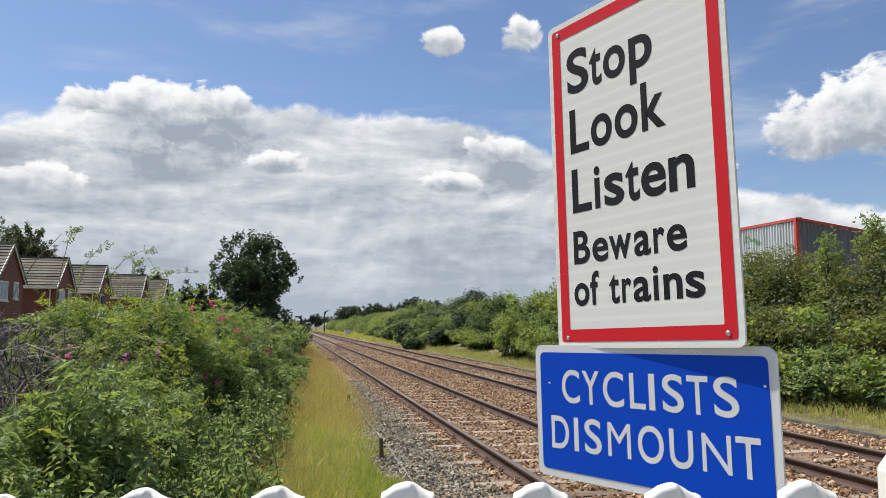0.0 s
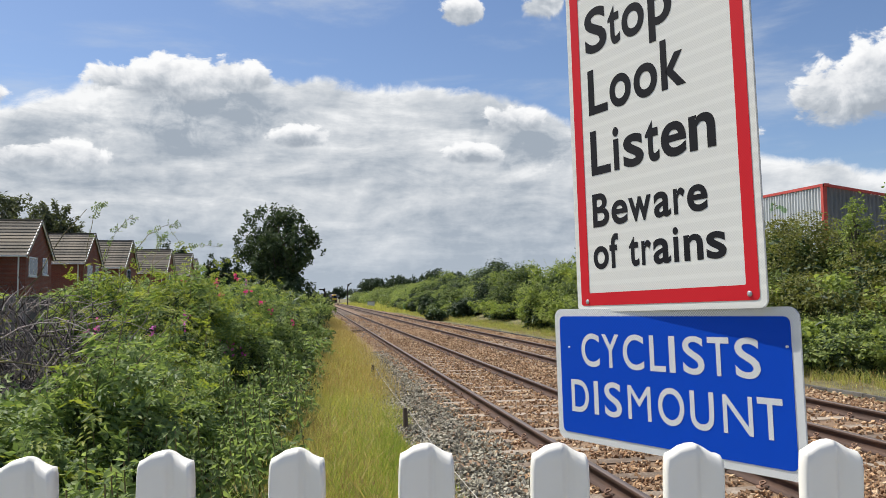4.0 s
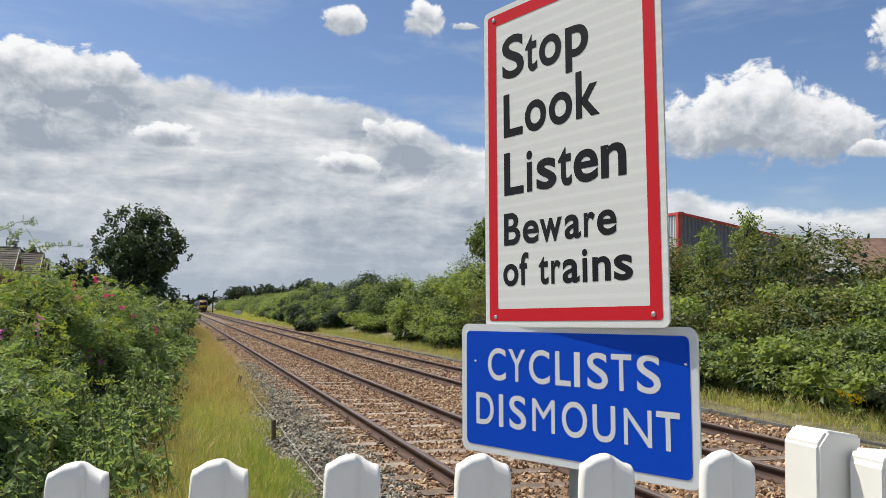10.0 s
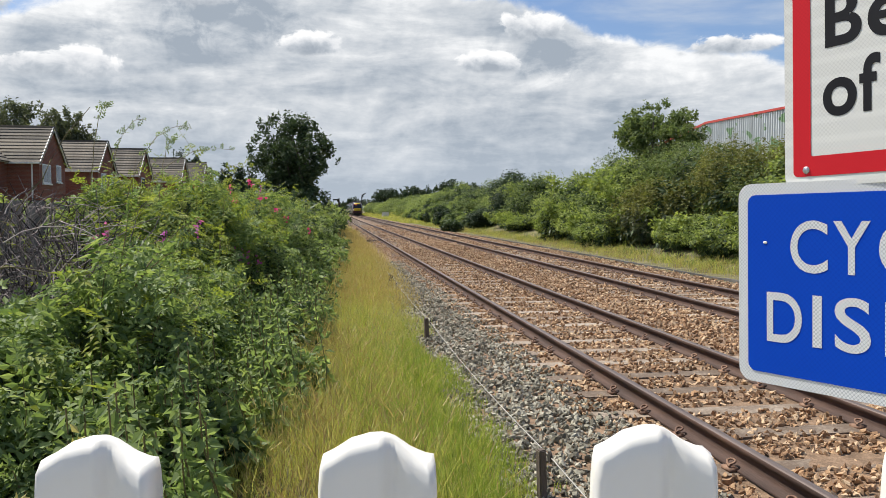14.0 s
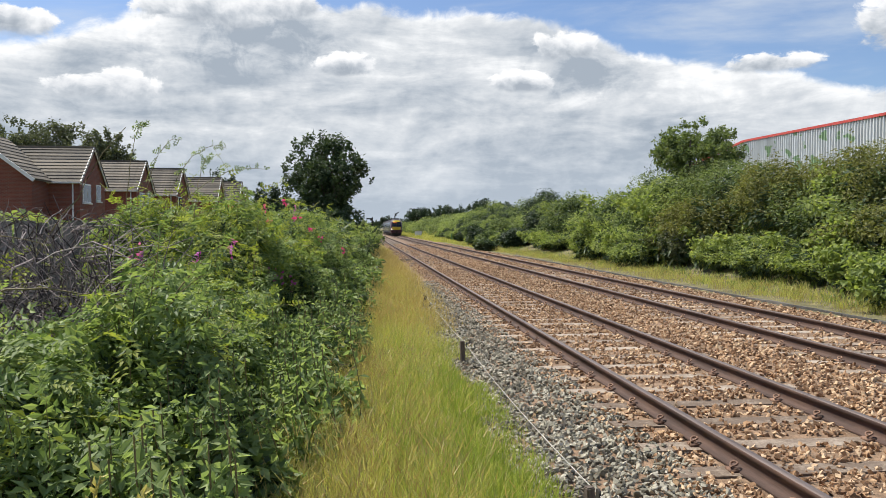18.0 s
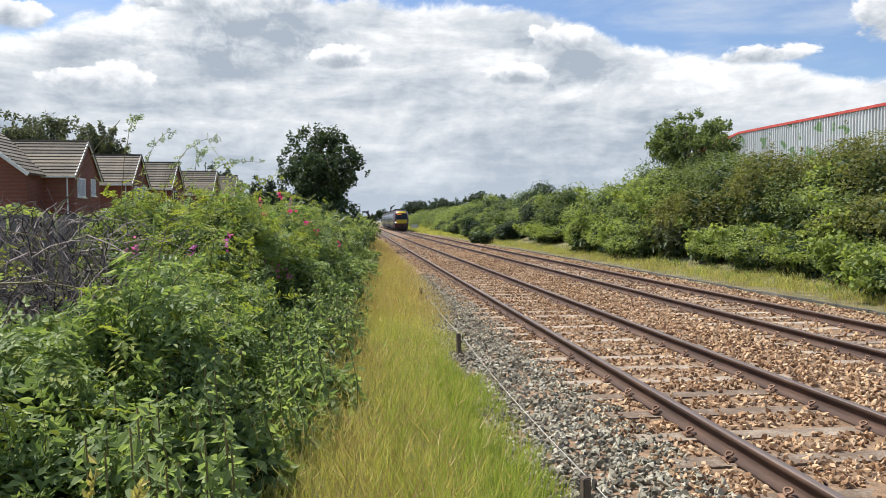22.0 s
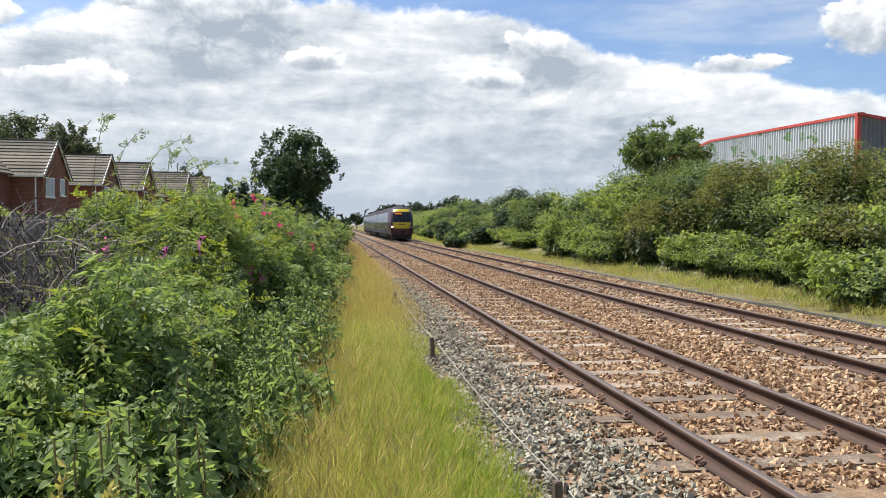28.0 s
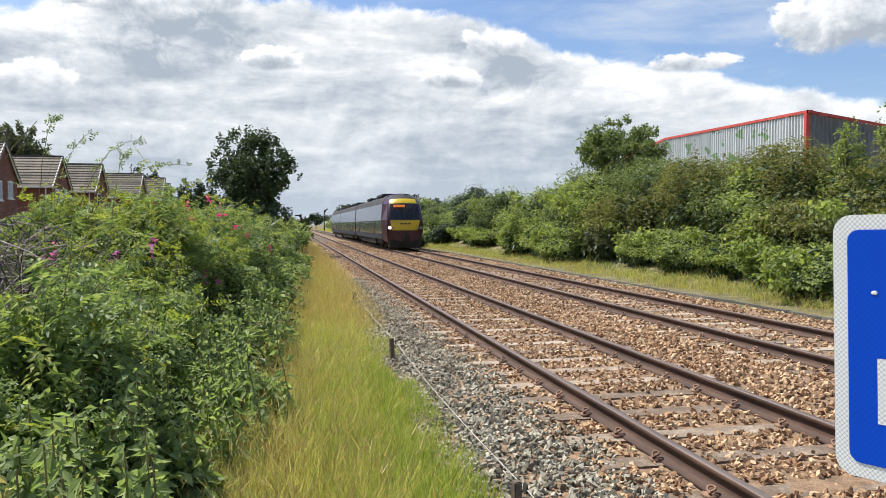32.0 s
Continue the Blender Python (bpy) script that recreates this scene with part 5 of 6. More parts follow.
for i in range(13):
    y = 128 + i * 14
    x = line_x(15 + 2.2 * (i % 2), y)
    bush("bank_bush", "distant green bush on the bank", [("leaves", [(x, y, 1.7, 3.5, 8.0, 2.5 - 0.04 * i), (x + 3, y + 4, 2.2, 4, 7, 2.7 - 0.04 * i)], 5000, 0.36, "bank_dark" if i % 3 else "bank_leaf", LEAF)], 0, 300 + i)
for i in range(9):
    y = 84 + i * 20
    x = line_x(-1.6, y) - 1.5
    bush("hedge_bush", "distant hedge bush beside the line", [("leaves", [(x, y, 1.2, 2.4, 11.0, 1.6)], 3500, 0.40, "far_leaf" if i % 2 else "rose_leaf", LEAF)], 0, 330 + i)
for i, (x, y, z, r) in enumerate([(15.4, 32.0, 4.6, 1.8), (14.8, 27.5, 4.3, 1.6), (16.2, 35.0, 5.1, 2.0), (16.0, 24.5, 4.5, 1.5)]):
    # the inner coat's dark leaves put shade into the hawthorns' gaps
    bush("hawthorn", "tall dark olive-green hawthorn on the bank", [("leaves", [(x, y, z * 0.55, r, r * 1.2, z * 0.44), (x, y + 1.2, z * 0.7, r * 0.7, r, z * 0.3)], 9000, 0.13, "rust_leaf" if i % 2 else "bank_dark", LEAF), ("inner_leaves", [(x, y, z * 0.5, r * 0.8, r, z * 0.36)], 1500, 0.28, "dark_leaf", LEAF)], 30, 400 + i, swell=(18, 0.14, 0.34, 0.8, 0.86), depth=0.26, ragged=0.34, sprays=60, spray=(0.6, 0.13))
L = [(9.75, 62.0, 0.45, 0.75, 1.3, 0.72), (10.3, 63.2, 0.4, 0.6, 1.0, 0.6)]
bush("bramble_bush", "low dark bramble clump at the edge of the ballast", [("leaves", L, 1500, 0.22, "dark_leaf", BROAD)], 0, 350)
# saplings above the bank
for i, (x, y, h) in enumerate([(17.2, 21.2, 3.9), (18.2, 20.4, 3.0), (16.6, 22.4, 3.4)]):
    tree("sapling", "thin feathery sapling above the bank", x, y, h, (0.55, 0.55, 1.1, h - 1.1), 1300, 0.12, "bank_leaf", 360 + i)
for i, (x, y, z) in enumerate([(11.85, 10.6, 1.3), (11.8, 10.45, 1.45), (12.0, 10.5, 1.2), (11.3, 11.9, 0.6), (11.35, 11.7, 0.52)]):
    bush("ragwort", "tall ragwort with bright yellow flowers", [("leaves", [(x, y, z * 0.5, 0.12, 0.12, z * 0.45)], 60, 0.1, "bank_leaf", LEAF)], 4, 370 + i, [("flower_head", [(x + 0.15 * math.cos(k * 2.4) * (k / 12) ** 0.5, y + 0.15 * math.sin(k * 2.4) * (k / 12) ** 0.5, z + 0.05 * math.sin(k * 5.1)) for k in range(12)], 0.045, "ragwort")])

# ---- crossing fence and sign ----
def fence_y(x):
    return float(np.interp(x, [-0.32, -0.18, -0.034, 0.12, 0.268, 0.416, 0.57], [2.03, 2.027, 2.012, 1.992, 1.953, 1.922, 1.886]))


def picket_mesh():
    """White moulded picket: ogee top, a rib with a groove beside it, notched edges."""
    w, n = 0.0328, 29
    xs = np.linspace(-w, w, n)
    u = xs / w
    top = np.interp(u, [-1, -0.8, -0.5, -0.15, 0.1, 0.3, 0.6, 0.85, 1], [-0.0125, -0.0095, -0.0035, -0.0004, 0.0, -0.0022, -0.0085, -0.0118, -0.0125])
    front = np.interp(u, [-1, -0.93, -0.7, -0.1, 0.10, 0.20, 0.30, 0.5, 0.75, 0.93, 1], [0.007, 0.0015, 0, -0.0012, -0.0016, 0.003, 0.004, -0.001, -0.0055, -0.0085, -0.004])
    flat = np.interp(np.abs(u), [0, 0.8, 0.93, 1], [0, 0, 0.0015, 0.007])
    zs = [0.0, -0.006, -0.016, -0.035, -0.06, -0.088, -0.104, -0.115, -0.124, -0.14, -0.3, -0.8, -1.22]
    deep = [0.7, 0.95, 1.0, 0.9, 0.75, 0.6, 0.5, 0.45, 0.45, 0.4, 0.3, 0.3, 0.3]
    wide = [0.93, 0.965, 0.985, 1, 1.0, 0.985, 0.95, 0.90, 0.93, 0.985, 1, 1, 1]
    V = []
    for z, d, k in zip(zs, deep, wide):
        for i in range(n):
            V.append((xs[i] * k, (front[i] * d + flat[i] * (1 - d)) + (0.004 if z == 0 else 0), z + top[i] * (1 if z > -0.05 else max(0, 1 + (z + 0.05) / 0.06))))
    V = np.array(V)
    m = len(zs)
    back = V.copy()
    back[:, 1] = 0.016
    i = (np.arange(m - 1)[:, None] * n + np.arange(n - 1)[None]).ravel()
    f = np.stack([i, i + n, i + n + 1, i + 1], -1)
    o = m * n
    g = np.stack([i + o, i + 1 + o, i + n + 1 + o, i + n + o], -1)
    t = np.arange(n - 1)
    tops = np.stack([t, t + 1, t + 1 + o, t + o], -1)
    bots = np.stack([t + 1, t, t + o, t + 1 + o], -1) + (m - 1) * n
    s = np.arange(m - 1) * n
    left = np.stack([s, s + o, s + n + o, s + n], -1)
    right = np.stack([s + n - 1, s + 2 * n - 1, s + 2 * n - 1 + o, s + n - 1 + o], -1)
    me = np_mesh("picket", np.concatenate([V, back]), np.concatenate([f, g, tops, bots, left, right]), "white_plastic", True)
    return me


def build_fence():
    root = tagged(new("picket_fence"), "white plastic picket fence with curved picket tops", "fence")
    pk = picket_mesh()
    ang = math.degrees(math.atan(-0.13))
    rng = np.random.default_rng(2)
    for k in range(-9, 5):
        x = -0.034 + 0.1495 * k
        p = part("picket", pk, root, "", pose(x, fence_y(x), 1.723 + 0.002 * max(0, k) + rng.uniform(-0.0015, 0.0015), rng.uniform(-0.6, 0.6), rng.uniform(-0.5, 0.5), ang + rng.uniform(-1.2, 1.2)))
    for z in (0.72, 1.28):
        bm = box(-1.62, 0.66, 0.018, 0.055, z - 0.035, z + 0.035, 0.006)
        part("fence_rail", bm_mesh("fence_rail", bm, "white_plastic"), root, "", pose(0, fence_y(0), 0, 0, 0, ang))
    for x in (-1.55, -0.3):
        bm = box(-0.045, 0.045, 0.056, 0.14, 0.06, 1.5, 0.008)
        part("fence_post", bm_mesh("fence_post", bm, "white_plastic"), root, "", pose(x, fence_y(x), 0, 0, 0, ang))


def build_gate():
    """The gate's hanging post with its chamfered cap, and the latch box beside it."""
    root = tagged(new("gate_post"), "thick white plastic gate post with a chamfered top", "gate post")
    bm = bmesh.new()
    prism(bm, [(-0.0365, 0.06), (-0.0365, 1.738), (-0.020, 1.756), (0.0365, 1.748), (0.0365, 0.06)], -0.030, 0.030, "y")
    bmesh.ops.bevel(bm, geom=bm.edges[:], offset=0.0035, segments=2, affect="EDGES")
    part("post_body", bm_mesh("post_body", bm, "white_plastic"), root, "", pose(0.722, 1.900, 0))
    box_root = tagged(new("latch_box"), "white plastic gate latch box with a round dark hole", "latch box")
    bm = bmesh.new()
    prism(bm, [(-0.052, 1.45), (-0.052, 1.722), (-0.044, 1.736), (0.052, 1.727), (0.052, 1.45)], -0.028, 0.028, "y")
    bmesh.ops.bevel(bm, geom=bm.edges[:], offset=0.005, segments=3, affect="EDGES")
    m = pose(0.780, 1.838, 0)
    part("box_body", bm_mesh("box_body", bm, "white_plastic"), box_root, "", m)
    # the hole is a dark disc: its inner shade is put into the colour
    for x, z, r, nm, mat in ((0.036, 1.697, 0.005, "hole", "rubber"), (0.044, 1.712, 0.0018, "screw", "galv"), (0.020, 1.716, 0.0018, "screw", "galv"), (-0.04, 1.720, 0.0018, "screw", "galv")):
        bm = bmesh.new()
        bmesh.ops.create_cone(bm, cap_ends=True, segments=18, radius1=r, radius2=r, depth=0.003, matrix=Matrix.Translation((x, -0.0285, z)) @ Matrix.Rotation(math.pi / 2, 4, "X"))
        part(nm, bm_mesh(nm, bm, mat), box_root, "dark round disc for the hole's shaded inside" if nm == "hole" else "", m)
    # the gate hangs below the box, under the picture
    gate = tagged(new("gate"), "white plastic wicket gate beside the post", "gate")
    part("gate_leaf", bm_mesh("gate_leaf", box(0.10, 0.98, -0.02, 0.02, 0.45, 1.40, 0.01), "white_plastic"), gate, "", pose(0.740, 1.86, 0, 0, 0, -60))
    part("hinge_arm", bm_mesh("hinge_arm", box(-0.02, 0.11, -0.015, 0.015, 1.2, 1.26, 0.004), "white_plastic"), gate, "", pose(0.740, 1.86, 0, 0, 0, -60))


def rounded(w, h, r, n=6):
    pts = []
    for cx, cz, a0 in ((w / 2 - r, h / 2 - r, 0), (-w / 2 + r, h / 2 - r, 90), (-w / 2 + r, -h / 2 + r, 180), (w / 2 - r, -h / 2 + r, 270)):
        for i in range(n + 1):
            a = radians(a0 + 90 * i / n)
            pts.append((cx + r * math.cos(a), cz + r * math.sin(a)))
    return pts


def plate(w, h, r, y0, y1, mat):
    bm = bmesh.new()
    prism(bm, rounded(w, h, r), y0, y1, "y")
    return bm_mesh("plate", bm, mat)


def frame_mesh(w, h, t, y, mat, r=0.006):
    """A flat printed border of width t."""
    bm = bmesh.new()
    a, b = rounded(w, h, r), rounded(w - 2 * t, h - 2 * t, max(0.001, r * 0.4))
    va, vb = [bm.verts.new((x, y, z)) for x, z in a], [bm.verts.new((x, y, z)) for x, z in b]
    n = len(a)
    for i in range(n):
        bm.faces.new((va[i], vb[i], vb[(i + 1) % n], va[(i + 1) % n]))
    bmesh.ops.recalc_face_normals(bm, faces=bm.faces[:])
    if bm.faces[0].normal.y > 0:
        bmesh.ops.reverse_faces(bm, faces=bm.faces[:])
    return bm_mesh("border", bm, mat)


def glyph(ch, weight):
    """A letter's flat mesh, made heavier by weight."""
    cu = bpy.data.curves.new("letter", "FONT")
    cu.body, cu.size, cu.offset, cu.resolution_u = ch, 1.0, weight, 6
    ob = new("letter", cu)
    bpy.context.view_layer.update()
    me = bpy.data.meshes.new_from_object(ob.evaluated_get(bpy.context.evaluated_depsgraph_get()))
    bpy.data.objects.remove(ob), bpy.data.curves.remove(cu)
    return me


def lettering(text, spans, base, cap, y, mat, weight):
    """One word as a thin mesh in the x-z plane, facing -y: each letter fills its span of x, capitals stand cap high on the base line."""
    ref = glyph("H", weight)
    hz = [v.co.y for v in ref.vertices]
    z0, hh = min(hz), max(hz) - min(hz)
    bpy.data.meshes.remove(ref)
    bm = bmesh.new()
    for ch, (x0, x1) in zip(text.replace(" ", ""), spans):
        me = glyph(ch, 0.0 if ch in "MN" else weight)
        xs = [v.co.x for v in me.vertices]
        a, b = min(xs), max(xs)
        for v in me.vertices:
            v.co = Vector((x0 + (v.co.x - a) / (b - a) * (x1 - x0), y, base + (v.co.y - z0) / hh * cap))
        bm.from_mesh(me)
        bpy.data.meshes.remove(me)
    bmesh.ops.remove_doubles(bm, verts=bm.verts[:], dist=1e-6)
    bmesh.ops.dissolve_degenerate(bm, dist=1e-6, edges=bm.edges[:])
    bm.normal_update()
    for f in bm.faces:
        f.smooth = False
    bmesh.ops.reverse_faces(bm, faces=[f for f in bm.faces if f.normal.y > 0])
    return bm_mesh("lettering", bm, mat)


def build_sign():
    root = tagged(new("crossing_sign"), "white and red warning sign on a grey post", "sign")
    m1 = pose(0.516, 2.233, 2.171, 0.37, -1.56, -69.42)
    W, H = 0.390, 0.592
    p1 = part("warning_plate", plate(W, H, 0.012, 0.0, 0.003, "film_white"), root, "white plate with red border", m1)
    part("plate_back", plate(W - 0.002, H - 0.002, 0.011, 0.0032, 0.005, "grey_paint"), p1)
    part("border", frame_mesh(W - 0.022, H - 0.022, 0.0215, -0.0006, "film_red"), p1, "red border")
    rows = (("Stop", ((-0.1466, -0.091), (-0.0876, -0.0588), (-0.0542, -0.0031), (0.0058, 0.0555)), 0.155, 0.079),
            ("Look", ((-0.1439, -0.0961), (-0.0904, -0.0397), (-0.0331, 0.0188), (0.027, 0.0765)), 0.0465, 0.080),
            ("Listen", ((-0.1439, -0.0954), (-0.0877, -0.0737), (-0.0641, -0.0184), (-0.014, 0.0158), (0.0196, 0.0708), (0.0764, 0.1256)), -0.0600, 0.078),
            ("Beware", ((-0.1454, -0.1047), (-0.0986, -0.0603), (-0.0582, -0.0076), (-0.002, 0.033), (0.0392, 0.0621), (0.0661, 0.1046)), -0.1505, 0.058),
            ("of trains", ((-0.1483, -0.1102), (-0.1075, -0.0858), (-0.0617, -0.0392), (-0.0331, -0.0121), (-0.008, 0.0284), (0.0342, 0.045), (0.0549, 0.0913), (0.0974, 0.1332)), -0.2230, 0.057))
    for text, spans, base, cap in rows:
        part("lettering", lettering(text, spans, base, cap, -0.0004, "black_print", 0.022), p1, "black lettering")
    for x, z in ((-0.168, -0.278), (0.168, -0.276), (-0.168, 0.276), (0.168, 0.276)):
        bm = bmesh.new()
        bmesh.ops.create_uvsphere(bm, u_segments=10, v_segments=6, radius=0.0042, matrix=Matrix.Translation((x, -0.001, z)) @ Matrix.Diagonal((1, 0.5, 1, 1)))
        part("screw", bm_mesh("screw", bm, "galv"), p1)
    m2 = pose(0.5197, 2.2368, 1.763, 0.9, -0.9, -66.5)
    W, H = 0.482, 0.231
    p2 = part("cyclist_plate", plate(W, H, 0.016, 0.004, 0.007, "film_grey"), root, "blue plate with a silver edge and silver words", m2)
    part("plate_back", plate(W - 0.002, H - 0.002, 0.015, 0.0072, 0.009, "grey_paint"), p2)
    part("blue_field", plate(W - 0.026, H - 0.026, 0.010, 0.0032, 0.0039, "film_blue"), p2, "blue field")
    rows = (("CYCLISTS", ((-0.1732, -0.1293), (-0.1233, -0.0836), (-0.0752, -0.0298), (-0.0178, 0.0141), (0.0212, 0.0331), (0.0476, 0.0872), (0.0933, 0.1306), (0.1398, 0.1808)), 0.0160, 0.0563),
            ("DISMOUNT", ((-0.2029, -0.1592), (-0.1467, -0.136), (-0.1217, -0.0828), (-0.0687, -0.0198), (-0.0052, 0.0458), (0.0567, 0.0996), (0.115, 0.1639), (0.1714, 0.2104)), -0.0653, 0.0568))
    for text, spans, base, cap in rows:
        part("lettering", lettering(text, spans, base, cap, 0.0028, "film_grey", 0.012), p2, "silver lettering")
    for x, z in ((-0.205, 0.048), (0.222, 0.062)):
        bm = bmesh.new()
        bmesh.ops.create_uvsphere(bm, u_segments=8, v_segments=5, radius=0.0021, matrix=Matrix.Translation((x, 0.0030, z)) @ Matrix.Diagonal((1.3, 0.4, 0.9, 1)))
        part("scratch", bm_mesh("scratch", bm, "film_white"), p2, "chipped spot")
    # channel and clamps behind the plates
    for z in (0.16, -0.262):
        part("channel", bm_mesh("channel", box(-0.17, 0.17, 0.0055, 0.022, z - 0.012, z + 0.012, 0.002), "galv"), p1)
    part("channel", bm_mesh("channel", box(-0.2, 0.2, 0.0095, 0.022, -0.012, 0.012, 0.002), "galv"), p2)
    v, f = tube(np.array([(0.592, 2.268, 0.05), (0.592, 2.268, 1.2), (0.59, 2.268, 2.47)]), 0.037, 24)
    part("post", np_mesh("post", v, f, "grey_paint", True), root, "grey painted round post")
    bm = bmesh.new()
    bmesh.ops.create_cone(bm, cap_ends=True, segments=24, radius1=0.039, radius2=0.03, depth=0.02, matrix=Matrix.Translation((0.59, 2.268, 2.478)))
    part("post_cap", bm_mesh("post_cap", bm, "rubber"), root)
    for z in (2.33, 1.909, 1.763):
        v, f = tube(np.array([(0.592 + 0.042 * math.cos(a), 2.268 + 0.042 * math.sin(a), z) for a in np.linspace(0, 6.28, 20)]), 0.006, 5)
        part("clamp", np_mesh("clamp", v, f, "galv", True), root)


build_fence()
build_gate()
build_sign()


# ---- lineside ----
def build_lineside():
    for x, y, zt, w in ((1.315, 12.0, 0.37, 0.055), (1.24, 6.09, 0.40, 0.05), (1.46, 19.5, 0.34, 0.06)):
        root = tagged(new("wire_stake"), "short weathered wooden stake carrying a signal wire", "stake", "signal wire stakes")
        bm = box(-w / 2, w / 2, -w / 2, w / 2, 0.02, zt, 0.006)
        part("stake", bm_mesh("stake", bm, "stake_wood"), root, "", pose(x, y, 0, 2, -3, 15))
        bm = bmesh.new()
        bmesh.ops.create_cone(bm, cap_ends=True, segments=14, radius1=0.032, radius2=0.032, depth=0.014, matrix=Matrix.Translation((x + 0.045, y, zt - 0.055)) @ Matrix.Rotation(math.pi / 2, 4, "Y"))
        part("pulley", bm_mesh("pulley", bm, "underframe"), root, "dark iron pulley")
    root = tagged(new("signal_wire"), "thin pale signal wire sagging between stakes", "wire")
    pts = []
    ends = [(1.46, 0.5, 0.24), (1.285, 6.09, 0.345), (1.36, 12.0, 0.315), (1.505, 19.5, 0.285), (1.62, 30.0, 0.25)]
    for a, b in zip(ends, ends[1:]):
        for k in np.linspace(0, 1, 12, endpoint=False):
            pts.append((a[0] + (b[0] - a[0]) * k, a[1] + (b[1] - a[1]) * k, a[2] + (b[2] - a[2]) * k - 0.05 * 4 * k * (1 - k)))
    v, f = tube(np.array(pts), 0.0042, 5)
    part("wire", np_mesh("wire", v, f, "wire", True), root)
    # semaphore signals far up the line
    for x, y, h, s in ((3.1, 165.0, 4.2, -1), (10.9, 228.0, 6.2, 1)):
        root = tagged(new("semaphore_signal"), "distant semaphore signal post with its arm", "signal")
        v, f = tube(np.array([(x, y, 0.0), (x, y, h)]), 0.11, 8)
        part("post", np_mesh("post", v, f, "underframe", True), root)
        part("arm", bm_mesh("arm", box(0, 1.25, -0.03, 0.03, -0.14, 0.14), "underframe"), root, "", pose(x, y - 0.15, h - 0.35, 0, -32 if s > 0 else 0, 0 if s > 0 else 180))
        part("lamp_case", bm_mesh("lamp_case", box(-0.18, 0.18, -0.18, 0.18, -0.25, 0.25, 0.03), "underframe"), root, "", pose(x + 0.25 * s, y, h - 0.5))
        part("ladder", bm_mesh("ladder", box(-0.16, 0.16, 0.45, 0.5, 0, h - 0.7), "underframe"), root, "", pose(x, y, 0))
    root = tagged(new("marker_post"), "slim dark green lineside post", "post")
    part("post", bm_mesh("post", box(-0.16, 0.16, -0.1, 0.1, 0.05, 1.25, 0.02), "moss_paint"), root, "", pose(12.4, 103.5, 0))
    root = tagged(new("relay_cabinet"), "pale grey lineside cabinet beside the line", "cabinet")
    part("case", bm_mesh("case", box(-0.7, 0.7, -0.4, 0.4, 0.1, 1.3, 0.03), "white_paint"), root, "", pose(12.6, 163, 0))
    part("case_roof", bm_mesh("case_roof", box(-0.78, 0.78, -0.48, 0.48, 1.3, 1.38, 0.02), "trough"), root, "", pose(12.6, 163, 0))


build_lineside()


def build_board_fence():
    root = tagged(new("board_fence"), "weathered dark grey board fence behind the bramble", "fence")
    rng = np.random.default_rng(4)
    b = bm_mesh("board", box(-0.07, 0.07, -0.011, 0.011, 0, 1.86, 0.004), "fence_board")
    for i in range(34):
        part("board", b, root, "", pose(-8.6 + i * 0.155, 13.3 - 0.02 * i, 0.08 + rng.uniform(-0.03, 0.03), 0, rng.uniform(-1, 1), 0))
    for z in (0.5, 1.5):
        part("fence_rail", bm_mesh("fence_rail", box(-8.7, -3.35, 0.02, 0.07, z, z + 0.08), "fence_board"), root, "", pose(0, 13.2, 0.08))
    for x in (-8.5, -6.0, -3.6):
        part("fence_post", bm_mesh("fence_post", box(x - 0.05, x + 0.05, 0.08, 0.18, 0, 1.9), "fence_board"), root, "", pose(0, 13.2, 0.06))
    root = tagged(new("metal_post"), "grey steel post standing in the bramble", "post")
    part("post", bm_mesh("post", box(-0.03, 0.03, -0.03, 0.03, 0.05, 1.55, 0.004), "corrugated_dark"), root, "", pose(-4.02, 10.6, 0))


build_board_fence()


# ---- houses ----
def roof_slope(root, name, w, run, rise, at, courses=11):
    """Tiled slope: courses of tiles stepped over one another; along x by w, from y = 0 at the eaves up to y = run."""
    n = math.hypot(run, rise)
    ny, nz = -rise / n, run / n
    a, b = 0.0, 1.10 / courses
    bm = bmesh.new()
    prism(bm, [(ny * 0.055, nz * 0.055), (b * run + ny * 0.012, b * rise + nz * 0.012), (b * run, b * rise - 0.02), (0, -0.02)], 0, w, "x")
    me = bm_mesh("tile_course", bm, "roof_tile")
    slope = part(name, bm_mesh(name, prism(bmesh.new(), [(0, -0.06), (run, rise - 0.06), (run, rise - 0.025), (0, -0.025)], 0, w, "x"), "roof_tile"), root, "brown concrete roof tiles", at)
    for i in range(courses):
        part("tile_course", me, slope, "", pose(0, run * i / courses, rise * i / courses))


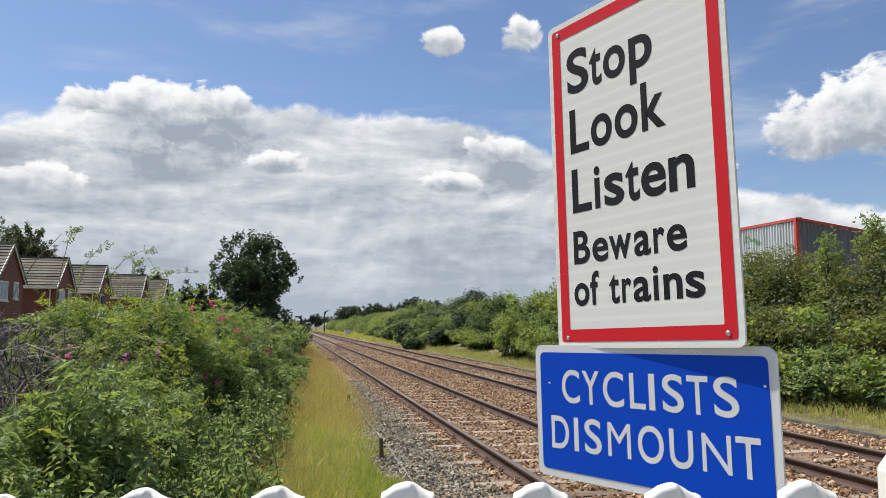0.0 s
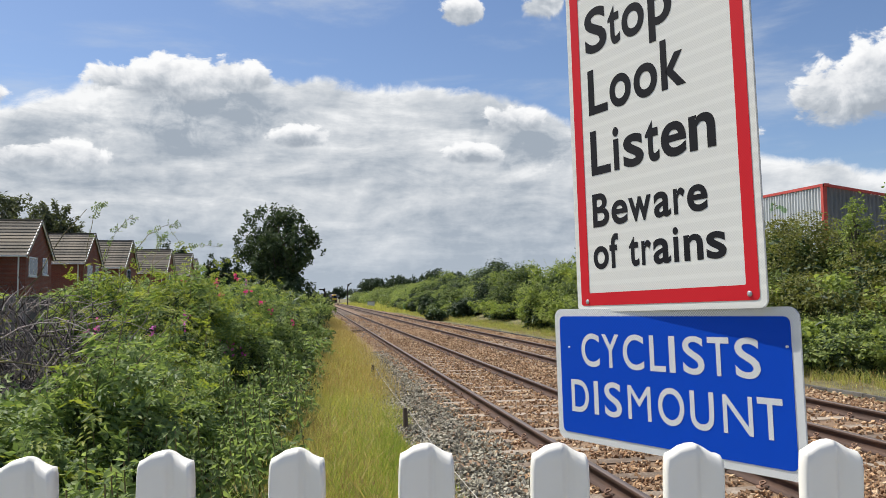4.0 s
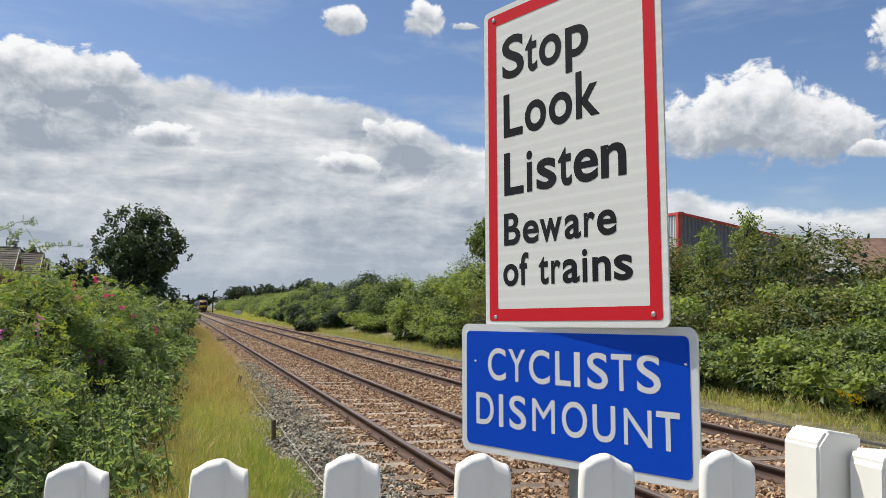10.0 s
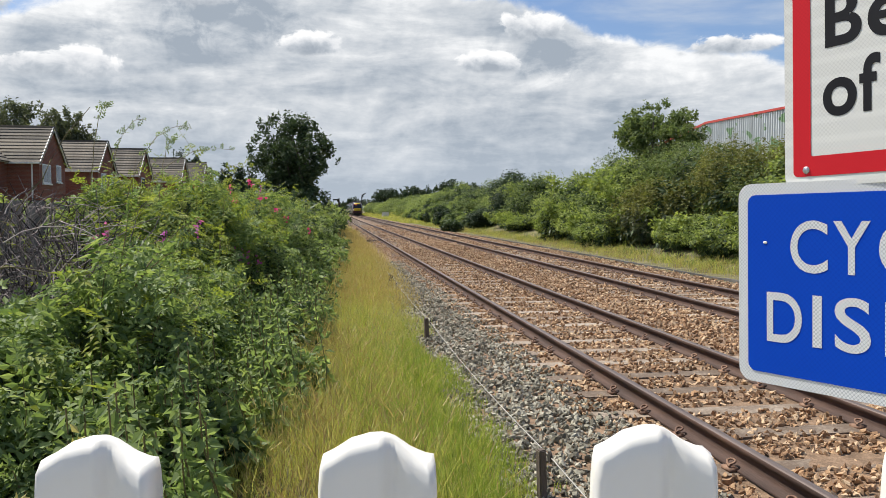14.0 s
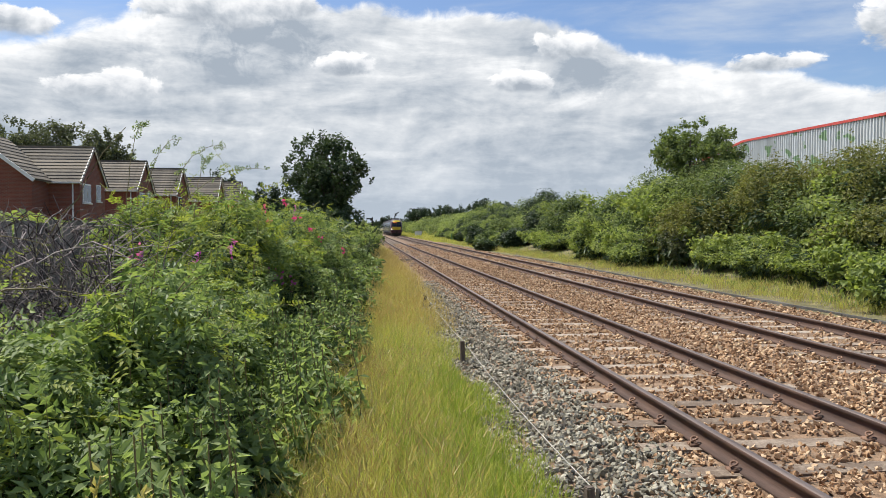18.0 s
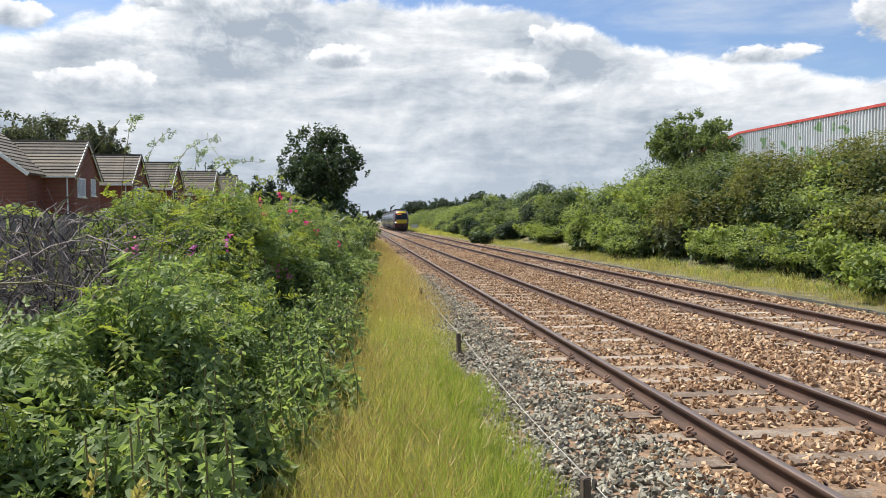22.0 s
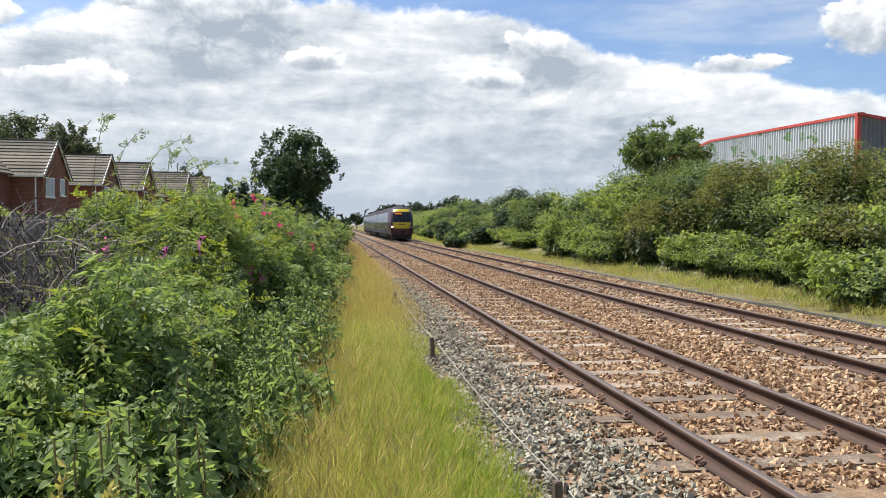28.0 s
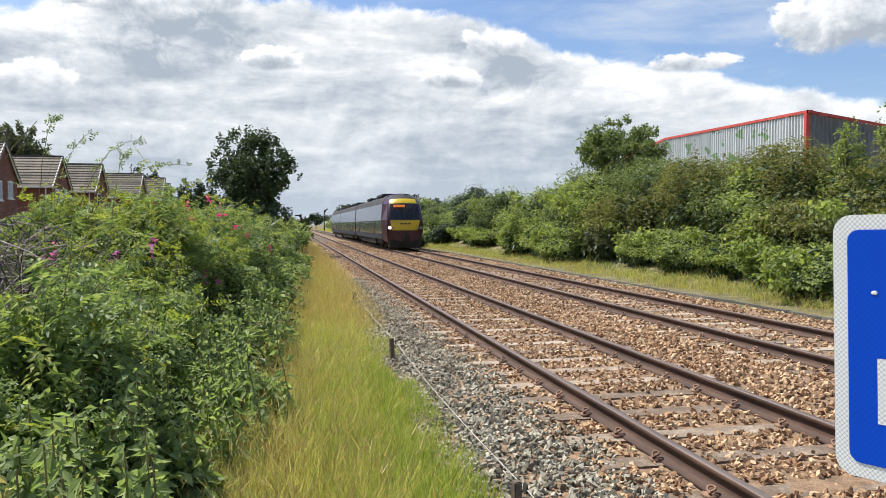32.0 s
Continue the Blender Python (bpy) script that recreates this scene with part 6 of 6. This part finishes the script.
def house(x, y, length, depth, eaves, ridge, windows, label, wing=False):
    """Gabled brick house whose gable faces +x: x is the gable wall, y its near corner."""
    root = tagged(new("house"), label, "house", "row of brick houses")
    root.matrix_basis = pose(x, y, 0)
    bm = bmesh.new()
    prism(bm, [(0, 0), (depth, 0), (depth, eaves), (depth / 2, ridge - 0.05), (0, eaves)], -length, 0, "x")
    part("wall", bm_mesh("wall", bm, "brick"), root, "red brick wall")
    z0 = eaves - 0.25 * (ridge - eaves) / (depth / 2)
    for at in (pose(-length - 0.1, -0.25, z0 + 0.05), pose(0.2, depth + 0.25, z0 + 0.05, 0, 0, 180)):
        roof_slope(root, "roof", length + 0.3, depth / 2 + 0.25, (ridge - eaves) * (1 + 0.5 / depth), at)
    part("ridge", bm_mesh("ridge", box(-length - 0.1, 0.2, depth / 2 - 0.11, depth / 2 + 0.11, ridge + 0.0, ridge + 0.11, 0.03), "roof_tile"), root)
    run, rise = depth / 2 + 0.25, ridge - z0
    ln = math.hypot(run, rise)
    a = math.degrees(math.atan2(rise, run))
    for y0, turn in ((-0.25, a), (depth + 0.25, 180 - a)):
        bm = box(0.10, 0.16, 0, ln, -0.10, 0.08) if turn < 90 else box(0.10, 0.16, 0, ln, -0.08, 0.10)
        part("bargeboard", bm_mesh("bargeboard", bm, "white_paint"), root, "white bargeboard", pose(0, y0, z0, turn))
    part("gutter", bm_mesh("gutter", box(-length, 0.1, -0.34, -0.22, z0 - 0.02, z0 + 0.08, 0.02), "white_paint"), root, "white gutter")
    part("downpipe", bm_mesh("downpipe", box(-0.42, -0.34, -0.10, -0.02, 0.1, z0, 0.02), "white_paint"), root, "white downpipe")
    for wy, wz, ww, wh in windows:
        w = part("window", bm_mesh("window", box(0.0, 0.05, wy - ww / 2 - 0.05, wy + ww / 2 + 0.05, wz - 0.05, wz + wh + 0.05, 0.01), "white_paint"), root, "white-framed window")
        k = 2 if ww > 0.9 else 1
        for i in range(k):
            a0 = wy - ww / 2 + ww * i / k + 0.03
            part("pane", bm_mesh("pane", box(0.05, 0.056, a0, a0 + ww / k - 0.06, wz + 0.03, wz + wh - 0.03), "house_glass"), w)
        part("sill", bm_mesh("sill", box(0.0, 0.12, wy - ww / 2 - 0.12, wy + ww / 2 + 0.12, wz - 0.13, wz - 0.05, 0.01), "white_paint"), w)
    if wing:
        # a wing that comes forward, its own gable facing -y; e: its right-hand eaves, c: its ridge
        e, hw, top = -1.75, 3.3, ridge + 0.45
        c = e - hw
        bm = bmesh.new()
        prism(bm, [(c - hw, 0), (e, 0), (e, eaves), (c, top - 0.05), (c - hw, eaves)], -2.4, depth / 2, "y")
        part("wing", bm_mesh("wing", bm, "brick"), root, "red brick projecting wing")
        run, rise = hw + 0.25, (top - eaves) * (1 + 0.25 / hw)
        zz = top - rise
        roof_slope(root, "wing_roof", depth / 2 + 2.7, run, rise, pose(e + 0.25, -2.7, zz + 0.05, 0, 0, 90))
        roof_slope(root, "wing_roof", depth / 2 + 2.7, run, rise, pose(c - hw - 0.25, depth / 2, zz + 0.05, 0, 0, -90))
        a, ln = math.degrees(math.atan2(rise, run)), math.hypot(run, rise)
        part("bargeboard", bm_mesh("bargeboard", box(-ln, 0, -0.08, 0.0, -0.12, 0.07), "white_paint"), root, "white bargeboard", pose(e + 0.25, -2.7, zz, 0, a, 0))
        part("bargeboard", bm_mesh("bargeboard", box(0, ln, -0.08, 0.0, -0.12, 0.07), "white_paint"), root, "white bargeboard", pose(c - hw - 0.25, -2.7, zz, 0, -a, 0))
    return root


house(-16.5, 50.2, 6.2, 4.6, 4.75, 6.85, [(1.15, 3.45, 1.3, 1.05), (3.3, 3.6, 0.75, 0.95), (1.2, 1.0, 1.3, 1.1)], "red brick house with a tiled gable roof and a front wing", True)
house(-16.0, 60.3, 7.5, 4.6, 4.75, 6.85, [(1.4, 3.45, 1.2, 1.0), (3.4, 3.6, 0.7, 0.9)], "red brick house with a plain tiled gable roof")
house(-15.0, 68.2, 7.5, 4.6, 4.75, 6.9, [(1.4, 3.45, 1.2, 1.0)], "red brick house behind the shrubs with a tiled roof")
house(-13.8, 80.0, 6.0, 4.6, 4.7, 6.9, [(2.2, 3.5, 1.0, 1.0)], "small red brick house at the end of the row")
house(-12.8, 87.0, 6.0, 4.6, 4.7, 6.9, [(2.2, 3.5, 1.0, 1.0)], "small red brick house with a steep tiled gable")
house(-13.6, 96.5, 6.0, 4.6, 4.7, 6.8, [(2.2, 3.5, 1.0, 1.0)], "last red brick house of the row")


# ---- sheds on the bank ----
def corrugated_wall(length, z0, z1, pitch, depth, mat, z_end=None):
    """Ribbed sheet along x, facing -y; its top may fall to z_end."""
    n = int(length / pitch) * 4
    x = np.linspace(0, length, n + 1)
    y = np.tile(np.array([0, 0, depth, depth]), n // 4 + 1)[:n + 1]
    top = np.linspace(z1, z_end if z_end is not None else z1, n + 1)
    v = np.concatenate([np.stack([x, y, np.full(n + 1, z0)], -1), np.stack([x, y, top], -1)])
    i = np.arange(n)
    return np_mesh("sheet", v, np.stack([i, i + 1, i + n + 2, i + n + 1], -1), mat)


def build_sheds():
    root = tagged(new("shed"), "tall corrugated steel shed with red trim, patched green and grey", "shed")
    cx, cy, top = 36.6, 51.3, 9.75
    L = 21.0
    part("side_wall", corrugated_wall(L, 1.0, top, 0.34, 0.09, "shed_wall", top + 0.35), root, "grey-green corrugated wall", pose(cx, cy, 0, 0, 0, 90) @ pose(0, 0, 0, 0, 0, 0) @ Matrix.Diagonal((1, 1, 1, 1)))
    part("front_wall", corrugated_wall(11.0, 1.0, top, 0.34, -0.09, "corrugated_dark", top - 1.5), root, "dark corrugated end wall", pose(cx, cy, 0))
    part("corner_post", bm_mesh("corner_post", box(-0.16, 0.14, -0.16, 0.16, 1.0, top, 0.02), "red_trim"), root, "red corner trim", pose(cx, cy, 0))
    bm = bmesh.new()
    prism(bm, [(-0.3, top - 0.02), (L, top + 0.33), (L, top + 0.53), (-0.3, top + 0.18)], -0.14, 0.25, "x")
    part("eaves_trim", bm_mesh("eaves_trim", bm, "red_trim"), root, "red eaves trim", pose(cx, cy, 0))
    part("front_trim", bm_mesh("front_trim", prism(bmesh.new(), [(-0.14, top - 0.02), (11, top - 1.5), (11, top - 1.34), (-0.14, top + 0.18)], -0.28, -0.14, "y"), "red_trim"), root, "red eaves trim", pose(cx, cy, 0))
    bm = bmesh.new()
    prism(bm, [(0, 1.0), (10.7, 1.0), (10.7, top - 1.5), (0, top + 0.1)], 0.3, L - 0.2, "y")
    part("roof", bm_mesh("roof", bm, "grey_roof"), root, "", pose(cx + 0.25, cy, 0))
    # lower end that falls away to the north
    part("side_wall", corrugated_wall(13.0, 1.0, top + 0.3, 0.34, 0.09, "shed_wall", top - 1.2), root, "pale corrugated wall", pose(cx, cy + L, 0, 0, 0, 90))
    bm = bmesh.new()
    prism(bm, [(L, top + 0.33), (L + 13, top - 1.17), (L + 13, top - 0.97), (L, top + 0.53)], -0.14, 0.25, "x")
    part("eaves_trim", bm_mesh("eaves_trim", bm, "red_trim"), root, "red eaves trim", pose(cx, cy, 0))

    barn = tagged(new("barn"), "low derelict barn with rusty corrugated roof sheets", "barn")
    bm = bmesh.new()
    prism(bm, [(0, 0.5), (9, 0.5), (9, 4.4), (4.5, 6.1), (0, 4.35)], 0, 26, "x")
    at = pose(26.0, 26.8, -0.45, 0, 0, -32)
    part("wall", bm_mesh("wall", bm, "barn_board"), barn, "brown boarded wall", at)
    rng = np.random.default_rng(12)
    for i in range(18):
        w = 1.46
        lift = rng.uniform(0.0, 0.26)
        if i in (3, 7):
            continue
        bm = bmesh.new()
        prism(bm, [(-0.5, 4.25 + lift), (4.5, 6.18 + lift * 0.7), (4.5, 6.13 + lift * 0.7), (-0.5, 4.20 + lift)], i * 1.45, i * 1.45 + w - 0.02, "x")
        part("roof_sheet", bm_mesh("roof_sheet", bm, "rust_roof" if rng.random() < 0.6 else "grey_roof"), barn, "", at)
    for i in range(0, 26, 2):
        part("wall_sheet", corrugated_wall(1.96, 1.0, 4.1, 0.25, -0.05, "barn_board"), barn, "", at @ pose(i, -0.06, 0))
    part("door_post", bm_mesh("door_post", box(9.0, 9.6, -0.12, -0.02, 1.0, 4.1), "red_trim"), barn, "", at)
    # solid dark panel on the wall, in place of the shade inside a doorway
    part("doorway_shade", bm_mesh("doorway_shade", box(9.7, 12.5, -0.12, -0.04, 1.0, 3.9), "underframe"), barn, "dark panel painted as the shaded doorway", at)


m_, t_, o_ = material("shed_wall")
c_ = t_.nodes.new("ShaderNodeTexCoord")
f_ = noise_tex(t_, nd(t_, "ShaderNodeMapping", Vector=c_.outputs["Object"], Scale=(0.28, 0.28, 0.5)).outputs[0], 1.6, 3.0, 0.5, 0.4)
g_ = noise_tex(t_, nd(t_, "ShaderNodeMapping", Vector=c_.outputs["Object"], Scale=(1, 1, 0.1)).outputs[0], 1.5, 4.0)
col_ = ramp(t_, g_, [(0.3, (0.44, 0.46, 0.46)), (0.7, (0.66, 0.69, 0.70))])
col_ = mixc(t_, maprange(t_, f_, 0.575, 0.60), col_, (0.24, 0.36, 0.19))
b_ = nd(t_, "ShaderNodeBsdfPrincipled", Base_Color=col_, Roughness=0.55)
t_.links.new(b_.outputs[0], o_.inputs[0])
M["shed_wall"] = m_
build_sheds()

# ---- the train ----
def build_train():
    """Three-car diesel unit; its nose is at y = 0 and faces -y, rail top at z = 0."""
    root = tagged(new("diesel_train"), "three-car diesel train with a yellow front and dark maroon cab", "train")
    side = [(1.20, 0.62), (1.27, 1.0), (1.31, 1.85), (1.24, 2.90), (1.02, 3.28), (0.55, 3.52), (0.0, 3.58)]
    ring = side + [(-x, z) for x, z in side[-2::-1]]

    def shell(name, y0, y1, label):
        bm = bmesh.new()
        ys = (y0, y1)
        rows = [[bm.verts.new((x, y, z)) for x, z in ring] for y in ys]
        n = len(ring)
        for i in range(n - 1):
            f = bm.faces.new((rows[0][i], rows[1][i], rows[1][i + 1], rows[0][i + 1]))
            zz = (ring[i][1] + ring[i + 1][1]) / 2
            f.material_index = 2 if zz > 3.0 else 1 if zz > 0.95 else 0
        bm.faces.new(rows[0][::-1]).material_index = 0
        bm.faces.new(rows[1]).material_index = 0
        bmesh.ops.recalc_face_normals(bm, faces=bm.faces[:])
        return part(name, bm_mesh(name, bm, ["train_blue", "train_silver", "train_roof"]), root, label)
    cars = [(1.9, 22.4), (23.0, 45.4), (46.0, 67.0)]
    pane = bm_mesh("window", box(-0.015, 0.015, -0.62, 0.62, 0.0, 0.78, 0.012), "coach_glass")
    door = bm_mesh("door", box(-0.012, 0.012, -0.62, 0.62, 0.0, 1.95, 0.01), "train_maroon")
    bogie_frame = bm_mesh("bogie", box(-1.08, 1.08, -1.7, 1.7, 0.32, 0.62, 0.04), "underframe")
    bm = bmesh.new()
    bmesh.ops.create_cone(bm, cap_ends=True, segments=22, radius1=0.40, radius2=0.40, depth=0.13, matrix=Matrix.Rotation(math.pi / 2, 4, "Y"))
    wheel = bm_mesh("wheel", bm, "underframe")
    for i, (a, b) in enumerate(cars):
        car = shell("car_body", a, b, "silver-grey and dark blue coach body")
        for s in (-1, 1):
            y = a + 1.6
            while y < b - 1.2:
                k = round((y - a - 1.6) / 1.55)
                if k in (2, 10):
                    part("door", door, car, "maroon sliding door", pose(s * 1.292, y, 0.98, 0, -2.0 * s, 0))
                else:
                    part("window", pane, car, "dark tinted window", pose(s * 1.292, y, 1.72, 0, -3.8 * s, 0))
                y += 1.55
            part("lower_band", bm_mesh("lower_band", box(-0.008, 0.008, a + 0.05, b - 0.05, 0.66, 1.45), "train_blue"), car, "dark blue lower side", pose(s * 1.285, 0, 0, 0, -2.2 * s, 0))
        part("underframe", bm_mesh("underframe", box(-1.12, 1.12, a + 5.0, b - 5.0, 0.25, 0.64, 0.05), "underframe"), car, "black underfloor engines and boxes")
        part("roof_box", bm_mesh("roof_box", box(-0.75, 0.75, a + 4, a + 8, 3.50, 3.72, 0.06), "train_roof"), car)
        part("roof_box", bm_mesh("roof_box", box(-0.75, 0.75, b - 8, b - 5, 3.50, 3.70, 0.06), "train_roof"), car)
        for yy in (a + 2.8, b - 2.8):
            bg = part("bogie", bogie_frame, root, "black bogie", pose(0, yy, 0))
            for dy in (-1.2, 1.2):
                for s in (-1, 1):
                    part("wheel", wheel, bg, "", pose(s * 0.75, dy, 0.40))
        if i:
            part("gangway", bm_mesh("gangway", box(-0.85, 0.85, a - 0.62, a + 0.02, 0.8, 3.2, 0.05), "rubber"), root, "black gangway bellows")
    # the cab: rows of points from side to side, raked back towards the roof
    cols = np.linspace(-1, 1, 13)
    prof = [(0.16, 0.42, 1.05), (0.04, 0.95, 1.12), (0.0, 1.22, 1.14), (0.02, 1.86, 1.14), (0.52, 2.92, 1.02), (0.80, 3.22, 0.90), (1.25, 3.44, 0.60), (1.9, 3.575, 0.12)]
    mats = [0, 0, 1, 2, 1, 3, 3]
    bm = bmesh.new()
    rows = [[bm.verts.new((c * w * (0.84 if k == 2 and abs(c) < 0.95 else 1.0), y + 0.30 * abs(c) ** 2.4, z - 0.05 * c * c * (z > 2.9))) for c in cols] for k, (y, z, w) in enumerate(prof)]
    for r, (a, b) in enumerate(zip(rows, rows[1:])):
        for i in range(12):
            f = bm.faces.new((a[i], a[i + 1], b[i + 1], b[i]))
            f.material_index = mats[r] if mats[r] in (0, 3) or 0 < i < 11 else 0
            f.smooth = True
    for s, e in ((0, 0), (1, -1)):
        bodyside = [bm.verts.new(((1 if s else -1) * x, 1.92, z)) for x, z in [(1.20, 0.62), (1.27, 1.0), (1.285, 1.22), (1.31, 1.85), (1.235, 2.90), (1.02, 3.27), (0.55, 3.51), (0.05, 3.575)]]
        for r in range(len(rows) - 1):
            q = (rows[r][e], rows[r + 1][e], bodyside[r + 1], bodyside[r])
            f = bm.faces.new(q if s else q[::-1])
            f.material_index = 3 if r > 5 else 0
    bmesh.ops.recalc_face_normals(bm, faces=bm.faces[:])
    cab = part("cab", bm_mesh("cab", bm, ["train_maroon", "train_yellow", "coach_glass", "train_roof"]), root, "maroon cab with yellow panels and a black windscreen")
    part("pillar", bm_mesh("pillar", box(-0.03, 0.03, -0.02, 0.02, 0, 1.15), "rubber"), cab, "windscreen pillar", pose(0, 0.0, 1.85, -25))
    part("wiper", bm_mesh("wiper", box(-0.012, 0.012, -0.012, 0.012, 0, 0.7), "rubber"), cab, "", pose(0.35, -0.02, 1.9, -25, 20))
    part("destination_display", bm_mesh("destination_display", box(-0.36, 0.36, -0.012, 0.012, -0.08, 0.08), "destination"), cab, "lit orange destination display", pose(-0.35, 0.36, 2.74, -25))
    for s in (-1, 1):
        for dx, mat, nm, lb in ((0.98, "headlight" if s < 0 else "steel", "headlight", "lit round headlight" if s < 0 else "round headlight"), (0.80, "steel", "tail_light", "round lamp")):
            bm = bmesh.new()
            bmesh.ops.create_cone(bm, cap_ends=True, segments=16, radius1=0.10 if dx > 0.9 else 0.07, radius2=0.09 if dx > 0.9 else 0.06, depth=0.06, matrix=Matrix.Rotation(math.pi / 2, 4, "X"))
            part(nm, bm_mesh(nm, bm, mat), cab, lb, pose(s * dx, 0.155 if dx > 0.9 else 0.09, 1.38, 0, 0, s * 22))
    for s in (-1, 0, 1):
        part("number_bar", bm_mesh("number_bar", box(-0.09, 0.09, -0.01, 0.01, -0.035, 0.035), "rubber"), cab, "dark bar", pose(s * 0.24, -0.012 + 0.02 * abs(s), 1.62))
    bm = bmesh.new()
    prism(bm, [(-0.2, 0.55), (-0.2, 0.95), (0.2, 0.95), (0.2, 0.55)], -0.42, 0.3, "y")
    part("coupler", bm_mesh("coupler", bm, "underframe"), cab, "black coupler")
    bm = bmesh.new()
    bx(bm, -1.0, 1.0, 0.12, 0.9, 0.12, 0.6, 0.06)
    part("snow_plough", bm_mesh("snow_plough", bm, "underframe"), cab, "black valance under the cab")
    return root


train = build_train()


def motions():
    rows = []
    for i in range(17):
        t = 2.0 * i
        d = 32.0 - t
        y = 49.6 + 7.5 * d + 0.055 * d * d
        rows.append((t, pose(line_x(CENTRES[1], y), y, RAIL_TOP, 0, 0, -math.degrees(math.atan(DRIFT)))))
    walk(train, rows)


motions()
